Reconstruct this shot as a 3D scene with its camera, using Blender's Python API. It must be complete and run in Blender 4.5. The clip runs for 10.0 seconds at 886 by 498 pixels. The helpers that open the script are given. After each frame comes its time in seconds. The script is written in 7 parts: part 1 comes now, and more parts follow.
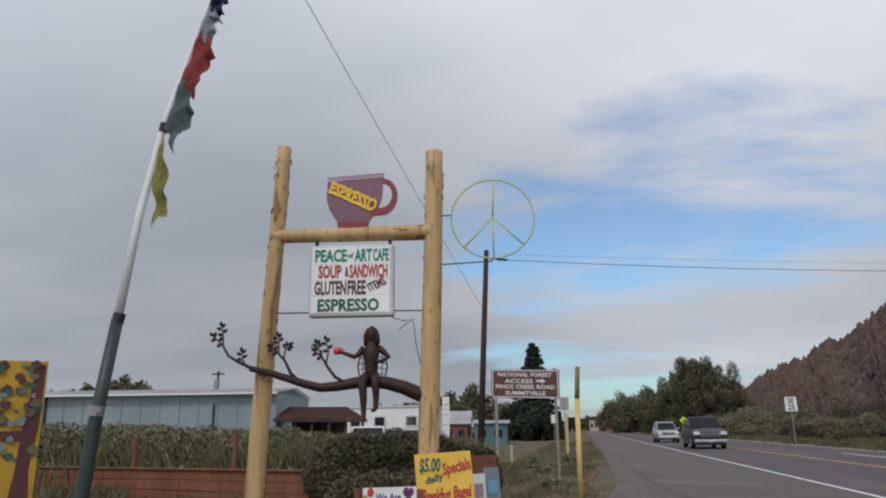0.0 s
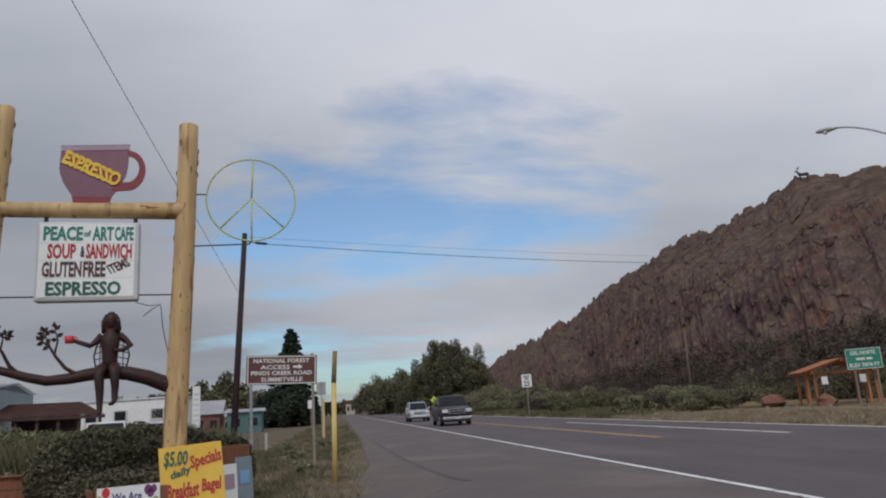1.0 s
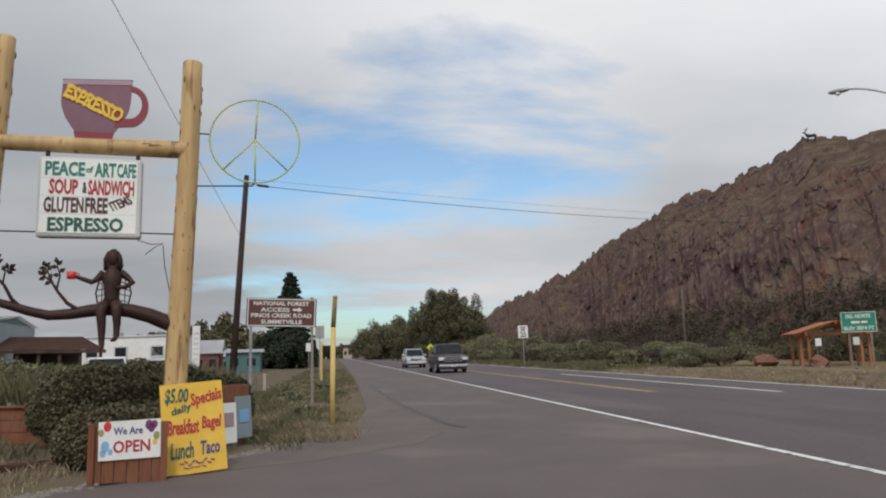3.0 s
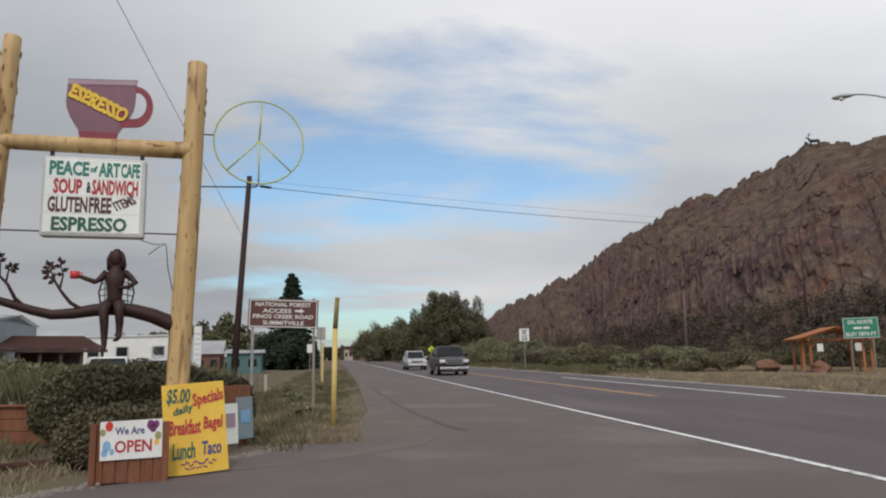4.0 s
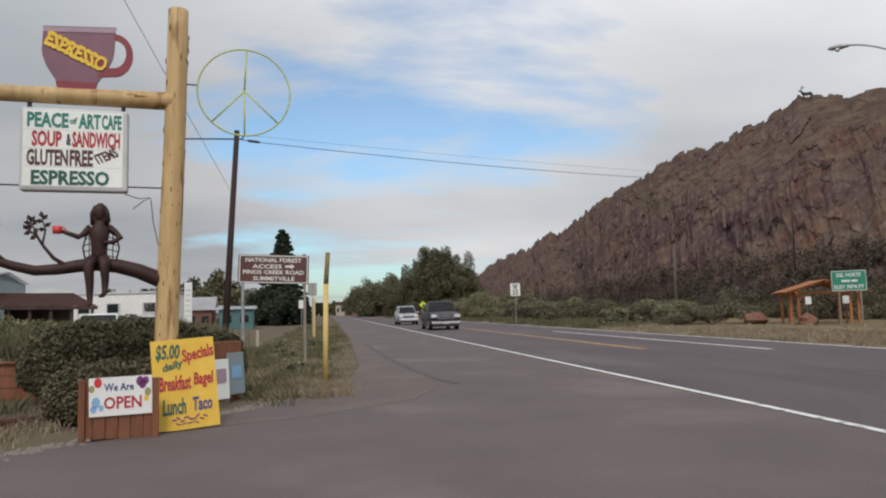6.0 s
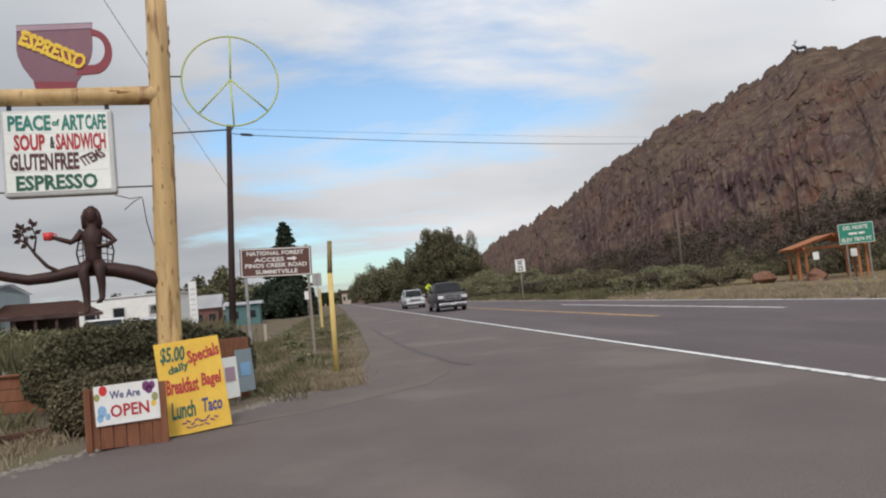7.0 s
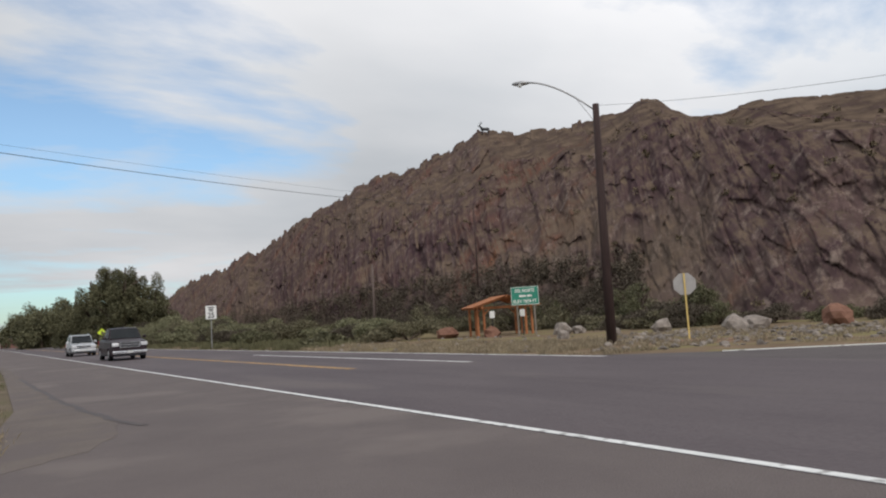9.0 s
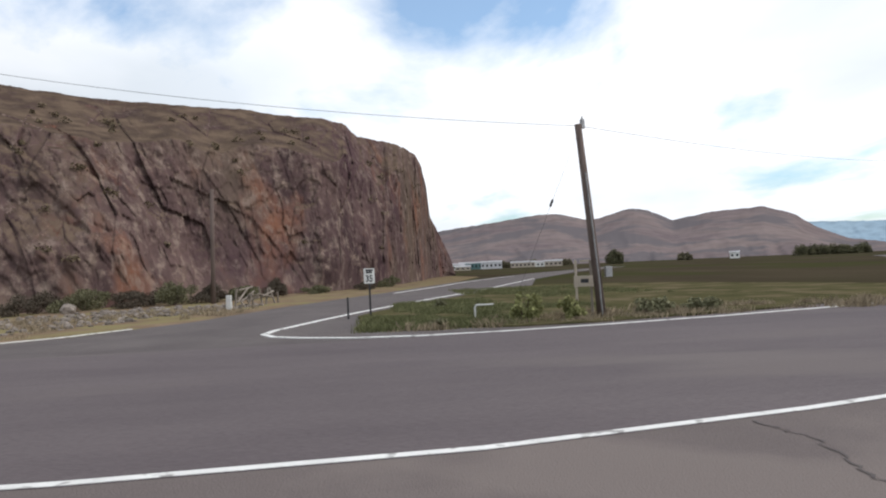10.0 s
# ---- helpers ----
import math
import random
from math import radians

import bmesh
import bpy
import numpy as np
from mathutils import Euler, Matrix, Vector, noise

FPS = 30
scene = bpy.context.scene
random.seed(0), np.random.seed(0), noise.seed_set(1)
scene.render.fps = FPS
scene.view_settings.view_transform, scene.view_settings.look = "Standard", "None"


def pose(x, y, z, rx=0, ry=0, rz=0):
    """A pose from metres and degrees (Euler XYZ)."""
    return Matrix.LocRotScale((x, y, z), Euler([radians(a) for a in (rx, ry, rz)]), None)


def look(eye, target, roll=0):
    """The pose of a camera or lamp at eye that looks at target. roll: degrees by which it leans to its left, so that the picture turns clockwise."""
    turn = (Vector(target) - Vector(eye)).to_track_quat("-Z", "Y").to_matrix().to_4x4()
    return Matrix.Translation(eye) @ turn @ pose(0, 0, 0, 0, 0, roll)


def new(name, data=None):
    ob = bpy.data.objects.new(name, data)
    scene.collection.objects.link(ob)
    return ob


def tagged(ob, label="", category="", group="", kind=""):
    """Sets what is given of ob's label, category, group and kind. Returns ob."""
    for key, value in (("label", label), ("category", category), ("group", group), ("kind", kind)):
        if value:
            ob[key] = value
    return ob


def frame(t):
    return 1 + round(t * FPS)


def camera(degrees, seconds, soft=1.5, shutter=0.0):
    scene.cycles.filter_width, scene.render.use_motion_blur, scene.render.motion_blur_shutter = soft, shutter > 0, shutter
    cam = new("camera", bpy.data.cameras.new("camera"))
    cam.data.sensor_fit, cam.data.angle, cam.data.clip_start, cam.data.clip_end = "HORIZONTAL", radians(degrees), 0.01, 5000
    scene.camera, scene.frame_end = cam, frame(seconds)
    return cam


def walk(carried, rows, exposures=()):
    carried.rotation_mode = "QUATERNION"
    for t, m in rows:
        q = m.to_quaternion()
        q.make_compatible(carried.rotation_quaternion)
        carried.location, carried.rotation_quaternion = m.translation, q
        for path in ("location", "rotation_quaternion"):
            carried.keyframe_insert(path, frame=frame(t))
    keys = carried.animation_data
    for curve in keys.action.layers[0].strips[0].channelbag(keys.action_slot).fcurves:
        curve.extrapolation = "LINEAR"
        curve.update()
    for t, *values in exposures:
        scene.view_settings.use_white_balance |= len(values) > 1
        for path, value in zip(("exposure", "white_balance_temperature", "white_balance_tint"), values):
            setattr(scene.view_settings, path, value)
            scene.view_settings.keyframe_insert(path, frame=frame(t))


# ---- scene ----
# ---------------- camera ----------------
cam = camera(63.4, 10.0, soft=2.1)
PATH = [
    (0.0, -0.030, -0.526, 1.349, 104.16, 0.77, 10.57),
    (0.2, -0.033, -0.500, 1.349, 104.43, 1.58, 5.84),
    (0.5, -0.045, -0.490, 1.345, 103.39, 1.98, -1.11),
    (0.7, -0.030, -0.480, 1.345, 102.74, 2.08, -4.34),
    (1.0, -0.018, -0.493, 1.339, 102.29, 3.64, -8.18),
    (1.5, -0.015, -0.495, 1.339, 98.54, 2.01, -7.58),
    (2.0, -0.029, -0.458, 1.342, 97.63, 2.57, -8.81),
    (2.5, -0.040, -0.448, 1.344, 97.93, 2.04, -8.77),
    (4.0, -0.063, -0.447, 1.348, 98.41, 1.14, -8.43),
    (4.5, -0.066, -0.447, 1.342, 97.84, 0.98, -9.07),
    (5.0, -0.057, -0.442, 1.338, 97.30, 0.87, -9.18),
    (5.5, -0.049, -0.408, 1.341, 96.34, 0.53, -9.06),
    (6.8, -0.049, -0.056, 1.335, 93.19, 4.89, -8.80),
    (7.0, -0.041, -0.002, 1.345, 93.39, 5.47, -8.66),
    (7.5, -0.081, 0.239, 1.338, 94.24, 2.55, -13.50),
    (8.0, -0.100, 0.447, 1.351, 95.50, 3.83, -14.64),
    (8.5, -0.027, 0.661, 1.346, 100.55, 5.02, -12.42),
    (8.8, 0.071, 0.772, 1.335, 99.22, 5.24, -17.84),
    (9.0, 0.105, 0.816, 1.347, 95.46, 3.55, -32.84),
    (9.2, 0.150, 0.840, 1.350, 94.36, 4.28, -45.69),
    (9.5, 0.151, 0.804, 1.377, 93.03, 5.30, -63.07),
    (9.8, 0.144, 0.772, 1.400, 91.25, 2.60, -82.25),
    (10.0, 0.142, 0.719, 1.406, 91.55, 2.51, -94.94),
]
walk(cam, [(r[0], pose(*r[1:])) for r in PATH],
     exposures=[(0.0, -0.08, 6250, 16), (1.0, -0.24, 6220, 17), (1.6, -0.16, 6360, 15), (2.5, 0.08, 6550, 14), (5.5, 0.13, 6600, 14), (7.0, 0.33, 6620, 15), (7.6, 0.38, 6650, 15), (8.5, 0.28, 6600, 15), (9.0, 0.16, 6550, 14), (9.5, 0.28, 6450, 14), (10.0, 0.40, 6450, 14)])

# ---------------- sky and sun ----------------
SUN_AZ, SUN_EL = radians(188), radians(46)      # clockwise from +y
world = bpy.data.worlds.new("cloudy_sky")
scene.world = world
world.use_nodes = True
wn, wl = world.node_tree.nodes, world.node_tree.links
wn.clear()


def wnode(kind, **inputs):
    n = wn.new(kind)
    for key, value in inputs.items():
        n.inputs[key.replace("_", " ")].default_value = value
    return n


sky = wn.new("ShaderNodeTexSky")
sky.sky_type, sky.sun_disc = "NISHITA", False
sky.sun_elevation, sky.sun_rotation = SUN_EL, SUN_AZ
sky.air_density, sky.dust_density, sky.ozone_density = 1.0, 0.6, 2.5
coords = wn.new("ShaderNodeTexCoord")
split = wn.new("ShaderNodeSeparateXYZ")
wl.new(coords.outputs["Generated"], split.inputs[0])


def wmath(op, a, b):
    n = wn.new("ShaderNodeMath")
    n.operation = op
    for socket, v in zip(n.inputs, (a, b)):
        if isinstance(v, (int, float)):
            socket.default_value = v
        else:
            wl.new(v, socket)
    return n.outputs[0]


# a flat cloud deck seen from below
lift = wmath("ADD", wmath("ABSOLUTE", split.outputs["Z"], 0), 0.16)
deck = wn.new("ShaderNodeCombineXYZ")
wl.new(wmath("DIVIDE", split.outputs["X"], lift), deck.inputs[0])
wl.new(wmath("DIVIDE", split.outputs["Y"], lift), deck.inputs[1])
shift = wn.new("ShaderNodeMapping")
shift.inputs["Location"].default_value = (3.7, 1.25, 0.0)
shift.inputs["Rotation"].default_value = (0, 0, radians(24))
shift.inputs["Scale"].default_value = (0.75, 1.15, 1.0)
wl.new(deck.outputs[0], shift.inputs[0])
puffs = wnode("ShaderNodeTexNoise", Scale=0.95, Detail=9.0, Roughness=0.56, Distortion=0.25)
wl.new(shift.outputs[0], puffs.inputs["Vector"])
cover = wn.new("ShaderNodeValToRGB")
cover.color_ramp.elements[0].position, cover.color_ramp.elements[1].position = 0.38, 0.52
cover.color_ramp.elements[0].color = (0.14, 0.14, 0.14, 1)      # thin haze even in the gaps
# and thicker towards the sun
sunward = wn.new("ShaderNodeVectorMath")
sunward.operation = "DOT_PRODUCT"
wl.new(coords.outputs["Generated"], sunward.inputs[0])
sunward.inputs[1].default_value = (math.sin(SUN_AZ) * math.cos(SUN_EL), math.cos(SUN_AZ) * math.cos(SUN_EL), math.sin(SUN_EL))


def lobe(az, el, wide):
    """1 in one direction of the sky, falling softly to 0 at an angle from it."""
    n, a, e = wn.new("ShaderNodeVectorMath"), radians(az), radians(el)
    n.operation = "DOT_PRODUCT"
    wl.new(coords.outputs["Generated"], n.inputs[0])
    n.inputs[1].default_value = (math.sin(a) * math.cos(e), math.cos(a) * math.cos(e), math.sin(e))
    r = wn.new("ShaderNodeMapRange")
    r.interpolation_type = "SMOOTHSTEP"
    r.inputs["From Min"].default_value, r.inputs["From Max"].default_value = math.cos(radians(wide)), 1.0
    wl.new(n.outputs["Value"], r.inputs["Value"])
    return r.outputs[0]


# breaks in the deck, and thicker banks
thick = wmath("ADD", puffs.outputs["Fac"], wmath("MINIMUM", wmath("MULTIPLY", wmath("ADD", sunward.outputs["Value"], 0.55), 0.20), 0.05))
for az, el, wide, much in ((-1, 21, 13, -0.035), (15, 19, 13, -0.05), (1, 6.5, 12, -0.05), (99, 20, 14, -0.07), (-28, 14, 30, 0.14), (34, 26, 26, 0.07), (4, 13, 11, 0.05)):
    thick = wmath("ADD", thick, wmath("MULTIPLY", lobe(az, el, wide), much))
wl.new(thick, cover.inputs[0])
tone = wnode("ShaderNodeTexNoise", Scale=0.55, Detail=6.0, Roughness=0.5)
wl.new(shift.outputs[0], tone.inputs["Vector"])
shade = wn.new("ShaderNodeValToRGB")
shade.color_ramp.elements[0].position, shade.color_ramp.elements[1].position = 0.36, 0.68
shade.color_ramp.elements[0].color = (0.50, 0.555, 0.59, 1)
shade.color_ramp.elements[1].color = (0.79, 0.815, 0.82, 1)
wl.new(tone.outputs["Fac"], shade.inputs[0])
# the deck is brighter towards the sun
glow = wmath("MAXIMUM", wmath("ADD", wmath("MULTIPLY", sunward.outputs["Value"], 1.0), 1.27), 0.68)
# a rain-grey bank beyond the cafe
glow = wmath("MULTIPLY", wmath("MINIMUM", glow, 1.24), wmath("SUBTRACT", 1.0, wmath("MULTIPLY", lobe(-36, 10, 38), 0.25)))
glow = wmath("MULTIPLY", glow, wmath("ADD", 1.0, wmath("MULTIPLY", lobe(12, 11, 17), 0.16)))
clouds = wn.new("ShaderNodeVectorMath")
clouds.operation = "SCALE"
wl.new(shade.outputs[0], clouds.inputs[0])
wl.new(glow, clouds.inputs["Scale"])
clear = wn.new("ShaderNodeVectorMath")
clear.operation = "MULTIPLY"
wl.new(sky.outputs[0], clear.inputs[0])
clear.inputs[1].default_value = (0.112, 0.138, 0.138)
# haze dulls the clear sky towards the horizon
haze = wn.new("ShaderNodeMapRange")
wl.new(split.outputs["Z"], haze.inputs["Value"])
haze.inputs["From Max"].default_value, haze.inputs["To Min"].default_value = 0.22, 0.66
low_clear = wn.new("ShaderNodeVectorMath")
low_clear.operation = "SCALE"
wl.new(clear.outputs[0], low_clear.inputs[0])
wl.new(haze.outputs[0], low_clear.inputs["Scale"])
blend = wn.new("ShaderNodeMix")
blend.data_type = "RGBA"
wl.new(cover.outputs[0], blend.inputs["Factor"])
wl.new(low_clear.outputs[0], blend.inputs["A"])
wl.new(clouds.outputs[0], blend.inputs["B"])
background = wn.new("ShaderNodeBackground")
wl.new(blend.outputs["Result"], background.inputs["Color"])
background.inputs["Strength"].default_value = 1.0
wl.new(background.outputs[0], wn.new("ShaderNodeOutputWorld").inputs[0])

sun = new("sun", bpy.data.lights.new("sun", "SUN"))
sun.data.energy, sun.data.angle, sun.data.color = 1.25, radians(12), (1.0, 0.94, 0.86)
sun.matrix_world = look((math.sin(SUN_AZ) * 60, math.cos(SUN_AZ) * 60, 60 * math.tan(SUN_EL)), (0, 0, 0))


# ---------------- materials ----------------
def material(name, low, high, scale=3.0, rough=0.8, bump=0.0, fine=40.0, metal=0.0, stretch=(1, 1, 1), spots=None, island=0.0, detail=6.0, gloss=0.5, grit=0.55):
    """Two-scale noise between two colours, fine grain, optional spots (colour, scale, amount) and relief."""
    m = bpy.data.materials.new(name)
    m.use_nodes = True
    nodes, links = m.node_tree.nodes, m.node_tree.links
    shader = nodes["Principled BSDF"]
    shader.inputs["Metallic"].default_value = metal
    shader.inputs["Specular IOR Level"].default_value = gloss if rough < 0.66 else 0.12
    tc, mp = nodes.new("ShaderNodeTexCoord"), nodes.new("ShaderNodeMapping")
    mp.inputs["Scale"].default_value = stretch
    links.new(tc.outputs["Object"], mp.inputs[0])
    broad, grain = nodes.new("ShaderNodeTexNoise"), nodes.new("ShaderNodeTexNoise")
    broad.inputs["Scale"].default_value, broad.inputs["Detail"].default_value = scale, detail
    broad.inputs["Roughness"].default_value = 0.62
    grain.inputs["Scale"].default_value, grain.inputs["Detail"].default_value = fine, 3
    for n in (broad, grain):
        links.new(mp.outputs[0], n.inputs["Vector"])
    ramp = nodes.new("ShaderNodeValToRGB")
    ramp.color_ramp.elements[0].position, ramp.color_ramp.elements[1].position = 0.33, 0.67
    ramp.color_ramp.elements[0].color, ramp.color_ramp.elements[1].color = (*low, 1), (*high, 1)
    links.new(broad.outputs["Fac"], ramp.inputs[0])
    tint = nodes.new("ShaderNodeMix")
    tint.data_type, tint.blend_type = "RGBA", "MULTIPLY"
    tint.inputs["Factor"].default_value = grit
    links.new(ramp.outputs[0], tint.inputs["A"])
    gr = nodes.new("ShaderNodeValToRGB")
    gr.color_ramp.elements[0].position, gr.color_ramp.elements[1].position = 0.25, 0.6
    gr.color_ramp.elements[0].color = (0.55, 0.55, 0.55, 1)
    links.new(grain.outputs["Fac"], gr.inputs[0])
    links.new(gr.outputs[0], tint.inputs["B"])
    out = tint.outputs["Result"]
    if spots:
        colour, sp_scale, amount = spots
        sn = nodes.new("ShaderNodeTexNoise")
        sn.inputs["Scale"].default_value, sn.inputs["Detail"].default_value = sp_scale, 5
        links.new(mp.outputs[0], sn.inputs["Vector"])
        sr = nodes.new("ShaderNodeValToRGB")
        sr.color_ramp.elements[0].position, sr.color_ramp.elements[1].position = 0.60 - amount * 0.3, 0.68 - amount * 0.25
        links.new(sn.outputs["Fac"], sr.inputs[0])
        mix = nodes.new("ShaderNodeMix")
        mix.data_type = "RGBA"
        links.new(sr.outputs[0], mix.inputs["Factor"])
        links.new(out, mix.inputs["A"])
        mix.inputs["B"].default_value = (*colour, 1)
        out = mix.outputs["Result"]
    if island:
        geo, var = nodes.new("ShaderNodeNewGeometry"), nodes.new("ShaderNodeHueSaturation")
        ma = nodes.new("ShaderNodeMath")
        ma.operation = "MULTIPLY_ADD"
        ma.inputs[1].default_value, ma.inputs[2].default_value = island, 1 - island / 2
        links.new(geo.outputs["Random Per Island"], ma.inputs[0])
        links.new(ma.outputs[0], var.inputs["Value"])
        links.new(out, var.inputs["Color"])
        out = var.outputs[0]
    links.new(out, shader.inputs["Base Color"])
    rr = nodes.new("ShaderNodeMapRange")
    rr.inputs["To Min"].default_value, rr.inputs["To Max"].default_value = max(rough - 0.12, 0.02), min(rough + 0.1, 1)
    links.new(broad.outputs["Fac"], rr.inputs["Value"])
    links.new(rr.outputs[0], shader.inputs["Roughness"])
    if bump:
        bn = nodes.new("ShaderNodeBump")
        bn.inputs["Strength"].default_value, bn.inputs["Distance"].default_value = min(bump, 1.0), 0.02 * max(bump, 1.0)
        links.new(grain.outputs["Fac"], bn.inputs["Height"])
        links.new(bn.outputs[0], shader.inputs["Normal"])
    return m


ASPHALT = material("road_asphalt", (0.100, 0.083, 0.088), (0.136, 0.115, 0.118), 0.5, 0.85, 0.5, 55, stretch=(1, 0.25, 1), spots=((0.132, 0.112, 0.110), 0.35, 0.15))
LOT = material("worn_shoulder_asphalt", (0.132, 0.110, 0.106), (0.160, 0.135, 0.128), 0.6, 0.9, 0.6, 60, spots=((0.166, 0.140, 0.130), 0.3, 0.2))
SIDEROAD = material("side_road_asphalt", (0.100, 0.086, 0.086), (0.138, 0.121, 0.118), 0.5, 0.9, 0.5, 50)
CRACK = material("tar_seam", (0.085, 0.071, 0.069), (0.112, 0.096, 0.092), 3, 0.7)
LINE_W = material("worn_white_road_paint", (0.60, 0.60, 0.58), (0.76, 0.76, 0.74), 2.0, 0.7, 0.2, 30, spots=((0.30, 0.29, 0.28), 5.0, 0.12), grit=0.15)
LINE_Y = material("worn_yellow_road_paint", (0.42, 0.25, 0.10), (0.55, 0.33, 0.13), 2.0, 0.7, 0.2, 30, spots=((0.22, 0.17, 0.12), 3.0, 0.3))
DIRT = material("dry_dirt_and_grass", (0.122, 0.100, 0.074), (0.182, 0.150, 0.112), 0.8, 0.95, 0.8, 25, spots=((0.130, 0.116, 0.074), 0.45, 0.18))
GRAVEL = material("gravel_edge", (0.16, 0.145, 0.125), (0.30, 0.27, 0.235), 6, 0.95, 1.0, 45)
VERGE = material("dry_verge_earth", (0.15, 0.108, 0.074), (0.24, 0.178, 0.122), 0.6, 0.95, 0.8, 25, spots=((0.20, 0.17, 0.09), 0.4, 0.4))
FIELD = material("green_field", (0.046, 0.038, 0.026), (0.070, 0.057, 0.038), 0.05, 0.95, 0.6, 9, stretch=(0.6, 1.6, 1), spots=((0.046, 0.047, 0.022), 0.03, 0.35))
ROCK = material("weathered_volcanic_rock", (0.059, 0.039, 0.041), (0.148, 0.099, 0.090), 0.32, 0.92, 1.0, 2.6, stretch=(1, 1, 0.38), spots=((0.17, 0.085, 0.060), 0.16, 0.05), detail=10)
SCRUB_SOIL = ((0.064, 0.047, 0.038), (0.136, 0.099, 0.073))
LOG = material("peeled_pine_log", (0.46, 0.29, 0.115), (0.62, 0.43, 0.20), 3.0, 0.6, 0.25, 14, stretch=(1, 1, 0.12), spots=((0.25, 0.13, 0.05), 9.0, 0.10))
KNOT = material("dark_wood_knot", (0.22, 0.12, 0.05), (0.30, 0.17, 0.07), 9, 0.7)
BROWN_WOOD = material("red_brown_stained_wood", (0.17, 0.070, 0.040), (0.25, 0.11, 0.065), 2.5, 0.75, 0.3, 30, stretch=(1, 1, 0.15))
POLE_WOOD = material("creosoted_pole_wood", (0.040, 0.026, 0.025), (0.078, 0.053, 0.048), 2.0, 0.8, 0.4, 20, stretch=(1, 1, 0.1))
BROWN_POLE = material("weathered_brown_pole_wood", (0.115, 0.086, 0.076), (0.190, 0.150, 0.132), 2.0, 0.85, 0.4, 20, stretch=(1, 1, 0.1))
GREY_WOOD = material("weathered_grey_wood", (0.17, 0.145, 0.12), (0.30, 0.26, 0.22), 2.0, 0.85, 0.4, 20, stretch=(1, 1, 0.1))
ORANGE_WOOD = material("orange_cedar_timber", (0.33, 0.125, 0.055), (0.46, 0.19, 0.085), 3, 0.7, 0.2, 20, stretch=(1, 1, 0.2))
RUST = material("brown_rusted_steel", (0.030, 0.013, 0.011), (0.062, 0.026, 0.019), 7, 0.6, 0.3, 60, metal=0.35)
STEEL = material("galvanised_steel", (0.28, 0.28, 0.28), (0.42, 0.42, 0.42), 6, 0.5, 0.1, 60, metal=0.6)
DARK_STEEL = material("dark_steel", (0.03, 0.03, 0.032), (0.06, 0.058, 0.06), 6, 0.5, metal=0.5)
WHITE = material("white_paint", (0.70, 0.70, 0.67), (0.80, 0.80, 0.77), 2.0, 0.5, 0.05, 30, grit=0.15)
SIGN_WHITE = material("aged_white_plastic_face", (0.80, 0.82, 0.76), (0.88, 0.89, 0.84), 1.5, 0.35, 0.0, 30, grit=0.15)
FRAME_GREY = material("grey_white_frame", (0.50, 0.51, 0.50), (0.62, 0.62, 0.60), 3, 0.5, grit=0.15)
CUP_PURPLE = material("mauve_painted_plywood", (0.185, 0.085, 0.115), (0.245, 0.120, 0.155), 1.6, 0.6, 0.1, 30, grit=0.15)
CUP_RIM = material("pale_mauve_paint", (0.36, 0.24, 0.29), (0.44, 0.31, 0.36), 2, 0.6, grit=0.15)
CUP_RED = material("maroon_paint", (0.20, 0.022, 0.035), (0.29, 0.04, 0.055), 3, 0.5, grit=0.15)
YELLOW = material("bright_yellow_paint", (0.78, 0.49, 0.03), (0.88, 0.60, 0.06), 2, 0.55, 0.05, 30, grit=0.15)
BOARD_YELLOW = material("mustard_yellow_board", (0.68, 0.40, 0.035), (0.80, 0.52, 0.075), 1.6, 0.6, 0.1, 30, grit=0.15)
POLE_YELLOW = material("faded_yellow_pole_paint", (0.60, 0.42, 0.12), (0.70, 0.52, 0.19), 4, 0.6, grit=0.15)
LIME = material("lime_yellow_paint", (0.40, 0.47, 0.13), (0.50, 0.56, 0.20), 3, 0.5, grit=0.15)
TEAL = material("teal_lettering", (0.012, 0.17, 0.13), (0.02, 0.22, 0.17), 4, 0.5, grit=0.15)
DK_GREEN = material("dark_green_lettering", (0.012, 0.085, 0.055), (0.02, 0.12, 0.08), 4, 0.5, grit=0.15)
CRIMSON = material("crimson_lettering", (0.36, 0.014, 0.022), (0.46, 0.025, 0.035), 4, 0.5, grit=0.15)
DK_BROWN = material("dark_brown_lettering", (0.07, 0.022, 0.022), (0.11, 0.035, 0.032), 4, 0.5)
INK = material("black_ink", (0.018, 0.018, 0.022), (0.035, 0.035, 0.04), 4, 0.5)
NAVY = material("navy_lettering", (0.045, 0.05, 0.16), (0.065, 0.07, 0.22), 4, 0.5, grit=0.15)
VIOLET = material("violet_lettering", (0.14, 0.03, 0.12), (0.20, 0.05, 0.17), 4, 0.5)
RED = material("red_plastic", (0.55, 0.03, 0.03), (0.65, 0.05, 0.045), 4, 0.4, grit=0.15)
PALE_BLUE = material("pale_blue_print", (0.20, 0.40, 0.62), (0.28, 0.48, 0.70), 4, 0.5)
SIGN_BROWN = material("brown_sign_sheeting", (0.085, 0.030, 0.022), (0.115, 0.043, 0.031), 2, 0.45, grit=0.15)
SIGN_GREEN = material("green_sign_sheeting", (0.012, 0.19, 0.125), (0.02, 0.24, 0.16), 2, 0.45, grit=0.15)
SIGN_FLUO = material("fluorescent_yellow_green_sheeting", (0.55, 0.72, 0.03), (0.65, 0.80, 0.05), 2, 0.45, grit=0.15)
LETTER_W = material("white_sign_lettering", (0.68, 0.66, 0.62), (0.78, 0.76, 0.72), 4, 0.5, grit=0.15)
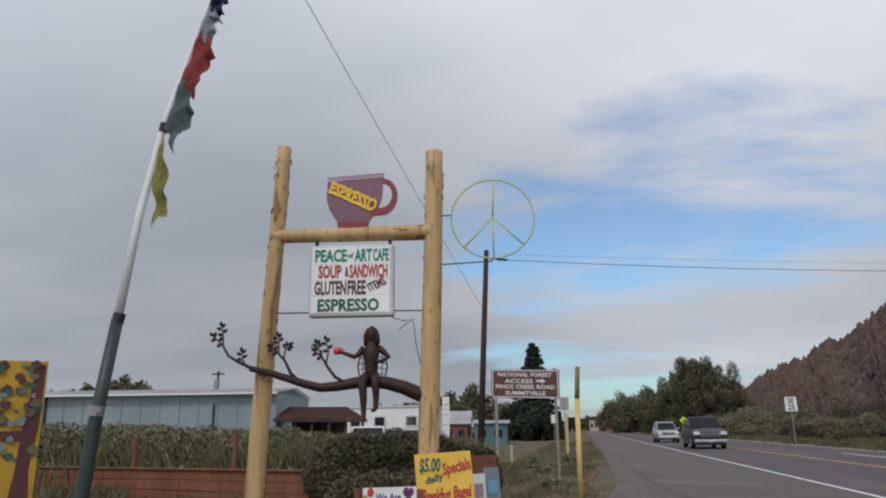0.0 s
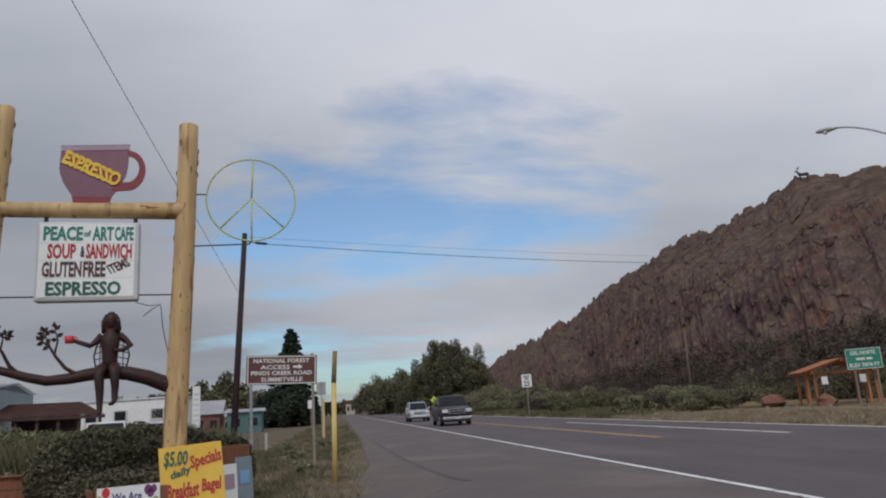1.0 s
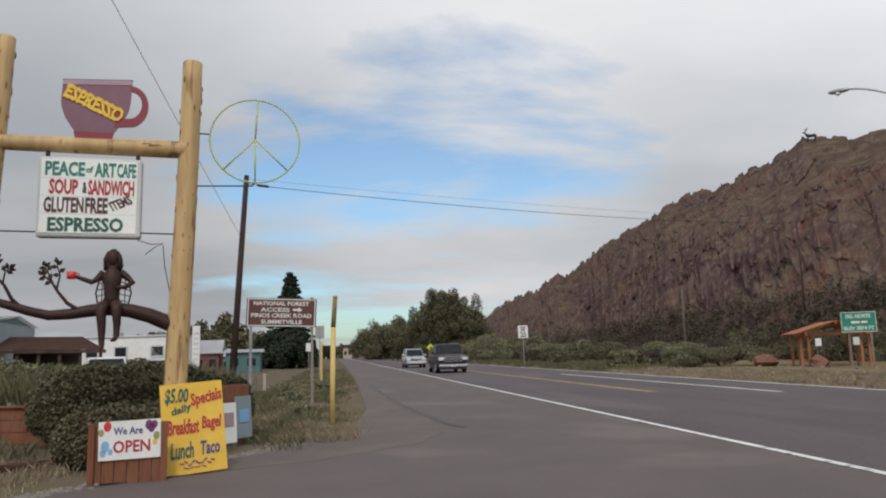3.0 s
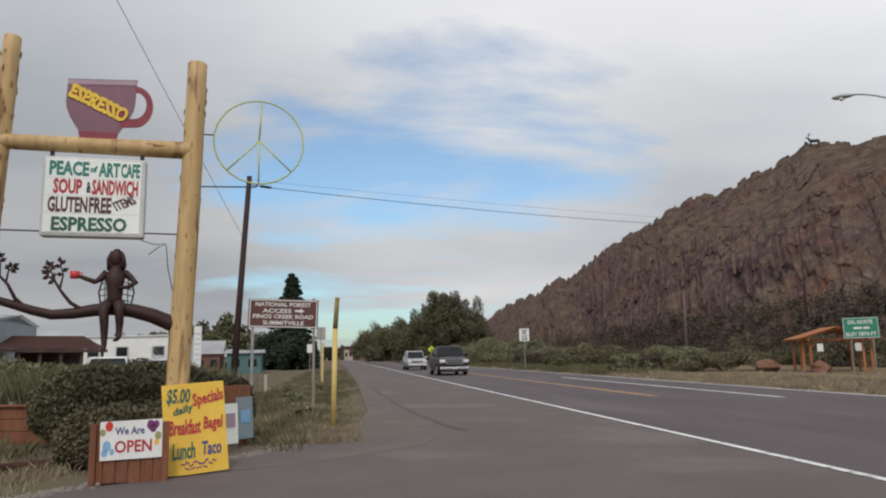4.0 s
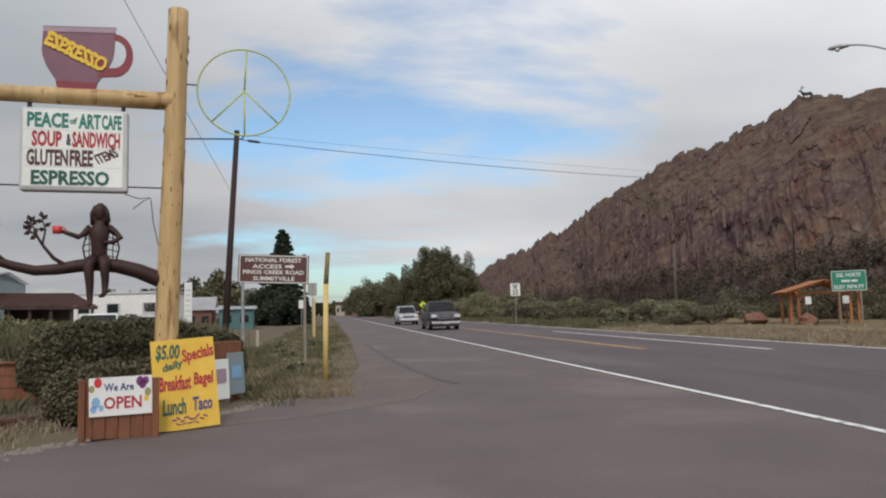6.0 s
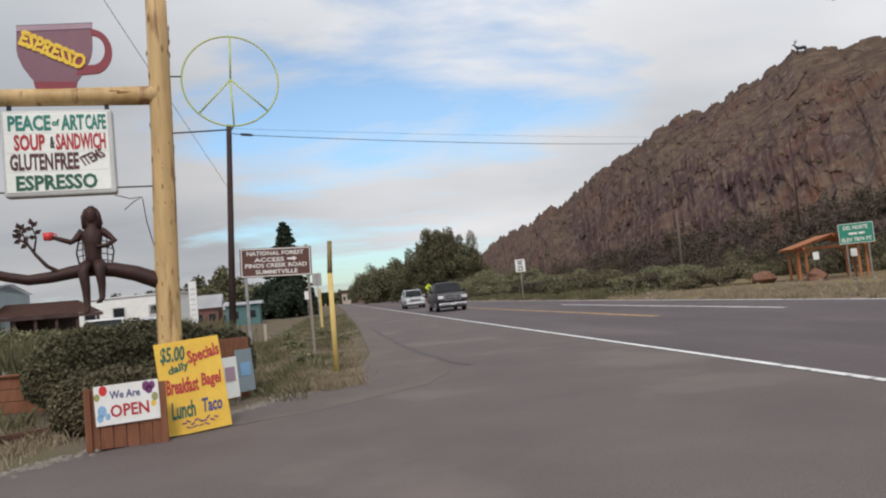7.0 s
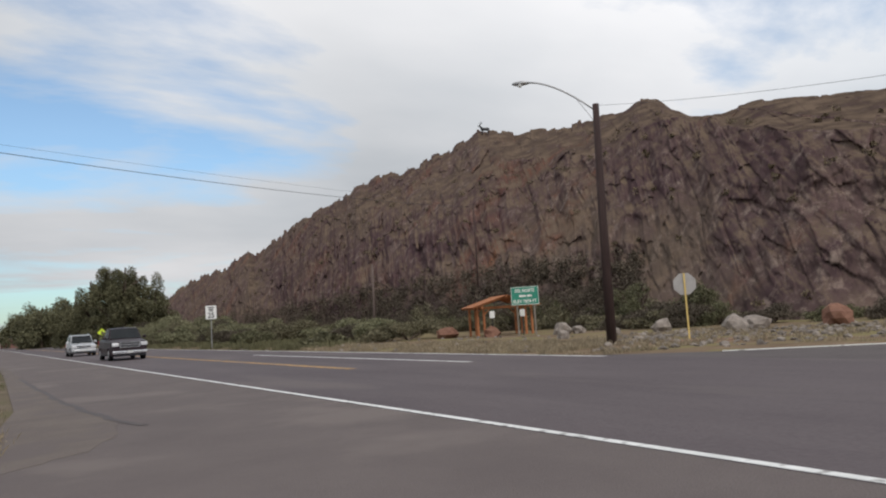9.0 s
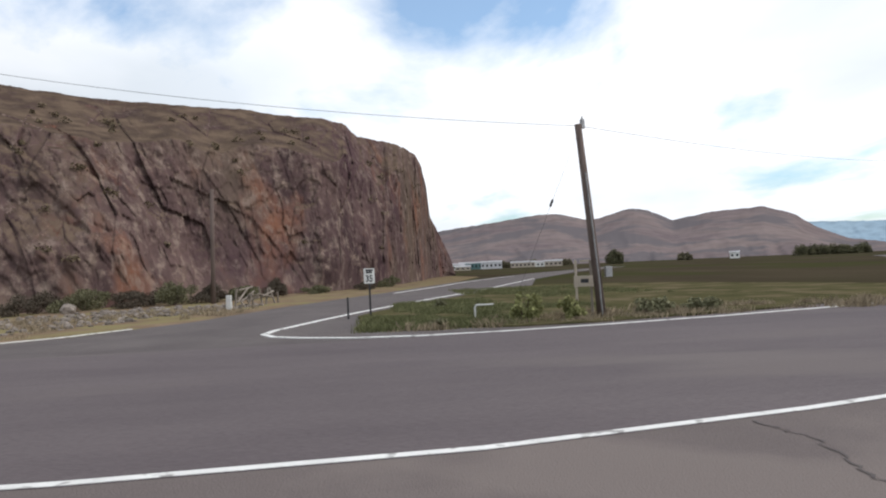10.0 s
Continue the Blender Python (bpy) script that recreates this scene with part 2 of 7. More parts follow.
SIGN_BACK = material("bare_aluminium_sign_back", (0.36, 0.34, 0.32), (0.46, 0.44, 0.42), 3, 0.5, metal=0.3)
BLUE_METAL = material("pale_blue_metal_siding", (0.22, 0.275, 0.295), (0.275, 0.335, 0.355), 0.8, 0.55, 0.1, 30, stretch=(1, 1, 0.2), grit=0.15)
ROOF_WHITE = material("pale_metal_roof", (0.52, 0.52, 0.54), (0.64, 0.64, 0.65), 0.6, 0.5, grit=0.15)
ROOF_BROWN = material("brown_shingle_roof", (0.10, 0.052, 0.042), (0.155, 0.085, 0.068), 2.5, 0.9, 0.5, 14)
DARK_WOOD = material("dark_porch_wood", (0.055, 0.035, 0.032), (0.10, 0.066, 0.058), 2, 0.8, 0.2, 20)
WINDOW = material("dark_window_glass", (0.012, 0.014, 0.017), (0.025, 0.028, 0.032), 1, 0.08)
RED_WALL = material("faded_red_wall", (0.17, 0.085, 0.072), (0.23, 0.12, 0.10), 1, 0.8)
TEAL_WALL = material("teal_green_wall", (0.085, 0.165, 0.165), (0.12, 0.21, 0.21), 1, 0.8)
TAN_WALL = material("tan_wall", (0.42, 0.36, 0.29), (0.54, 0.47, 0.39), 0.5, 0.8)
LEAF_DARK = material("dark_hedge_leaves", (0.082, 0.079, 0.047), (0.148, 0.138, 0.082), 1.5, 0.7, island=0.7)
LEAF_HEDGE = material("olive_hedge_leaves", (0.105, 0.094, 0.058), (0.185, 0.164, 0.100), 1.5, 0.7, island=0.7)
LEAF_MID = material("green_shrub_leaves", (0.158, 0.158, 0.092), (0.255, 0.246, 0.148), 0.5, 0.75, island=0.7)
LEAF_OLIVE = material("olive_brown_brush_leaves", (0.115, 0.104, 0.064), (0.190, 0.170, 0.108), 0.35, 0.8, island=0.7)
DRY_SCRUB = material("dry_brown_scrub", (0.115, 0.090, 0.060), (0.180, 0.142, 0.092), 0.35, 0.9, island=0.6)
BRUSH_BROWN = material("brown_leafless_brush", (0.072, 0.060, 0.046), (0.125, 0.102, 0.076), 0.35, 0.9, island=0.6)
LEAF_TREE = material("deciduous_tree_leaves", (0.095, 0.094, 0.054), (0.168, 0.160, 0.090), 0.25, 0.7, island=0.8)
NEEDLES = material("spruce_needles", (0.026, 0.038, 0.026), (0.052, 0.068, 0.042), 0.6, 0.75, island=0.7)
BARK = material("tree_bark", (0.07, 0.052, 0.040), (0.13, 0.10, 0.078), 3, 0.9, 0.5, 20)
GRASS_GREEN = material("tall_green_grass", (0.100, 0.098, 0.054), (0.165, 0.154, 0.086), 0.8, 0.8, island=0.6)
GRASS_ISLAND = material("fresh_green_grass", (0.112, 0.122, 0.054), (0.176, 0.178, 0.090), 0.8, 0.85, island=0.6)
WEED = material("yellow_green_weed", (0.20, 0.21, 0.085), (0.33, 0.325, 0.15), 0.8, 0.85, island=0.6)
GRASS_DRY = material("dry_straw_grass", (0.225, 0.182, 0.122), (0.335, 0.275, 0.190), 0.8, 0.85, island=0.6)
STONE = material("pale_rubble_stone", (0.145, 0.124, 0.106), (0.275, 0.238, 0.208), 2.5, 0.9, 0.6, 12, island=0.6)
RED_STONE = material("red_boulder_stone", (0.17, 0.085, 0.06), (0.27, 0.145, 0.10), 1.2, 0.9, 0.6, 8)
# brown hillside paled towards mauve, distance haze mixed into the colours
FAR_HILL = material("haze_tinted_far_hillside", (0.150, 0.122, 0.128), (0.225, 0.182, 0.170), 0.006, 1.0, 0, 0.04, spots=((0.125, 0.112, 0.118), 0.012, 0.45))
# the blue of distance haze is put into this range's base colour
FAR_HAZE_BLUE = material("haze_blue_distant_range", (0.26, 0.36, 0.45), (0.30, 0.40, 0.48), 0.004, 1.0, 0, 0.03)


# ---------------- building blocks ----------------
def finish(name, bm, mat, smooth=False):
    me = bpy.data.meshes.new(name)
    bm.to_mesh(me)
    bm.free()
    for m in (mat if isinstance(mat, (list, tuple)) else [mat]):
        me.materials.append(m)
    if smooth:
        for p in me.polygons:
            p.use_smooth = True
    return me


def part(name, bm, mat, parent=None, label="", smooth=False):
    ob = new(name, finish(name, bm, mat, smooth))
    ob.parent = parent
    return tagged(ob, label)


def thing(name, at, rz, label, category, group="", kind=""):
    ob = new(name)
    ob.matrix_basis = pose(*at, 0, 0, rz)
    ob.empty_display_size = 0.2
    return tagged(ob, label, category, group, kind)


def box(bm, c, s, rot=(0, 0, 0), bevel=0.0, mat=0):
    r = bmesh.ops.create_cube(bm, size=1.0)
    vs = r["verts"]
    if mat:
        for f in {f for v in vs for f in v.link_faces}:
            f.material_index = mat
    bmesh.ops.transform(bm, matrix=pose(*c, *rot) @ Matrix.Diagonal((*s, 1)), verts=vs)
    if bevel:
        es = list({e for v in vs for e in v.link_edges})
        bmesh.ops.bevel(bm, geom=es, offset=bevel, segments=2, profile=0.5, affect="EDGES")
    return bm


def tube(bm, pts, radii, n=10, cap=True, mat=0):
    """A round bar along points, with a radius at each."""
    pts = [Vector(p) for p in pts]
    if isinstance(radii, (int, float)):
        radii = [radii] * len(pts)
    rings, side = [], None
    for i, p in enumerate(pts):
        d = (pts[min(i + 1, len(pts) - 1)] - pts[max(i - 1, 0)]).normalized()
        if side is None:
            side = d.cross(Vector((0.31, 0.77, 0.55) if abs(d.z) < 0.8 else (1, 0.1, 0))).normalized()
        side = (side - d * side.dot(d)).normalized()
        up = d.cross(side)
        rings.append([bm.verts.new(p + (side * math.cos(a) + up * math.sin(a)) * radii[i]) for a in [2 * math.pi * k / n for k in range(n)]])
    for a, b in zip(rings, rings[1:]):
        for k in range(n):
            bm.faces.new((a[k], a[(k + 1) % n], b[(k + 1) % n], b[k])).material_index = mat
    if cap:
        bm.faces.new(rings[0][::-1]).material_index = mat
        bm.faces.new(rings[-1]).material_index = mat
    return bm


def plate(bm, outline, depth, mat=0):
    """A flat shape in x and z, given its outline, with a thickness towards +y."""
    front = [bm.verts.new((x, 0, z)) for x, z in outline]
    back = [bm.verts.new((x, depth, z)) for x, z in outline]
    n = len(outline)
    bm.faces.new(front).material_index = mat
    bm.faces.new(back[::-1]).material_index = mat
    for i in range(n):
        bm.faces.new((front[i], back[i], back[(i + 1) % n], front[(i + 1) % n])).material_index = mat
    return bm


def sheet(bm, outline, z=0.0, thick=0.03):
    """A flat piece of ground from its outline in x and y."""
    top = [bm.verts.new((x, y, z)) for x, y in outline]
    f = bm.faces.new(top)
    bm.normal_update()
    if f.normal.z < 0:
        f.normal_flip()
    if thick:
        low = [bm.verts.new((x, y, z - thick)) for x, y in outline]
        for i in range(len(top)):
            bm.faces.new((top[i], top[i - 1], low[i - 1], low[i]))
    return bm


def lettering(text, width, height, depth=0.004, shear=0.0, bold=0.022):
    """A mesh of letters in x and z, centred, facing -y, fitted to a width and height."""
    cu = bpy.data.curves.new("letters", "FONT")
    cu.body, cu.extrude, cu.shear, cu.resolution_u, cu.offset = text, 0.01, shear, 2, bold
    cu.align_x = "CENTER"
    ob = new("letters", cu)
    deps = bpy.context.evaluated_depsgraph_get()
    me = bpy.data.meshes.new_from_object(ob.evaluated_get(deps))
    bpy.data.objects.remove(ob)
    co = np.empty(len(me.vertices) * 3)
    me.vertices.foreach_get("co", co)
    co = co.reshape(-1, 3)
    low, high = co.min(0), co.max(0)
    co = (co - (low + high) / 2) / np.maximum(high - low, 1e-6) * (width, height, depth)
    co = np.stack([co[:, 0], -co[:, 2], co[:, 1]], 1)
    me.vertices.foreach_set("co", co.ravel())
    me.update()
    return me


def writing(name, text, c, width, height, mat, parent, turn=0.0, shear=0.0, bold=0.022):
    me = lettering(text, width, height, shear=shear, bold=bold)
    me.materials.append(mat)
    ob = new(name, me)
    ob.parent = parent
    ob.matrix_basis = pose(*c, 0, turn, 0)
    return ob


def raw(name, verts, faces, mat, parent=None, smooth=False):
    me = bpy.data.meshes.new(name)
    me.from_pydata([tuple(v) for v in verts], [], [tuple(f) for f in faces])
    me.materials.append(mat)
    me.update()
    if smooth:
        me.polygons.foreach_set("use_smooth", [True] * len(me.polygons))
    ob = new(name, me)
    ob.parent = parent
    return ob


def quads(centres, size, rng, up=0.0, aspect=1.6):
    """Small leaf blades at many centres, turned at random. Returns vertices and faces."""
    n = len(centres)
    a = rng.normal(size=(n, 3))
    a[:, 2] = a[:, 2] * (1 - up) + up * 1.5
    a /= np.linalg.norm(a, axis=1, keepdims=True)
    b = np.cross(a, rng.normal(size=(n, 3)))
    b /= np.linalg.norm(b, axis=1, keepdims=True)
    s = (size * rng.uniform(0.6, 1.35, n))[:, None]
    a, b = a * s * aspect / 2, b * s / 2
    v = np.stack([centres - a, centres + b, centres + a, centres - b], 1).reshape(-1, 3)
    f = np.arange(4 * n).reshape(n, 4)
    return v, f


def lattice(x, y, seed):
    h = np.sin(x * 127.1 + y * 311.7 + seed * 74.7) * 43758.5453
    return h - np.floor(h)


def field2(x, y, seed=0):
    """Smooth value noise, 0 to 1."""
    xi, yi = np.floor(x), np.floor(y)
    u, v = x - xi, y - yi
    u, v = u * u * (3 - 2 * u), v * v * (3 - 2 * v)
    a, b = lattice(xi, yi, seed), lattice(xi + 1, yi, seed)
    c, d = lattice(xi, yi + 1, seed), lattice(xi + 1, yi + 1, seed)
    return (a * (1 - u) + b * u) * (1 - v) + (c * (1 - u) + d * u) * v


def fractal(x, y, octaves=4, seed=0):
    t, w, out = 0, 1.0, 0
    for k in range(octaves):
        out = out + w * field2(x * 2 ** k, y * 2 ** k, seed + k * 7)
        t, w = t + w, w * 0.52
    return out / t


def polar(az, d, z=0.0):
    """A place by its bearing clockwise from the road's direction, and its distance."""
    return (d * math.sin(radians(az)), d * math.cos(radians(az)), z)


def soil_on_ledges(m, low, high):
    """Dry soil and thin scrub lie where the rock is not steep."""
    nodes, links = m.node_tree.nodes, m.node_tree.links
    shader = nodes["Principled BSDF"]
    rock = shader.inputs["Base Color"].links[0].from_socket
    geo, sep = nodes.new("ShaderNodeNewGeometry"), nodes.new("ShaderNodeSeparateXYZ")
    links.new(geo.outputs["True Normal"], sep.inputs[0])
    tc, patch = nodes.new("ShaderNodeTexCoord"), nodes.new("ShaderNodeTexNoise")
    patch.inputs["Scale"].default_value, patch.inputs["Detail"].default_value = 0.5, 8
    links.new(tc.outputs["Object"], patch.inputs["Vector"])
    soil = nodes.new("ShaderNodeValToRGB")
    soil.color_ramp.elements[0].color, soil.color_ramp.elements[1].color = (*low, 1), (*high, 1)
    soil.color_ramp.elements[0].position, soil.color_ramp.elements[1].position = 0.38, 0.62
    links.new(patch.outputs["Fac"], soil.inputs[0])
    add = nodes.new("ShaderNodeMath")
    add.operation = "MULTIPLY_ADD"
    add.inputs[1].default_value = 0.9
    links.new(patch.outputs["Fac"], add.inputs[0])
    links.new(sep.outputs["Z"], add.inputs[2])
    where = nodes.new("ShaderNodeMapRange")
    where.inputs["From Min"].default_value, where.inputs["From Max"].default_value = 1.0, 1.32
    links.new(add.outputs[0], where.inputs["Value"])
    mix = nodes.new("ShaderNodeMix")
    mix.data_type = "RGBA"
    links.new(where.outputs[0], mix.inputs["Factor"])
    faces, pale = nodes.new("ShaderNodeTexNoise"), nodes.new("ShaderNodeValToRGB")
    faces.inputs["Scale"].default_value, faces.inputs["Detail"].default_value, faces.inputs["Roughness"].default_value = 0.9, 8, 0.7
    links.new(tc.outputs["Object"], faces.inputs["Vector"])
    pale.color_ramp.elements[0].position, pale.color_ramp.elements[1].position = 0.52, 0.66
    links.new(faces.outputs["Fac"], pale.inputs[0])
    bare = nodes.new("ShaderNodeMix")
    bare.data_type = "RGBA"
    links.new(pale.outputs[0], bare.inputs["Factor"])
    links.new(rock, bare.inputs["A"])
    bare.inputs["B"].default_value = (0.235, 0.178, 0.148, 1)
    # rust-red and grey-brown beds in broad patches
    bed = bare.outputs["Result"]
    for scale, lo, hi, colour, most in ((0.11, 0.56, 0.68, (0.225, 0.096, 0.052), 0.65), (0.065, 0.48, 0.62, (0.122, 0.095, 0.070), 0.65), (0.045, 0.46, 0.58, (0.076, 0.047, 0.052), 0.80), (1.1, 0.53, 0.67, (0.262, 0.205, 0.172), 0.60)):
        spot, limit, layer = nodes.new("ShaderNodeTexNoise"), nodes.new("ShaderNodeMapRange"), nodes.new("ShaderNodeMix")
        spot.inputs["Scale"].default_value, spot.inputs["Detail"].default_value, spot.inputs["Roughness"].default_value = scale, 7, 0.66
        moved = nodes.new("ShaderNodeMapping")
        moved.inputs["Location"].default_value = (scale * 300, 40, 7)
        moved.inputs["Scale"].default_value = (1, 1, 0.6)
        links.new(tc.outputs["Object"], moved.inputs[0])
        links.new(moved.outputs[0], spot.inputs["Vector"])
        limit.inputs["From Min"].default_value, limit.inputs["From Max"].default_value, limit.inputs["To Max"].default_value = lo, hi, most
        links.new(spot.outputs["Fac"], limit.inputs["Value"])
        layer.data_type = "RGBA"
        links.new(limit.outputs[0], layer.inputs["Factor"])
        links.new(bed, layer.inputs["A"])
        layer.inputs["B"].default_value = (*colour, 1)
        bed = layer.outputs["Result"]
    links.new(bed, mix.inputs["A"])
    links.new(soil.outputs[0], mix.inputs["B"])
    links.new(mix.outputs["Result"], shader.inputs["Base Color"])


soil_on_ledges(ROCK, *SCRUB_SOIL)
for matt in (FIELD, FAR_HILL, FAR_HAZE_BLUE, ROCK, VERGE, DIRT):
    matt.node_tree.nodes["Principled BSDF"].inputs["Specular IOR Level"].default_value = 0.0


# ---------------- ground and roads ----------------
def bend(y):
    """How far the highway has swung to the right behind the shoulder."""
    q = max(0.0, 3.0 - y)
    return (0.016 * q * q if y > -45 else 36.86 + 1.536 * (-45 - y)) + 0.008 * min(q, 7.5) ** 2


def strip(bm, x0, x1, ys, z):
    """A long band along the highway, in short lengths."""
    left = [bm.verts.new((x0 + bend(y), y, z)) for y in ys]
    right = [bm.verts.new((x1 + bend(y), y, z)) for y in ys]
    for i in range(len(ys) - 1):
        bm.faces.new((left[i], right[i], right[i + 1], left[i + 1]))
    for side in (left, right):
        low = [bm.verts.new((v.co.x, v.co.y, z - 0.03)) for v in side]
        for i in range(len(ys) - 1):
            bm.faces.new((side[i], side[i + 1], low[i + 1], low[i]))
    return bm


YS = [-120, -90, -70, -60, -50, -45] + [-45 + 3 * k for k in range(1, 23)] + [30, 40, 60, 90, 140, 220, 400, 900]

bm = bmesh.new()
sheet(bm, [(2600 * math.cos(a), 2600 * math.sin(a)) for a in [2 * math.pi * k / 48 for k in range(48)]], 0.0)
tagged(part("ground", bm, FIELD), "flat valley floor of dull green and brown field", "ground", kind="structure")

# earth at both sides of the highway
bm = bmesh.new()
sheet(bm, [(-90, -8), (-24, -0.6), (-8, 3.4), (-4.2, 6.2), (-3.6, 7.3), (-0.9, 9.9), (0.4, 12.8), (1.1, 17.5), (1.3, 35), (1.6, 85), (1.6, 420), (-30, 420), (-90, 200)], 0.006)
tagged(part("roadside_earth", bm, DIRT), "dry trampled earth with thin grass beside the shoulder", "ground", kind="structure")
bm = bmesh.new()
sheet(bm, [(14.5, 420), (14.5, 17), (16.5, 12.8), (19.6, 9.2), (24.3, 6.9), (32, 5.2), (47, 0.4), (71, -6.8), (100, -13), (160, -10), (60, 40), (48, 70), (48, 420)], 0.006)
tagged(part("far_verge", bm, VERGE), "dry reddish earth verge below the rock face", "ground", kind="structure")

random.seed(31)
bm = bmesh.new()
sheet(bm, [(20.4 + 2.3 * math.cos(a) * random.uniform(0.8, 1.2) + 0.8 * math.sin(a), 17.2 + 1.5 * math.sin(a) * random.uniform(0.8, 1.2) - 1.2 * math.cos(a)) for a in [2 * math.pi * k / 28 for k in range(28)]], 0.010, 0.004)
tagged(part("bare_earth", bm, material("reddish_bare_earth", (0.20, 0.118, 0.080), (0.285, 0.172, 0.118), 1.2, 0.95, 0.8, 25)), "bare reddish earth on the verge below the lamp pole", "ground", kind="structure")

bm = bmesh.new()
strip(bm, 5.33, 14.7, YS, 0.024)
tagged(part("highway", bm, ASPHALT), "dark grey asphalt two-lane highway", "road", kind="structure")
bm = bmesh.new()
lot = [(5.42 + bend(y), y) for y in reversed([-45, -30, -20, -12, -6, -3, 0, 3, 12, 40, 120, 420])]
edge = [(1.35, 420), (1.3, 85), (1.06, 35), (0.75, 17.5), (0.45, 14.6), (0.10, 12.9), (-0.55, 11.1), (-1.38, 9.75), (-2.7, 8.05), (-4.2, 6.35), (-8, 3.8), (-24, 0), (-60, -30), (-20, -70), (30, -60)]
sheet(bm, lot + edge[::-1], 0.018)
tagged(part("shoulder", bm, LOT), "worn grey-brown asphalt shoulder and parking apron", "road", kind="structure")
bm = bmesh.new()
sheet(bm, [(14.65, 16.6), (16.7, 12.6), (19.8, 9.0), (24.3, 6.9), (32, 5.1), (47, 0.3), (71, -7), (110, -22), (170, -52), (168, -58), (108, -29), (68, -14), (42, -8.0), (30, -2.5), (24, -1.2), (19, -3.2), (18.4, -7), (15.6, -6.0), (14.65, -1)], 0.012)
tagged(part("side_road", bm, SIDEROAD), "lighter grey side road that leaves the highway below the cliff", "road", kind="structure")

# painted lines
bm = bmesh.new()
strip(bm, 5.335, 5.45, [y for y in YS if y < 420] + [420], 0.030)
tagged(part("edge_line", bm, LINE_W), "white painted edge line of the highway", "road marking", kind="structure")
bm = bmesh.new()
strip(bm, 12.0, 12.13, [18, 24, 30, 37.5], 0.030)
tagged(part("lane_line", bm, LINE_W), "short white painted line before the side road", "road marking", kind="structure")
bm = bmesh.new()
for x in (9.13, 9.30):
    strip(bm, x, x + 0.10, [20, 26, 32, 40, 60, 90, 140, 220, 400], 0.030)
tagged(part("centre_line", bm, LINE_Y), "faded double yellow centre line", "road marking", kind="structure")
bm = bmesh.new()
strip(bm, 14.42, 14.54, [15, 22, 30, 45, 70, 140, 400], 0.030)
tagged(part("far_edge_line", bm, LINE_W), "faint white edge line at the far verge", "road marking", kind="structure")


def painted(name, pts, width, label, z=0.030):
    b = bmesh.new()
    pts = [Vector((*p, 0)) for p in pts]
    prev = None
    for i, p in enumerate(pts):
        d = (pts[min(i + 1, len(pts) - 1)] - pts[max(i - 1, 0)]).normalized()
        n = Vector((-d.y, d.x, 0)) * width / 2
        cur = [b.verts.new((p.x + s * n.x, p.y + s * n.y, h)) for s, h in ((1, z - 0.02), (1, z), (-1, z), (-1, z - 0.02))]
        if prev:
            for k in range(3):
                b.faces.new((prev[k], prev[k + 1], cur[k + 1], cur[k]))
        prev = cur
    bmesh.ops.recalc_face_normals(b, faces=b.faces)
    return tagged(part(name, b, LINE_W), label, "road marking", kind="structure")


painted("island_line", [(70, -14.3), (42, -5.0), (30, -0.2), (24.6, 1.7), (21.7, 2.6), (18.6, 3.45), (17.5, 3.55), (16.7, 3.2), (16.1, 2.5), (15.5, 1.4), (15.2, 0), (15.2, -1.7), (15.55, -4), (16.2, -7), (17.6, -12), (21, -20), (27, -29)], 0.16, "white painted line round the tip of the grass island")
painted("side_edge_line", [(16.6, 12.9), (19.9, 9.25), (22, 8.1)], 0.12, "white painted line at the mouth of the side road")
painted("side_road_line", [(44, 0.0), (56, -3.8), (69, -7.4), (95, -17)], 0.14, "white edge line along the side road")

# tar seams
def seam(name, pts, width, label):
    random.seed(len(pts))
    b = bmesh.new()
    prev = None
    dense = []
    for (xa, ya), (xb, yb) in zip(pts, pts[1:]):
        for k in range(6):
            t = k / 6
            dense.append((xa + (xb - xa) * t + random.uniform(-0.05, 0.05), ya + (yb - ya) * t + random.uniform(-0.05, 0.05)))
    for i in range(1, len(dense)):
        a, c = Vector((*dense[i - 1], 0)), Vector((*dense[i], 0))
        n = Vector((-(c - a).y, (c - a).x, 0)).normalized() * width * random.uniform(0.3, 0.7)
        cur = (b.verts.new((c.x + n.x, c.y + n.y, 0.0245)), b.verts.new((c.x - n.x, c.y - n.y, 0.0245)))
        if prev:
            b.faces.new((prev[0], prev[1], cur[1], cur[0]))
        prev = cur
    bmesh.ops.recalc_face_normals(b, faces=b.faces)
    return tagged(part(name, b, CRACK), label, "road crack", kind="structure")


seam("shoulder_seam", [(1.5, 34), (1.52, 27), (1.62, 20), (1.82, 15.5), (2.05, 13.2), (2.3, 12.3)], 0.13, "dark tar seam along the edge of the shoulder")
seam("asphalt_crack", [(6.0, -2.28), (5.65, -2.38), (5.2, -2.42), (4.7, -2.30), (4.2, -2.22), (3.5, -1.95), (2.8, -1.9)], 0.024, "dark crack in the shoulder asphalt")

# dust and grit swept to the edge of the shoulder
DUST = material("dusty_shoulder_edge", (0.136, 0.113, 0.104), (0.176, 0.148, 0.130), 0.8, 0.95, 0.7, 45, spots=((0.134, 0.112, 0.106), 0.7, 0.3))
random.seed(8)
wander = [(1.15, 60), (1.45, 50), (1.5, 40), (1.55, 27), (1.62, 20), (1.8, 15.5), (1.95, 13.4), (1.75, 11.8), (1.1, 10.4), (-0.2, 9.3), (-2.2, 8.3), (-2.7, 8.1)]
ragged = []
for (xa, ya), (xb, yb) in zip(wander, wander[1:]):
    for k in range(10):
        ragged.append((xa + (xb - xa) * k / 10 + random.gauss(0, 0.03), ya + (yb - ya) * k / 10 + random.gauss(0, 0.02)))
bm = bmesh.new()
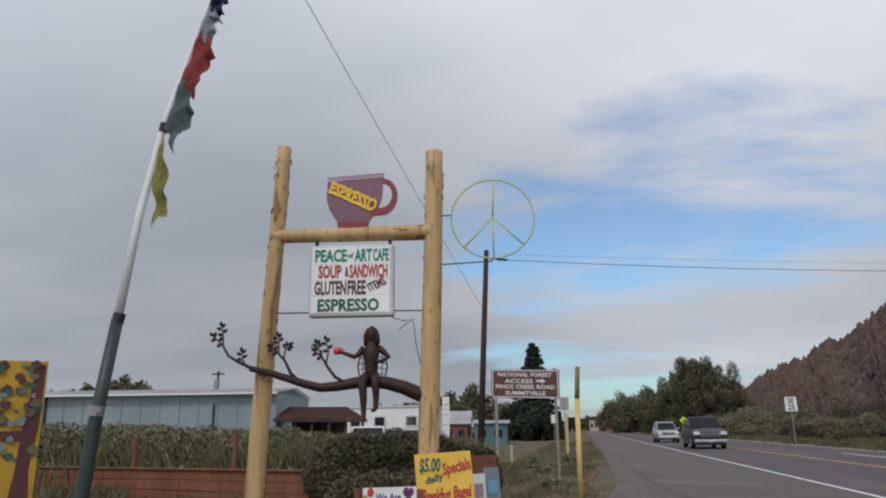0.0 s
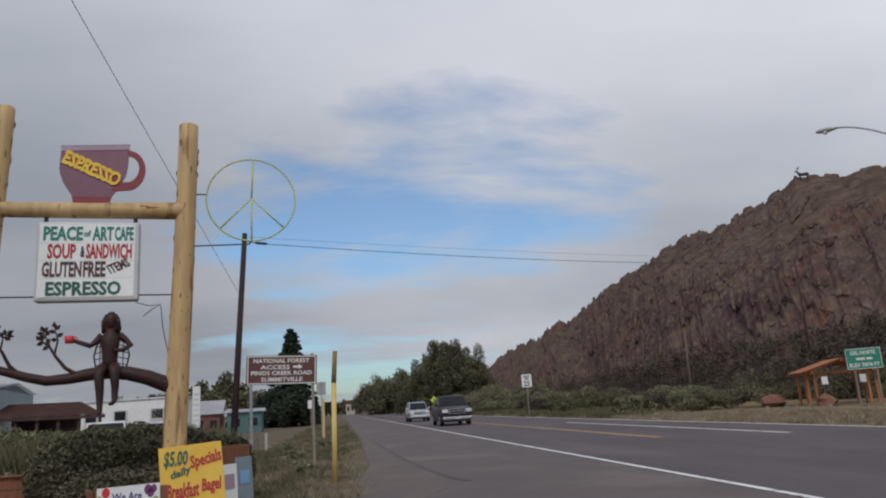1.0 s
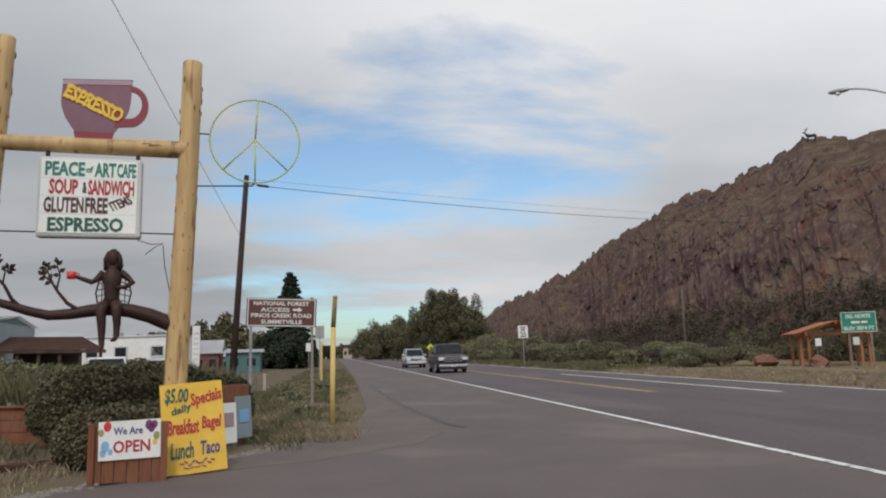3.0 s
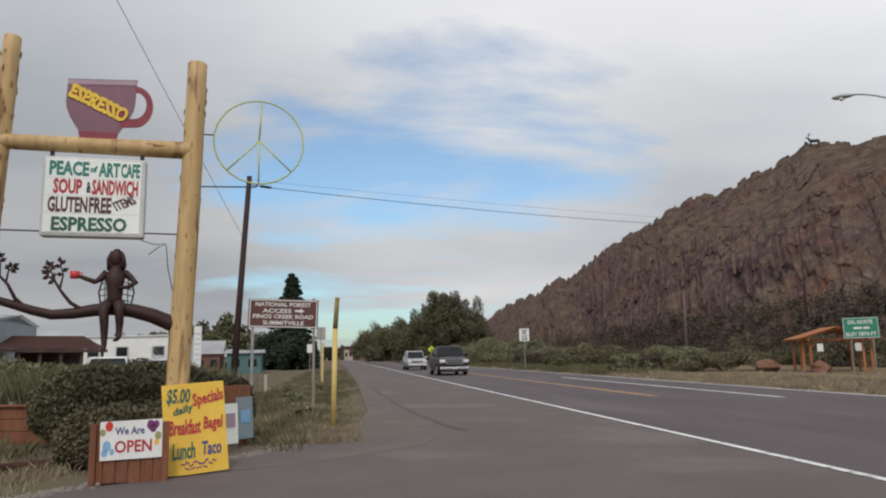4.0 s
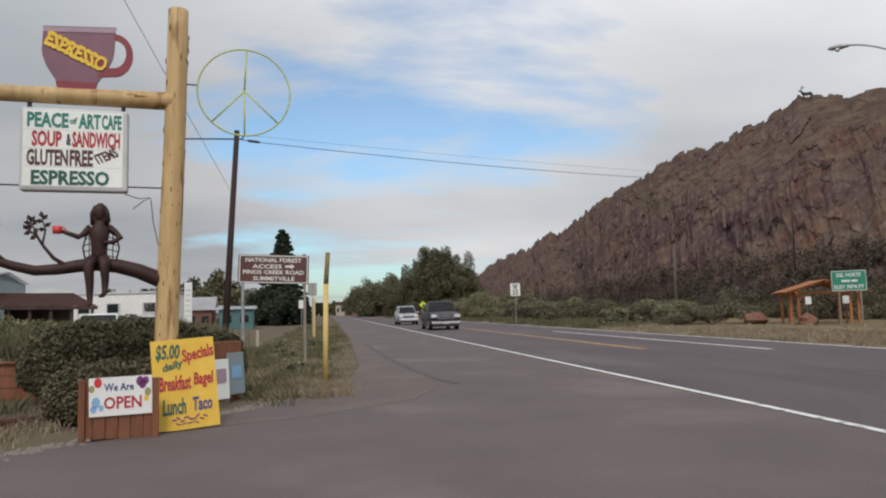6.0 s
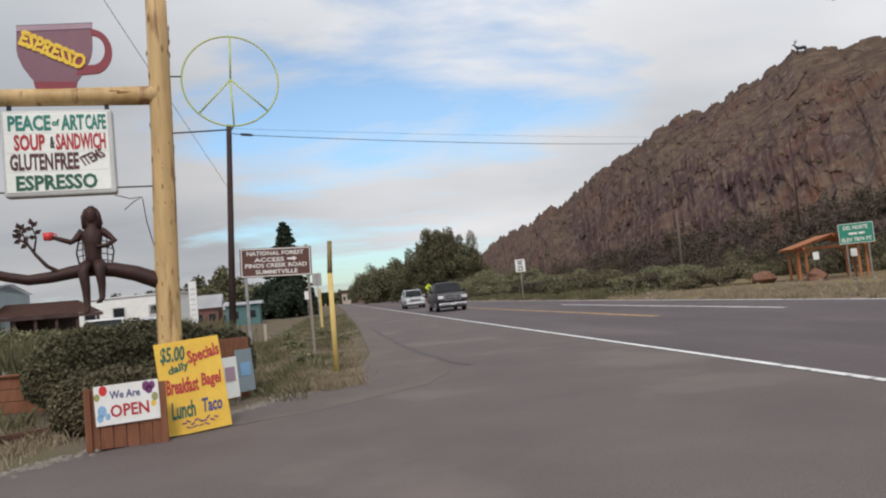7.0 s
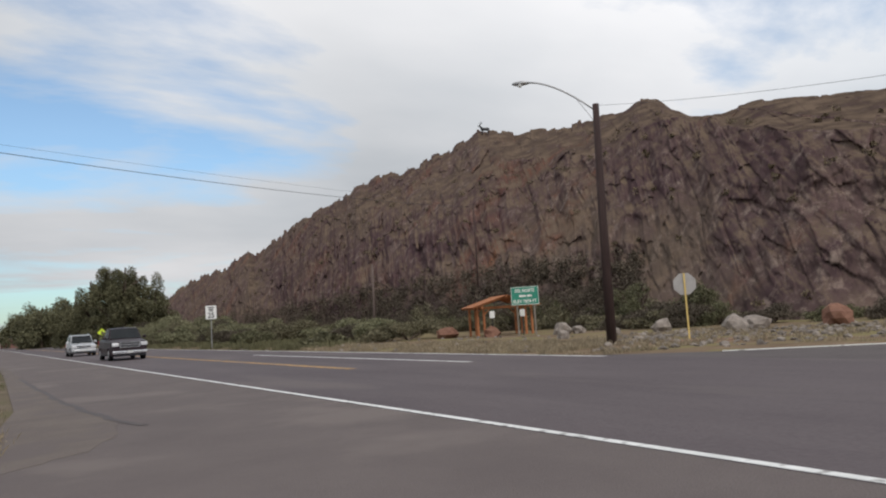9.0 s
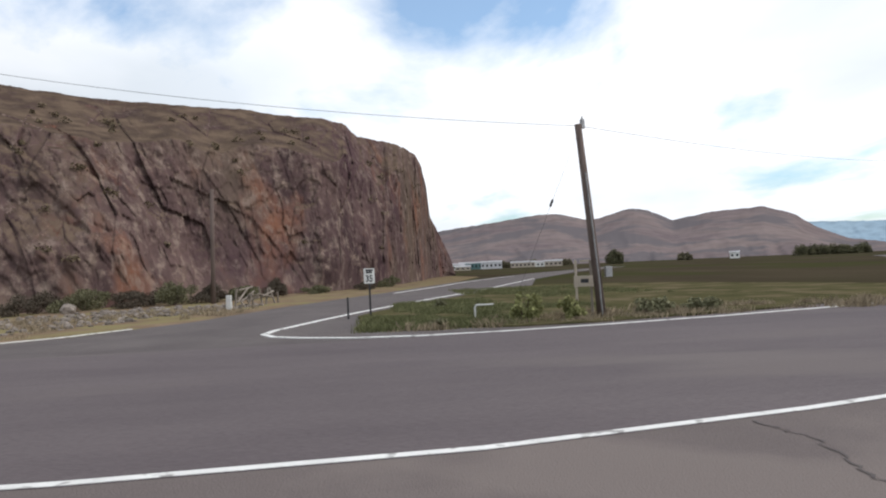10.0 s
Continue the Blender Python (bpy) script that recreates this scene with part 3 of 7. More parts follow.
sheet(bm, ragged + [(-1.42, 9.75), (-0.59, 11.1), (0.06, 12.9), (0.41, 14.6), (0.71, 17.5), (1.02, 35)], 0.0225)
tagged(part("dusty_edge", bm, DUST), "brown dust and grit along the edge of the shoulder", "ground", kind="structure")

# grass island
bm = bmesh.new()
isl = [(48, -10), (42, -6.0), (30, -1.2), (24.8, 0.9), (22.6, 1.5), (20.6, 1.35), (18.4, 0.5), (16.9, -0.6), (16.2, -2.2), (16.3, -4.2), (17.2, -7.4), (18.6, -12), (21, -17), (26, -20), (40, -16)]
sheet(bm, isl, 0.05, 0.05)
ISLAND_G = material("island_grass_soil", (0.062, 0.060, 0.030), (0.098, 0.088, 0.046), 0.5, 0.95, 0.6, 20, spots=((0.120, 0.098, 0.060), 0.6, 0.30))
ISLAND_G.node_tree.nodes["Principled BSDF"].inputs["Specular IOR Level"].default_value = 0.0
tagged(part("grass_island", bm, ISLAND_G), "green grass island between highway and side road", "ground", kind="structure")

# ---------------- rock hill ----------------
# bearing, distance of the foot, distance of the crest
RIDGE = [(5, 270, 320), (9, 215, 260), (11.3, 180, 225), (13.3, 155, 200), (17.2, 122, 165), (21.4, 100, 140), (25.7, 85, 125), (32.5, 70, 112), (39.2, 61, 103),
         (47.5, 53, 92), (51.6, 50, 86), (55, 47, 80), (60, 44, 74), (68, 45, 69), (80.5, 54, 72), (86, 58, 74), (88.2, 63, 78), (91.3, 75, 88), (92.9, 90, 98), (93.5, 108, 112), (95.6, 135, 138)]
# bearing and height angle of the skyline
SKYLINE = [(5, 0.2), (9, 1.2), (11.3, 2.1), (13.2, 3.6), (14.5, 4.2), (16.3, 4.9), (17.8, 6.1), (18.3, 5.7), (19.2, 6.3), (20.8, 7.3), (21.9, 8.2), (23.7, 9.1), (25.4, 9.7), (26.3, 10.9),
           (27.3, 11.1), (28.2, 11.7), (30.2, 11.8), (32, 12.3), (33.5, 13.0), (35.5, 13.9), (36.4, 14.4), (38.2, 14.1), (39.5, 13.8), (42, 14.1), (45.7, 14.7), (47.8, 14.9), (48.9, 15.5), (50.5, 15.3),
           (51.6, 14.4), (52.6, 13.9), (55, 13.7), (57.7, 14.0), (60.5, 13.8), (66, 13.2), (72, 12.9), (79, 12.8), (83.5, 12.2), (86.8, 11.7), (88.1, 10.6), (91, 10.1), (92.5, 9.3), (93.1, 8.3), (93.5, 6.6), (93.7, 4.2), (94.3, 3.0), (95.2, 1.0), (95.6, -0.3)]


def blocks(x, y, seed):
    """Jittered cells: a random value for each cell and the distance to its border."""
    xi, yi = np.floor(x), np.floor(y)
    best, second, value = np.full(x.shape, 9.0), np.full(x.shape, 9.0), np.zeros(x.shape)
    for i in (-1, 0, 1):
        for j in (-1, 0, 1):
            cx, cy = xi + i, yi + j
            px, py = cx + lattice(cx, cy, seed), cy + lattice(cx, cy, seed + 1.3)
            r = np.hypot(x - px, y - py)
            near = r < best
            second = np.where(near, best, np.minimum(second, r))
            value = np.where(near, lattice(cx, cy, seed + 2.7), value)
            best = np.where(near, r, best)
    return value, second - best


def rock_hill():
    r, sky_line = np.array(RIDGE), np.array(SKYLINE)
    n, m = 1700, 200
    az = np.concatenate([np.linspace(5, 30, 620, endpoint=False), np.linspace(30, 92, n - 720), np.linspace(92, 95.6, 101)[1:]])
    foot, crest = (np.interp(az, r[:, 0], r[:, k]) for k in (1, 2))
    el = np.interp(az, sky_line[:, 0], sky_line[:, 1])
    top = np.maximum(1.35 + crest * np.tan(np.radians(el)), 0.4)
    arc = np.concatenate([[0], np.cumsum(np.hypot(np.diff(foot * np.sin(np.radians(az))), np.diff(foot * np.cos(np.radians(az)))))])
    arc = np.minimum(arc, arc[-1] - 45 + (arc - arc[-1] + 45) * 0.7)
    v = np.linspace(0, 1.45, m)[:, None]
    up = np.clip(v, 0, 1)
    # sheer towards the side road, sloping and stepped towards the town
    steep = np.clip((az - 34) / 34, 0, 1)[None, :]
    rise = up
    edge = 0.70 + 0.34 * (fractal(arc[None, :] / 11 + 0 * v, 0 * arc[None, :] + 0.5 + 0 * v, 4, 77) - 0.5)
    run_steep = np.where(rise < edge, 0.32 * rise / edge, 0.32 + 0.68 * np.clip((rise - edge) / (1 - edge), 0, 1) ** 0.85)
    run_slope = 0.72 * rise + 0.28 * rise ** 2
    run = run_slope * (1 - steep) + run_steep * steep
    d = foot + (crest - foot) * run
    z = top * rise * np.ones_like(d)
    # columns, gullies, blocks and ledges
    s = arc[None, :] + 0 * z
    lean = s + 0.34 * z * np.clip((az - 48) / 8, 0, 1)[None, :] * np.clip((86 - az) / 14, 0, 1)[None, :] + 0.10 * z * np.sin(s / 17) + (2.2 - 1.3 * steep) * (fractal(s / 7, z / 6, 3, 91) - 0.5)
    tall = z + (1.6 - 0.9 * steep) * (fractal(s / 5, z / 5, 3, 95) - 0.5)
    big = fractal(lean / 14, z / 24, 3, 3) - 0.5
    columns = np.abs(2 * fractal(lean / 4.6, z / 14, 3, 11) - 1)
    pillar, gap_a = blocks(lean / 2.3, tall / 6.5, 13)
    face, gap_f = blocks(lean / 5.5 + 0.04 * tall, tall / 9.0, 29)
    lump, gap_b = blocks(lean / 1.15, tall / 2.1, 17)
    chip, gap_c = blocks(lean / 0.5, tall / 0.8, 19)
    small = fractal(s / 0.5, z / 0.7, 3, 31) - 0.5
    ledge = fractal(s / 9, z / 2.6, 3, 41) - 0.5
    body = np.clip(up * 6, 0.10, 1) * np.clip((1.04 - v) * 9, 0.45, 1)
    amount = 0.85 - 0.05 * steep
    far = np.clip(foot / 70, 1, 1.5)
    loose = 1 + 0.15 * (1 - steep)
    outcrop = np.abs(2 * fractal(lean / 8, tall / 7, 4, 67) - 1)
    # upright ribs: tall, narrow buttresses that stand out from the face
    rib = 1 - np.abs(2 * fractal(lean / 3.1, tall / 26, 3, 83) - 1)
    fine_rib = 1 - np.abs(2 * fractal(lean / 1.05, tall / 11, 3, 87) - 1)
    buttress = 1 - np.abs(2 * fractal(lean / 7.5, tall / 45, 2, 85) - 1)
    craggy = np.clip((fractal(s / 16, z / 11, 3, 45) - 0.36) * 5, 0.15, 1)
    rubble_top = np.clip((rise - 0.62) * 3, 0, 1) * (1 - 0.6 * steep)
    ribs = craggy * (1 - 0.75 * rubble_top)
    d = d + body * amount * far * (4.4 * big * (0.7 + 0.5 * steep) - ribs * (2.1 * (rib - 0.6) + (1.35 - 0.8 * steep) * (fine_rib - 0.6)) - 2.6 * steep * (buttress - 0.6) + 1.0 * (columns - 0.3) * steep + 0.9 * (face - 0.5) * steep
                                   + (1.2 - 0.5 * steep) * loose * (pillar - 0.5) + (1.15 - 0.75 * steep) * loose * (lump - 0.5) + (0.45 - 0.2 * steep) * loose * (chip - 0.5) + (0.7 - 0.25 * steep) * small
                                   + 2.3 * (outcrop - 0.3) * (1 - 0.7 * steep) + 1.3 * ledge * (1 - 0.4 * steep) + (0.25 - 0.12 * steep) * np.exp(-gap_a * 22) + 0.12 * np.exp(-gap_b * 16) + 0.06 * np.exp(-gap_c * 12))
    z = z + body * (0.9 * ledge * (1 - 0.8 * steep) + (0.4 * (pillar - 0.5) + 0.5 * (lump - 0.5) + 0.25 * (chip - 0.5) - 0.5 * (outcrop - 0.3)) * (1 - 0.85 * steep) + 0.3 * small * (1 - 0.6 * steep))
    # the broken skyline
    crag, gap_d = blocks(s / 4.2, s * 0 + 0.5, 53)
    tooth, gap_e = blocks(s / 1.3, s * 0 + 0.5, 59)
    jag = (0.9 * (crag - 0.55) + 0.7 * (tooth - 0.55)) * (1 - 0.8 * steep) + 1.3 * (fractal(s / 2.4, s * 0 + 0.7, 4, 57) - 0.5) + 0.6 * (fractal(s / 9, s * 0 + 0.5, 3, 51) - 0.4)
    z = z + np.clip((v - 0.88) * 9, 0, 1) * np.clip((1.2 - v) * 6, 0, 1) * jag * np.clip(top / 16, 0.1, 1) * (0.45 + 0.65 * (1 - steep))
    # behind the crest the top runs back and falls away
    back = np.clip(v - 1, 0, 1) / 0.45
    d = d + back * 55
    z = z - back ** 2 * top * 0.55 - back * 1.2
    z = np.where(v == 0, -0.6, z)
    a = np.radians(az)[None, :]
    co = np.stack([d * np.sin(a), d * np.cos(a), z], -1).reshape(-1, 3)
    i = np.arange(m - 1)[:, None] * n + np.arange(n - 1)[None, :]
    f = np.stack([i, i + 1, i + n + 1, i + n], -1).reshape(-1, 4)[:, ::-1]
    me = bpy.data.meshes.new("rock_hill")
    me.vertices.add(len(co))
    me.vertices.foreach_set("co", co.ravel())
    me.loops.add(f.size)
    me.loops.foreach_set("vertex_index", f.ravel().astype(np.int32))
    me.polygons.add(len(f))
    me.polygons.foreach_set("loop_start", np.arange(0, f.size, 4, dtype=np.int32))
    me.update(calc_edges=True)
    me.validate()
    me.materials.append(ROCK)
    ob = new("rock_hill", me)
    tagged(ob, "steep brown volcanic rock hill with columned cliffs", "hill", kind="structure")
    return co.reshape(m, n, 3)


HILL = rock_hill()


def far_range(name, rows, back, mat, label, seed):
    """A distant ridge: bearing, distance and height angle at a few places, with folds down its flank."""
    r = np.array(rows)
    n, m = 420, 40
    az = np.linspace(r[0, 0], r[-1, 0], n)
    d, el = np.interp(az, r[:, 0], r[:, 1]), np.interp(az, r[:, 0], r[:, 2])
    h = d * np.tan(np.radians(el)) + 1.35
    v = np.linspace(0, 1, m)[:, None]
    folds = np.abs(2 * fractal(az[None, :] * 0.55 + v * 0.5, v * 1.3, 5, seed) - 1) - 0.4
    dist = d * (1 - back * (1 - v) ** 1.0) + d * 0.10 * folds * (1 - v)
    z = h * (v ** 1.35) * (1 + 0.35 * folds * (1 - v)) + d * 0.0016 * (fractal(az[None, :] * 2.3, v, 3, seed + 5) - 0.5) * v
    z = np.where(v == 0, -2, z)
    a = np.radians(az)[None, :]
    co = np.stack([dist * np.sin(a), dist * np.cos(a), z], -1).reshape(-1, 3)
    i = np.arange(m - 1)[:, None] * n + np.arange(n - 1)[None, :]
    f = np.stack([i, i + 1, i + n + 1, i + n], -1).reshape(-1, 4)
    ob = raw(name, co, f, mat, smooth=True)
    return tagged(ob, label, "hills", kind="structure")


far_range("far_hills", [(88, 1500, 1.4), (94.9, 1450, 3.0), (98.5, 1400, 3.4), (102.6, 1400, 3.9), (104.1, 1400, 3.9), (106.5, 1400, 3.3), (107.4, 1400, 3.4), (109.6, 1400, 4.0), (111, 1400, 3.8), (112.8, 1400, 2.9), (115.7, 1400, 3.4), (119.2, 1400, 3.5), (121.2, 1400, 2.8), (122.4, 1400, 1.9), (124.4, 1400, 0.9), (128, 1400, 0.3), (150, 1500, 0.3)], 0.42, FAR_HILL, "brown hills far across the plain, haze tint in their colour", 61)
far_range("haze_blue_range", [(118, 2300, 0.4), (122, 2300, 2.2), (126, 2300, 2.0), (140, 2300, 1.3), (165, 2300, 0.4)], 0.12, FAR_HAZE_BLUE, "mountain range on the horizon, coloured pale blue for distance haze", 71)


# ---------------- the log sign ----------------
SIGN_AT, SIGN_RZ = (-3.035, 8.77, 0.0), 7.66       # local x runs from post to post, -y faces the shoulder


def in_sign(u, v, z=0.0):
    a = radians(SIGN_RZ)
    return (SIGN_AT[0] + u * math.cos(a) - v * math.sin(a), SIGN_AT[1] + u * math.sin(a) + v * math.cos(a), z)


def log_bar(bm, a, b, r0, r1, seed, n=18):
    """A peeled log: nearly round, with slight swellings."""
    random.seed(seed)
    a, b = Vector(a), Vector(b)
    steps = 22
    pts, rad = [], []
    for k in range(steps + 1):
        t = k / steps
        off = Vector((math.sin(t * 7 + seed), math.cos(t * 5 + seed * 2), 0)) * 0.006
        pts.append(a.lerp(b, t) + off)
        rad.append((r0 + (r1 - r0) * t) * (1 + random.uniform(-0.008, 0.008)))
    pts += [pts[-1] + (b - a).normalized() * 0.02]
    rad += [rad[-1] * 0.86]
    return tube(bm, pts, rad, n)


def knots(bm, a, b, r, count, seed):
    random.seed(seed)
    a, b = Vector(a), Vector(b)
    for k in range(count):
        t, ang = random.uniform(0.05, 0.97), random.uniform(0, 6.28)
        axis = (b - a).normalized()
        side = axis.orthogonal().normalized()
        out = Matrix.Rotation(ang, 3, axis) @ side
        p = a.lerp(b, t) + out * (r - 0.004)
        size = random.uniform(0.6, 1.3)
        tube(bm, [p - axis * 0.045 * size, p + out * 0.002, p + axis * 0.04 * size], [0.003, 0.010 * size, 0.003], 6)
    return bm


sign = thing("cafe_sign", SIGN_AT, SIGN_RZ, "tall cafe sign frame of peeled yellow pine logs", "sign")
RB, RT = (1.03, 0, -0.1), (1.18, 0, 5.20)
LB, LT = (-1.23, 0, -0.1), (-1.00, 0, 5.34)
for base, tip, r0, r1, seed in ((RB, RT, 0.145, 0.122, 3), (LB, LT, 0.130, 0.100, 8)):
    bm = bmesh.new()
    log_bar(bm, base, tip, r0, r1, seed)
    post = part("log_post", bm, LOG, sign, smooth=True)
    bm = bmesh.new()
    knots(bm, base, tip, (r0 + r1) / 2, 110, seed)
    tagged(part("knots", bm, KNOT, post), kind="stuff")
bm = bmesh.new()
log_bar(bm, (-1.12, -0.02, 4.01), (1.12, -0.02, 4.02), 0.092, 0.112, 5)
bar = part("crossbar", bm, LOG, sign, smooth=True)
bm = bmesh.new()
box(bm, (0.80, -0.118, 4.03), (0.24, 0.022, 0.035), bevel=0.008)
box(bm, (0.66, -0.114, 4.05), (0.12, 0.02, 0.018), bevel=0.005)
part("dark_split", bm, KNOT, bar)

# plywood cup on the crossbar
cup = thing("cup_cutout", in_sign(0.06, -0.06, 4.10), SIGN_RZ, "flat mauve plywood coffee cup with maroon handle on the crossbar", "sign")
cup.matrix_basis = cup.matrix_basis @ Matrix.Diagonal((0.945, 1, 0.965, 1))
bm = bmesh.new()
bowl = [(-0.42, 0.76), (0.42, 0.81), (0.405, 0.50), (0.385, 0.40), (0.33, 0.27), (0.24, 0.13), (0.185, 0.055), (-0.235, 0.055), (-0.30, 0.14), (-0.38, 0.27), (-0.425, 0.40), (-0.435, 0.48)]
plate(bm, bowl, 0.03)
part("bowl", bm, CUP_PURPLE, cup)
bm = bmesh.new()
plate(bm, [(-0.42, 0.765), (0.42, 0.815), (0.42, 0.75), (-0.423, 0.70)], 0.008)
rim = part("rim", bm, CUP_RIM, cup, "pale mauve painted rim")
rim.location.y = -0.0065
bm = bmesh.new()
tube(bm, [(-0.425, 0.012, 0.768), (0.425, 0.012, 0.818)], 0.012, 6)
part("rim_edge", bm, INK, cup)
bm = bmesh.new()
plate(bm, [(-0.25, 0.0), (0.19, 0.0), (0.21, 0.085), (-0.27, 0.085)], 0.05)
part("saucer_foot", bm, CUP_RED, cup, "maroon painted foot").location.y = -0.012
bm = bmesh.new()
outer = [(0.40 + 0.245 * math.sin(a) * (1 - 0.12 * a / math.pi), 0.462 + 0.28 * math.cos(a)) for a in [math.pi * k / 16 for k in range(17)]]
inner = [(0.40 + 0.16 * math.sin(a) * (1 - 0.15 * a / math.pi), 0.48 + 0.185 * math.cos(a)) for a in [math.pi * k / 16 for k in range(17)]]
outer[-1], inner[-1] = (0.20, 0.165), (0.27, 0.28)
for i in range(16):
    plate(bm, [outer[i], outer[i + 1], inner[i + 1], inner[i]], 0.032)
bmesh.ops.remove_doubles(bm, verts=bm.verts, dist=1e-4)
part("cup_handle", bm, CUP_RED, cup, "maroon painted handle").location.y = -0.001
bm = bmesh.new()
plate(bm, [(-0.37, 0.645), (-0.31, 0.69), (0.32, 0.40), (0.325, 0.30), (0.28, 0.235), (-0.38, 0.545)], 0.006)
part("lettering_shadow", bm, CUP_RED, cup).location.y = -0.0045
writing("lettering", "ESPRESSO", (-0.03, -0.014, 0.47), 0.76, 0.20, YELLOW, cup, turn=25, bold=0.034)
bm = bmesh.new()
for (x0, z0), (x1, z1) in (((-0.33, 0.675), (0.28, 0.40)), ((-0.34, 0.545), (0.24, 0.265))):
    for k in range(9):
        t = k / 8.6
        cx, cz = x0 + (x1 - x0) * t, z0 + (z1 - z0) * t
        box(bm, (cx, -0.0085, cz), (0.075, 0.006, 0.038), (0, 25 + 9 * math.sin(k * 2.1), 0))
part("lettering_border", bm, YELLOW, cup, "bright yellow ragged border strips")

# hanging light box with the bill of fare
panel = thing("menu_sign", in_sign(0.03, -0.02, 2.845), SIGN_RZ, "white light-box sign with hand-painted cafe lettering", "sign")
panel.matrix_basis = panel.matrix_basis @ Matrix.Diagonal((0.93, 1, 0.955, 1))
bm = bmesh.new()
box(bm, (0, 0.0, 0.525), (1.25, 0.17, 1.04), bevel=0.03)
part("case", bm, FRAME_GREY, panel)
bm = bmesh.new()
box(bm, (-0.01, -0.088, 0.53), (1.16, 0.012, 0.95), bevel=0.004)
part("face", bm, SIGN_WHITE, panel)
bm = bmesh.new()
for z in (0.30, 0.53, 0.76):
    box(bm, (-0.01, -0.0945, z), (1.15, 0.002, 0.005))
part("letter_track", bm, FRAME_GREY, panel)
for text, x, z, w, h, mat in (("PEACE", -0.305, 0.885, 0.47, 0.19, TEAL), ("of", -0.015, 0.885, 0.085, 0.085, TEAL), ("ART", 0.175, 0.885, 0.26, 0.19, TEAL), ("CAFE", 0.435, 0.885, 0.235, 0.19, TEAL),
                              ("SOUP", -0.315, 0.650, 0.34, 0.20, CRIMSON), ("&", -0.065, 0.645, 0.055, 0.15, INK), ("SANDWICH", 0.255, 0.650, 0.56, 0.20, CRIMSON),
                              ("GLUTEN", -0.305, 0.415, 0.47, 0.205, DK_BROWN), ("FREE", 0.085, 0.415, 0.27, 0.205, DK_BROWN),
                              ("ESPRESSO", -0.035, 0.165, 0.90, 0.185, DK_GREEN)):
    writing("lettering", text, (x, -0.097, z), w, h, mat, panel, bold=0.036)
writing("lettering", "ITEMS", (0.375, -0.097, 0.455), 0.28, 0.13, DK_BROWN, panel, turn=-24, shear=-0.2, bold=0.034)
for x in (-0.54, 0.56):
    bm = bmesh.new()
    box(bm, (x, 0, 1.075), (0.05, 0.03, 0.12))
    box(bm, (x, 0, 1.02), (0.09, 0.10, 0.03))
    part("hanger", bm, DARK_STEEL, panel)
for x0, x1 in ((-1.27, -0.62), (0.62, 1.1)):
    bm = bmesh.new()
    tube(bm, [(x0, 0, 0.085), (x1, 0, 0.08)], 0.011, 6)
    part("stay_rod", bm, DARK_STEEL, panel)
bm = bmesh.new()
tube(bm, [(0.58, 0.05, 0.0), (0.75, 0.07, -0.05), (0.9, 0.05, -0.04), (0.80, 0.05, -0.09), (0.68, 0.05, -0.19)], 0.006, 5)
tube(bm, [(0.9, 0.05, -0.06), (0.93, 0.05, -0.35), (0.99, 0.03, -0.62), (1.05, 0.0, -0.85)], 0.006, 5)
part("loose_cable", bm, DARK_STEEL, panel)

# peace ring on two brackets
ring = thing("peace_sign", in_sign(1.98, -0.02, 4.19), SIGN_RZ, "lime-yellow welded steel peace sign on two brackets", "sign")
bm = bmesh.new()
tube(bm, [(0.575 * math.cos(a), 0, 0.565 * math.sin(a)) for a in [2 * math.pi * k / 48 for k in range(49)]], 0.011, 8, cap=False)
part("hoop", bm, LIME, ring, smooth=True)
for end in ((0.03, 0.56), (0.0, -0.565), (-0.40, -0.40), (0.42, -0.385)):
    bm = bmesh.new()
    tube(bm, [(0.0, 0, 0.02), (end[0], 0, end[1])], 0.011, 8)
    part("spoke", bm, LIME, ring, smooth=True)
for a, b in (((-0.80, 0.06), (-0.575, 0.06)), ((-0.80, -0.64), (-0.03, -0.61))):
    bm = bmesh.new()
    tube(bm, [(a[0], 0, a[1]), (b[0], 0, b[1])], 0.010, 6)
    part("bracket", bm, DARK_STEEL, ring)
bm = bmesh.new()
tube(bm, [(-0.03, 0, -0.61), (0.0, 0, -0.55)], 0.010, 6)
part("bracket", bm, DARK_STEEL, ring)

# steel branch through the posts
branch = thing("steel_branch", in_sign(0.04, 0.0, 1.76), SIGN_RZ, "rusty brown steel branch with leafy twigs between the posts", "sculpture")
bm = bmesh.new()
tube(bm, [(1.12, 0.02, -0.06), (0.93, 0, 0.04), (0.70, -0.03, 0.14), (0.48, -0.05, 0.20), (0.25, -0.06, 0.225), (0.04, -0.06, 0.205), (-0.18, -0.08, 0.165), (-0.40, -0.11, 0.15), (-0.60, -0.13, 0.20), (-0.78, -0.15, 0.26), (-1.05, -0.19, 0.345), (-1.32, -0.18, 0.41)],
     [0.10, 0.098, 0.092, 0.086, 0.082, 0.076, 0.066, 0.060, 0.056, 0.052, 0.046, 0.038], 12)
limb = part("limb", bm, RUST, branch, smooth=True)


def leaf_blade(bm, p, d, size, seed):
    random.seed(seed)
    d = Vector(d).normalized()
    side = d.cross(Vector((0.1, 1, 0.2))).normalized() * size * 0.34
    p = Vector(p)
    nrm = Vector((0, -0.018, 0))
    vs = [bm.verts.new(q) for q in (p, p + d * size * 0.45 + side + nrm, p + d * size, p + d * size * 0.45 - side + nrm)]
    ws = [bm.verts.new(Vector(v.co) + Vector((0, 0.008, 0))) for v in vs]
    bm.faces.new(vs)
    bm.faces.new(ws[::-1])
    for i in range(4):
        bm.faces.new((vs[i], ws[i], ws[(i + 1) % 4], vs[(i + 1) % 4]))


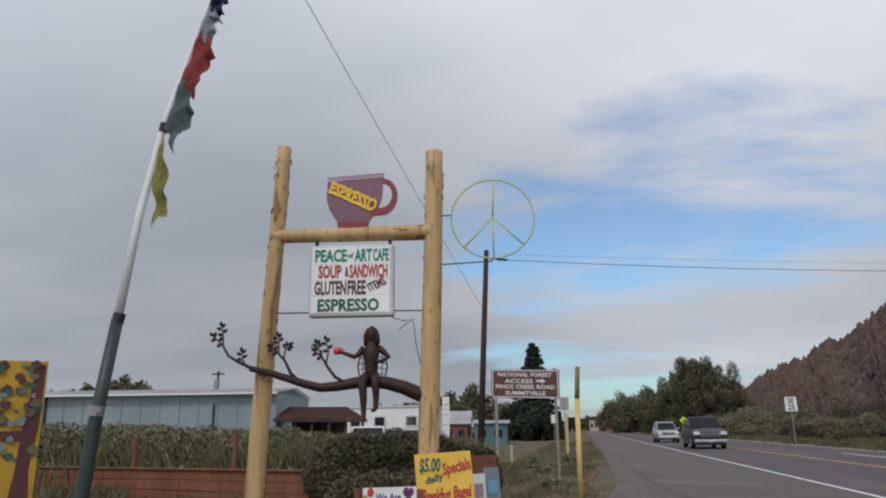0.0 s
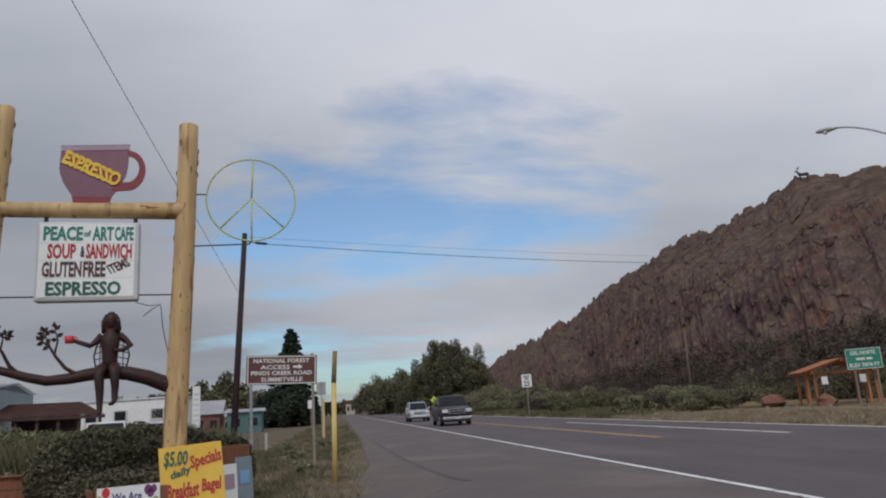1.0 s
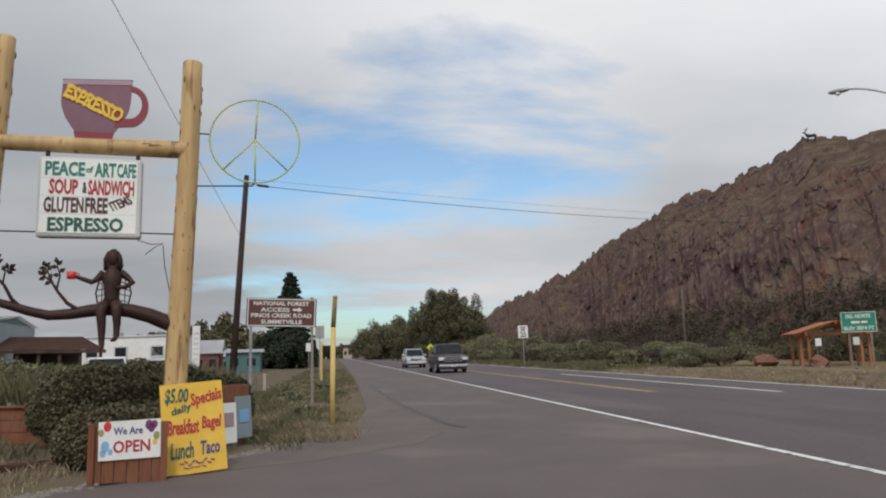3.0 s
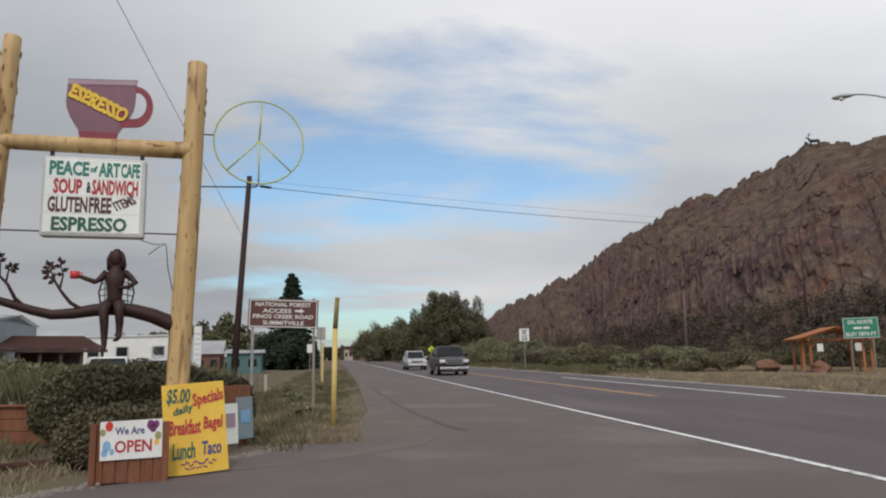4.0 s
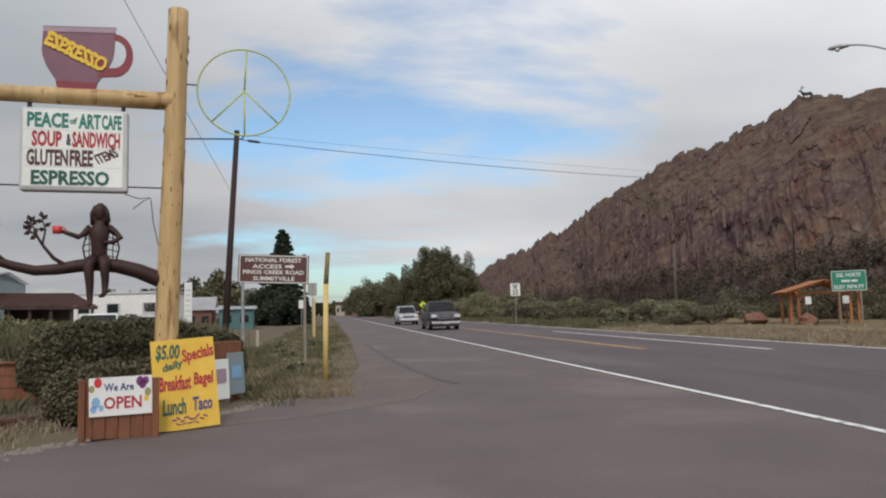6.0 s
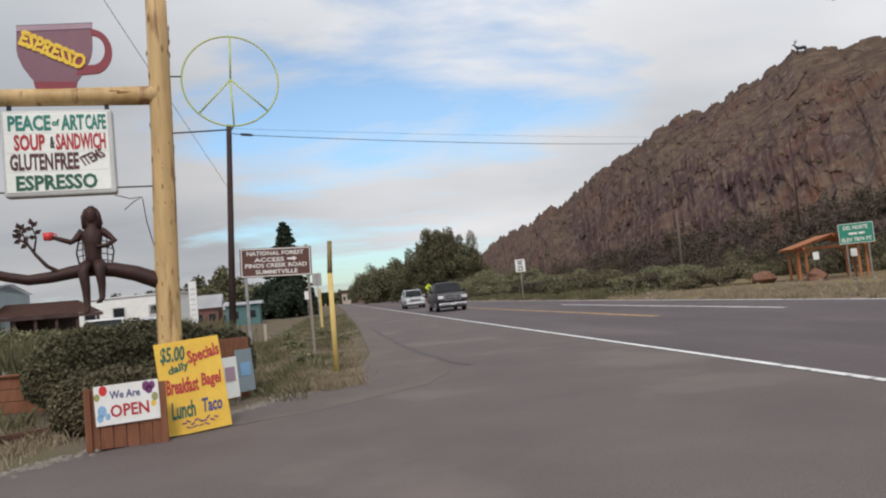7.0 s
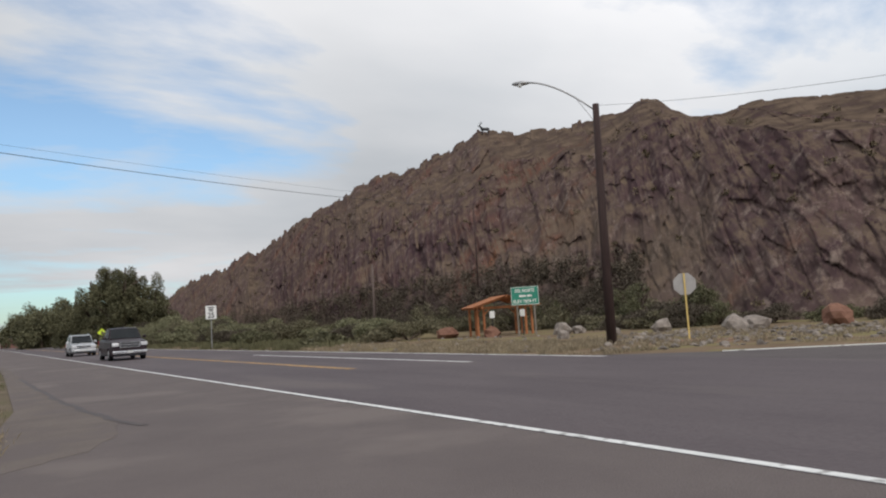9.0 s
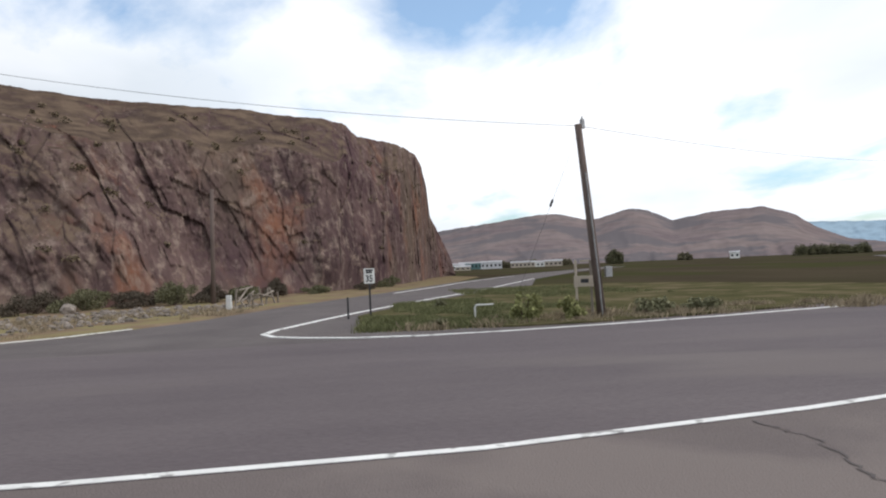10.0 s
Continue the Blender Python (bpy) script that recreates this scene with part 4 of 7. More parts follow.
TWIGS = [([(-1.30, -0.18, 0.41), (-1.48, -0.19, 0.50), (-1.62, -0.18, 0.58), (-1.72, -0.18, 0.74), (-1.84, -0.18, 0.84)], 0.024),
         ([(-1.70, -0.18, 0.70), (-1.71, -0.18, 0.86), (-1.74, -0.18, 0.97)], 0.014),
         ([(-1.36, -0.18, 0.42), (-1.42, -0.2, 0.52), (-1.44, -0.2, 0.62)], 0.014),
         ([(-0.66, -0.13, 0.22), (-0.78, -0.16, 0.34), (-0.86, -0.17, 0.50), (-0.97, -0.17, 0.62), (-1.06, -0.17, 0.68)], 0.026),
         ([(-0.88, -0.17, 0.52), (-0.86, -0.17, 0.66), (-0.82, -0.17, 0.70)], 0.013),
         ([(-0.95, -0.17, 0.60), (-0.95, -0.17, 0.74), (-0.97, -0.17, 0.82)], 0.013),
         ([(-0.06, -0.10, 0.20), (-0.20, -0.13, 0.29), (-0.30, -0.14, 0.42), (-0.38, -0.14, 0.55), (-0.47, -0.14, 0.62)], 0.026),
         ([(-0.32, -0.14, 0.45), (-0.29, -0.14, 0.62), (-0.33, -0.14, 0.76)], 0.014),
         ([(-0.36, -0.14, 0.52), (-0.42, -0.14, 0.66), (-0.45, -0.14, 0.72)], 0.012)]
for i, (pts, r) in enumerate(TWIGS):
    bm = bmesh.new()
    tube(bm, pts, [r * (1 - 0.6 * k / (len(pts) - 1)) for k in range(len(pts))], 7)
    twig = part("twig", bm, RUST, branch)
    tip, before = Vector(pts[-1]), Vector(pts[-2])
    for k in range(5):
        bm = bmesh.new()
        spread = (0.15, 1.0, -1.0, 1.2, -1.2)[k]
        d = Matrix.Rotation(spread, 3, "Y") @ (tip - before)
        leaf_blade(bm, tip.lerp(before, (0, 0.15, 0.35, 0.75, 1.0)[k]), d, 0.085, i * 7 + k)
        part("leaf", bm, RUST, twig)


def seated_statue():
    """A plain steel figure with wings that sits on the branch, all in one mesh."""
    b = bmesh.new()
    tube(b, [(0, 0, 0.02), (0.0, 0, 0.16), (0.0, -0.01, 0.30), (0.0, 0, 0.42), (0, 0, 0.50), (0, 0, 0.56)], [0.105, 0.088, 0.098, 0.115, 0.06, 0.042], 14)
    tube(b, [(0, 0, 0.53), (0, -0.01, 0.58), (0, -0.01, 0.65), (0, 0, 0.71), (0, 0, 0.735)], [0.042, 0.058, 0.070, 0.058, 0.02], 14)
    tube(b, [(0.0, 0.02, 0.745), (0.0, 0.045, 0.68), (0.0, 0.06, 0.55), (0.0, 0.07, 0.42)], [0.03, 0.088, 0.112, 0.075], 12)
    for s in (-1, 1):
        tube(b, [(s * 0.05, 0.0, 0.71), (s * 0.078, -0.005, 0.62), (s * 0.085, -0.01, 0.48)], [0.02, 0.032, 0.016], 8)
    # arms: one held out with a cup, one bent in
    tube(b, [(-0.10, 0, 0.46), (-0.17, -0.02, 0.37), (-0.22, -0.04, 0.335), (-0.33, -0.06, 0.375), (-0.42, -0.07, 0.41)], [0.042, 0.036, 0.032, 0.027, 0.02], 10)
    tube(b, [(0.10, 0, 0.46), (0.17, -0.01, 0.40), (0.235, -0.03, 0.33), (0.16, -0.08, 0.27), (0.06, -0.11, 0.26)], [0.042, 0.037, 0.032, 0.028, 0.022], 10)
    # legs
    tube(b, [(-0.055, -0.02, 0.06), (-0.075, -0.14, 0.03), (-0.085, -0.18, -0.02), (-0.075, -0.15, -0.22), (-0.07, -0.15, -0.42), (-0.068, -0.17, -0.455), (-0.07, -0.24, -0.48)], [0.075, 0.066, 0.06, 0.046, 0.032, 0.03, 0.016], 10)
    tube(b, [(0.055, -0.02, 0.06), (0.075, -0.15, 0.04), (0.085, -0.19, -0.01), (0.09, -0.15, -0.18), (0.085, -0.14, -0.33), (0.07, -0.18, -0.36), (0.05, -0.24, -0.375)], [0.075, 0.066, 0.058, 0.044, 0.032, 0.028, 0.016], 10)
    # wings of thin bars
    for s in (-1, 1):
        tube(b, [(s * 0.08, 0.10, 0.42), (s * 0.17, 0.13, 0.36), (s * 0.20, 0.13, 0.22), (s * 0.17, 0.12, 0.06), (s * 0.10, 0.10, 0.02)], 0.010, 6)
        for k in range(4):
            z = 0.10 + 0.075 * k
            tube(b, [(s * 0.06, 0.10, z + 0.03), (s * 0.185, 0.125, z)], 0.006, 5)
        tube(b, [(s * 0.13, 0.12, 0.39), (s * 0.13, 0.12, 0.04)], 0.006, 5)
    tube(b, [(-0.44, -0.07, 0.37), (-0.44, -0.07, 0.455)], [0.048, 0.055], 12, mat=1)
    tube(b, [(-0.395, -0.07, 0.445), (-0.355, -0.07, 0.43), (-0.36, -0.07, 0.395), (-0.395, -0.07, 0.385)], 0.009, 6, mat=1)
    return b


statue = part("figure_statue", seated_statue(), [RUST, RED], smooth=True)
statue.matrix_basis = pose(*in_sign(0.31, -0.06, 1.97), 0, 0, SIGN_RZ)
tagged(statue, "rusty steel winged figure sitting on the branch, holding a red cup", "statue")

# ---------------- boards at the foot of the sign ----------------
stand = thing("open_board", in_sign(0.625, -0.62, 0.0), SIGN_RZ - 3, "low red-brown wooden plank board with an open banner", "sign board")
stand.matrix_basis = stand.matrix_basis @ Matrix.Diagonal((0.90, 1, 1, 1))
for k in range(6):
    bm = bmesh.new()
    box(bm, (-0.375 + 0.145 * k, 0.0, 0.335), (0.138, 0.03, 0.66 + 0.012 * math.sin(k * 2.3)), bevel=0.006)
    part("plank", bm, BROWN_WOOD, stand)
for x in (-0.42, 0.42):
    bm = bmesh.new()
    box(bm, (x, -0.035, 0.33), (0.075, 0.04, 0.68), bevel=0.006)
    part("upright", bm, BROWN_WOOD, stand)
bm = bmesh.new()
box(bm, (0.02, -0.038, 0.485), (0.72, 0.008, 0.42), (0, -1.2, 0))
banner = part("banner", bm, WHITE, stand, "white printed banner")
writing("lettering", "We Are", (0.0, -0.0435, 0.585), 0.34, 0.085, NAVY, banner, turn=-1.2)
writing("lettering", "OPEN", (0.045, -0.0435, 0.415), 0.43, 0.135, CRIMSON, banner, turn=-1.2)
for x, z, mat, r in ((-0.24, 0.635, RED, 0.055), (0.24, 0.640, VIOLET, 0.055), (0.305, 0.645, VIOLET, 0.045), (0.27, 0.605, VIOLET, 0.05), (0.33, 0.52, WEED, 0.045), (0.315, 0.45, BOARD_YELLOW, 0.035), (-0.26, 0.42, PALE_BLUE, 0.06), (-0.285, 0.35, PALE_BLUE, 0.045), (-0.31, 0.57, WEED, 0.04), (-0.20, 0.36, PALE_BLUE, 0.035)):
    bm = bmesh.new()
    plate(bm, [(x + r * 0.82 * math.cos(a), z + r * math.sin(a)) for a in [2 * math.pi * k / 14 for k in range(14)]], 0.002)
    part("balloon_print", bm, mat, banner).location.y = -0.0445

special = thing("specials_board", in_sign(1.32, -0.33, 0.0), SIGN_RZ + 12, "mustard yellow painted board leaning on the log post", "sign board")
special.matrix_basis = special.matrix_basis @ Matrix.Diagonal((0.97, 1, 0.955, 1))
LEAN = -9.0
lean = part("board", box(bmesh.new(), (0, 0, 0.555), (0.74, 0.025, 1.11), bevel=0.004), BOARD_YELLOW, special)
lean.matrix_basis = pose(0.02, 0, 0.025, LEAN, -3.2, 0)
for text, x, z, w, h, mat, turn in (("$5.00", -0.18, 0.95, 0.28, 0.21, DK_GREEN, 2), ("Specials", 0.17, 0.90, 0.38, 0.20, CRIMSON, -9), ("daily", -0.13, 0.78, 0.25, 0.12, DK_GREEN, -14),
                                    ("Breakfast", -0.12, 0.575, 0.37, 0.185, CRIMSON, 0), ("Bagel", 0.215, 0.58, 0.24, 0.20, CRIMSON, -1), ("Lunch", -0.15, 0.29, 0.27, 0.20, DK_GREEN, 0), ("Taco", 0.18, 0.295, 0.23, 0.17, NAVY, 0)):
    writing("lettering", text, (x, -0.0165, z), w, h, mat, lean, turn=turn, shear=0.18, bold=0.028)
bm = bmesh.new()
for k in range(9):
    box(bm, (-0.16 + 0.045 * k, -0.016, 0.13 + 0.022 * math.sin(k * 2.4)), (0.052, 0.004, 0.018), (0, 40 * math.sin(k * 1.9), 0))
for k in range(4):
    box(bm, (-0.12 + 0.07 * k, -0.016, 0.075), (0.06, 0.004, 0.014), (0, 25 * math.cos(k * 2.2), 0))
part("illegible_scrawl", bm, VIOLET, lean)


# ---------------- plants ----------------
def leafy(name, blobs, count, size, mat, parent, seed, up=0.0, hollow=0.55):
    """A crown of many small leaves: ellipsoids (x, y, z, rx, ry, rz) with ragged, gappy surfaces."""
    rng = np.random.default_rng(seed)
    vol = np.array([b[3] * b[4] + b[4] * b[5] + b[3] * b[5] for b in blobs])
    out = []
    for b, k in zip(blobs, (vol / vol.sum() * count).astype(int)):
        k = max(k, 6)
        d = rng.normal(size=(k, 3))
        d /= np.linalg.norm(d, axis=1, keepdims=True)
        lump = 0.80 + 0.40 * fractal(d[:, 0] * 2.3 + seed, d[:, 1] * 2.3 + d[:, 2] * 1.7, 3, seed)
        r = rng.uniform(hollow, 1.0, k) ** 0.6 * lump
        out.append(np.array(b[:3]) + d * r[:, None] * np.array(b[3:]))
    c = np.concatenate(out)
    c = c[c[:, 2] > 0.02]
    v, f = quads(c, size, rng, up)
    return raw(name, v, f, mat, parent)


def wood(bm, base, height, r, limbs, seed, spread=0.5):
    random.seed(seed)
    tube(bm, [base, (base[0] + 0.03 * height * random.uniform(-1, 1), base[1], height * 0.5), (base[0] + 0.05 * height * random.uniform(-1, 1), base[1], height)], [r, r * 0.65, r * 0.2], 8)
    for k in range(limbs):
        a, h = random.uniform(0, 6.28), height * random.uniform(0.3, 0.85)
        e = (base[0] + math.cos(a) * spread * height * 0.5, base[1] + math.sin(a) * spread * height * 0.5, h + height * 0.18)
        tube(bm, [(base[0], base[1], h), ((base[0] + e[0]) / 2, (base[1] + e[1]) / 2, h + height * 0.12), e], [r * 0.4, r * 0.28, r * 0.08], 6)
    return bm


def broad_tree(at, height, width, label, mat=None, seed=1, leaves=5200, leaf=0.42, group="trees along the highway"):
    t = thing("tree", at, 0, label, "tree", group)
    part("trunk", wood(bmesh.new(), (0, 0, -0.1), height * 0.8, height * 0.03, 7, seed), BARK, t)
    random.seed(seed)
    blobs = []
    for k in range(30):
        a, rr = random.uniform(0, 6.28), math.sqrt(random.uniform(0.0, 1)) * 0.42 * width
        z = height * random.uniform(0.12, 0.90) * (1 - 0.35 * rr / (0.42 * width))
        s = width * random.uniform(0.09, 0.17)
        blobs.append((math.cos(a) * rr, math.sin(a) * rr, z, s, s, s * random.uniform(1.0, 1.9)))
    leafy("crown", blobs, int(leaves * 2.8), leaf * 0.8, mat or LEAF_TREE, t, seed, hollow=0.2)
    return t


def spruce(at, height, width, label, seed=1):
    t = thing("spruce_tree", at, 0, label, "tree")
    part("trunk", tube(bmesh.new(), [(0, 0, -0.1), (0, 0, height * 0.97)], [height * 0.018, 0.03], 8), BARK, t)
    rng = np.random.default_rng(seed)
    pts = []
    for k in range(34):
        h = height * (0.08 + 0.90 * k / 34)
        reach = width / 2 * (1 - (h / height)) ** 0.85 * rng.uniform(0.6, 1.15) + 0.15
        for j in range(9):
            a = rng.uniform(0, 6.28)
            n = int(14 + 40 * reach)
            s = rng.uniform(0.05, 1, n) * reach
            pts.append(np.stack([np.cos(a) * s + rng.normal(0, 0.10, n), np.sin(a) * s + rng.normal(0, 0.10, n), h - 0.28 * s + rng.normal(0, 0.07, n)], 1))
    c = np.concatenate(pts)
    v, f = quads(c, 0.30, rng)
    raw("crown", v, f, NEEDLES, t)
    return t


def shrub(at, w, dpt, h, label, mat, seed, leaves=1500, leaf=0.16, group="", name="shrub"):
    t = thing(name, at, 0, label, "shrub", group)
    random.seed(seed)
    bm = bmesh.new()
    for k in range(5):
        a = random.uniform(0, 6.28)
        tube(bm, [(0, 0, -0.05), (math.cos(a) * w * 0.25, math.sin(a) * dpt * 0.25, h * 0.6)], [0.03 * h, 0.01 * h], 5)
    part("trunk", bm, BARK, t)
    blobs = []
    for k in range(18):
        a, rr = random.uniform(0, 6.28), 0.42 * math.sqrt(random.uniform(0, 1))
        low = 1 - 0.85 * rr
        blobs.append((math.cos(a) * rr * w, math.sin(a) * rr * dpt, h * random.uniform(0.15, 0.84) * low, w * random.uniform(0.10, 0.20), dpt * random.uniform(0.10, 0.20), h * random.uniform(0.16, 0.26)))
    leafy("foliage", blobs, int(leaves * 1.2), leaf, mat, t, seed, hollow=0.15)
    return t


def grass(name, regions, mat, label, seed, tall=0.4, blade=0.012, category="grass"):
    """Blades in loose tufts over rectangles (x0, x1, y0, y1, tufts)."""
    rng = np.random.default_rng(seed)
    V, F, base = [], [], 0
    for x0, x1, y0, y1, n in regions:
        cx, cy = rng.uniform(x0, x1, n), rng.uniform(y0, y1, n)
        keep = fractal(cx / 2.2, cy / 2.2, 3, seed) > 0.40
        cx, cy = cx[keep], cy[keep]
        per = 30
        loose = 0.07 + 0.30 * tall
        x = np.repeat(cx, per) + rng.normal(0, loose, len(cx) * per)
        y = np.repeat(cy, per) + rng.normal(0, loose, len(cx) * per)
        h = np.repeat(tall * rng.uniform(0.35, 1.15, len(cx)), per) * rng.uniform(0.5, 1.1, len(x))
        a = rng.uniform(0, 6.28, len(x))
        lean = (rng.normal(0, 0.16 if tall > 0.8 else 0.32, (len(x), 2)) + 0.5 * np.stack([fractal(x / 1.5, y / 1.5, 2, seed + 3) - 0.5, fractal(x / 1.5, y / 1.5, 2, seed + 9) - 0.5], 1)) * h[:, None]
        w = blade * rng.uniform(0.7, 1.5, len(x))
        dx, dy = np.cos(a) * w, np.sin(a) * w
        z0 = np.zeros(len(x))
        v = np.stack([np.stack([x - dx, y - dy, z0], 1), np.stack([x + dx, y + dy, z0], 1), np.stack([x + lean[:, 0] * 0.4 + dx * 0.6, y + lean[:, 1] * 0.4 + dy * 0.6, h * 0.6], 1), np.stack([x + lean[:, 0], y + lean[:, 1], h], 1)], 1).reshape(-1, 3)
        V.append(v)
        F.append(np.arange(len(v)).reshape(-1, 4) + base)
        base += len(v)
    ob = raw(name, np.concatenate(V), np.concatenate(F), mat)
    return tagged(ob, label, category, kind="stuff")


def stone_mesh(bm, c, r, seed, flat=0.7):
    rr = bmesh.ops.create_icosphere(bm, subdivisions=2, radius=1.0)
    random.seed(seed)
    off = Vector((random.uniform(0, 50), random.uniform(0, 50), random.uniform(0, 50)))
    for v in rr["verts"]:
        n = noise.noise(v.co * 1.3 + off) * 0.45 + noise.noise(v.co * 3.1 + off) * 0.18
        v.co *= 1 + n
        v.co = Vector((v.co.x * r, v.co.y * r * 0.85, v.co.z * r * flat)) + Vector(c)
    return bm


# hedges behind the open board
hedge = thing("clipped_hedge", (-2.90, 9.72, 0), 0, "dark green rounded clipped hedge beside the log sign", "hedge", "hedges by the sign")
leafy("foliage", [(-0.32, -0.05, 0.40, 0.38, 0.44, 0.36), (0.05, -0.03, 0.42, 0.46, 0.44, 0.38), (0.50, 0.02, 0.42, 0.44, 0.44, 0.37), (-0.12, -0.18, 0.36, 0.42, 0.36, 0.36), (-0.46, 0.0, 0.28, 0.24, 0.4, 0.28)], 34000, 0.032, LEAF_HEDGE, hedge, 4, hollow=0.8)
part("stem", tube(bmesh.new(), [(0.0, 0, -0.05), (0.03, 0, 0.5)], 0.05, 6), BARK, hedge)
hedge = thing("clipped_hedge", (-3.2, 12.3, 0), 0, "broad dark green clipped hedge behind the log sign", "hedge", "hedges by the sign")
leafy("foliage", [(-1.22, -0.10, 0.62, 0.50, 0.6, 0.58), (-0.75, 0, 0.72, 0.62, 0.6, 0.62), (-0.1, 0.1, 0.74, 0.72, 0.6, 0.62), (0.55, 0.15, 0.70, 0.62, 0.55, 0.58), (1.05, 0.2, 0.60, 0.50, 0.55, 0.52), (1.42, 0.2, 0.54, 0.40, 0.5, 0.50)], 46000, 0.036, LEAF_DARK, hedge, 6, hollow=0.8)
part("stem", tube(bmesh.new(), [(0.0, 0, -0.05), (0.05, 0, 0.7)], 0.06, 6), BARK, hedge)

DARK_LOG = material("dark_weathered_log", (0.070, 0.034, 0.026), (0.130, 0.064, 0.046), 3, 0.85, 0.4, 20, stretch=(0.2, 1, 1))
edging = thing("edging_log", (-4.15, 9.35, 0), 38, "weathered red-brown log lying on the dirt beside the hedge", "log")
bm = bmesh.new()
log_bar(bm, (-0.95, 0, 0.06), (0.75, 0.05, 0.06), 0.075, 0.065, 15, 12)
part("log", bm, DARK_LOG, edging, smooth=True)

# ---------------- low fence, poster boards, mural ----------------
FA, FB = (-12.6, 15.0), (-3.9, 12.5)
flen, frz = math.dist(FA, FB), math.degrees(math.atan2(FB[1] - FA[1], FB[0] - FA[0]))
fence = thing("low_fence", (*FA, 0), frz, "low red-brown stained board fence before tall grass", "fence")
for k in range(4):
    for j in range(3):
        bm = bmesh.new()
        box(bm, (flen / 8 + flen / 4 * k, 0, 0.11 + 0.205 * j), (flen / 4 - 0.02, 0.03, 0.19), (0, 0.4 * math.sin(k * 3 + j), 0), bevel=0.006)
        part("board", bm, BROWN_WOOD, fence)
bm = bmesh.new()
box(bm, (flen / 2, -0.02, 0.64), (flen, 0.11, 0.035), bevel=0.006)
part("top_rail", bm, BROWN_WOOD, fence)
for k, h in enumerate((0.75, 0.70, 1.30, 0.72, 1.35, 0.72, 0.70)):
    bm = bmesh.new()
    box(bm, (0.3 + (flen - 0.6) * k / 6, 0.05, h / 2 - 0.02), (0.07, 0.07, h), (0, 1.5 * math.sin(k * 2), 0), bevel=0.006)
    part("stake", bm, GREY_WOOD if h < 1 else BROWN_WOOD, fence)

FLAG_G = material("grey_green_cloth", (0.16, 0.20, 0.20), (0.24, 0.29, 0.29), 5, 0.8)
mural = thing("mural_board", polar(-45.8, 11.2), 38, "yellow painted board with a dark tree mural", "sign board")
bm = bmesh.new()
box(bm, (0, 0, 1.25), (1.9, 0.04, 2.2), bevel=0.005)
part("panel", bm, material("ochre_mural_paint", (0.34, 0.20, 0.03), (0.56, 0.34, 0.05), 1.2, 0.7, grit=0.2), mural)
for x in (-0.8, 0.85):
    bm = bmesh.new()
    box(bm, (x, 0.06, 1.0), (0.09, 0.09, 2.1), bevel=0.006)
    part("upright", bm, GREY_WOOD, mural)
bm = bmesh.new()
plate(bm, [(0.62, 0.2), (0.92, 0.2), (0.86, 0.9), (0.92, 1.5), (0.93, 2.3), (0.82, 2.3), (0.74, 1.6), (0.70, 0.9)], 0.006)
part("painted_trunk", bm, DK_BROWN, mural).location.y = -0.026
bm = bmesh.new()
plate(bm, [(0.74, 1.28), (0.74, 1.42), (0.3, 1.40), (-0.2, 1.55), (-0.2, 1.45), (0.28, 1.28)], 0.006)
part("painted_bough", bm, DK_BROWN, mural).location.y = -0.028
random.seed(5)
for k in range(190):
    x, z = random.uniform(-0.85, 0.90), random.uniform(1.0, 2.30)
    if z < 1.5 and random.random() < 0.5:
        continue
    r = random.uniform(0.025, 0.075)
    bm = bmesh.new()
    plate(bm, [(x + r * math.cos(a) * random.uniform(0.7, 1.2), z + r * math.sin(a) * random.uniform(0.6, 1.1)) for a in [2 * math.pi * j / 9 for j in range(9)]], 0.004)
    part("painted_leaf", bm, (DK_GREEN, DK_BROWN, LEAF_OLIVE, LEAF_DARK)[k % 4] if k % 7 else FLAG_G, mural).location.y = -0.030 - 0.0002 * k

for k, (x, y, rz, w, h, mat) in enumerate(((-1.60, 10.72, 46, 0.28, 0.58, SIGN_WHITE), (-1.47, 11.40, 52, 0.34, 0.64, BLUE_METAL))):
    p = thing("poster_board", (x, y, 0.0), rz, "white printed poster board propped beside the hedge", "sign board", "poster boards")
    bm = bmesh.new()
    box(bm, (0, 0, 0.12 + h / 2), (w, 0.02, h), (-4, 0, 0), bevel=0.003)
    part("board", bm, mat, p)
    bm = bmesh.new()
    box(bm, (0, -0.017, 0.46), (w * 0.6, 0.004, 0.20), (-4, 0, 0))
    part("print", bm, PALE_BLUE if k else CUP_RIM, p)
    for sx in (-1, 1):
        bm = bmesh.new()
        box(bm, (sx * w * 0.4, 0.02, 0.2), (0.03, 0.03, 0.42), bevel=0.003)
        part("leg", bm, GREY_WOOD, p)
planter = thing("planter_box", (-1.98, 11.75, 0), 18, "red-brown wooden planter box beside the hedge", "planter")
for sx, sy, w, d in ((0, -0.28, 1.0, 0.03), (0, 0.28, 1.0, 0.03), (-0.49, 0, 0.03, 0.53), (0.49, 0, 0.03, 0.53)):
    bm = bmesh.new()
    box(bm, (sx, sy, 0.46), (w, d, 0.92), bevel=0.005)
    part("board", bm, BROWN_WOOD, planter)
bm = bmesh.new()
box(bm, (0, 0, 0.80), (0.94, 0.52, 0.05))
part("soil", bm, BARK, planter)

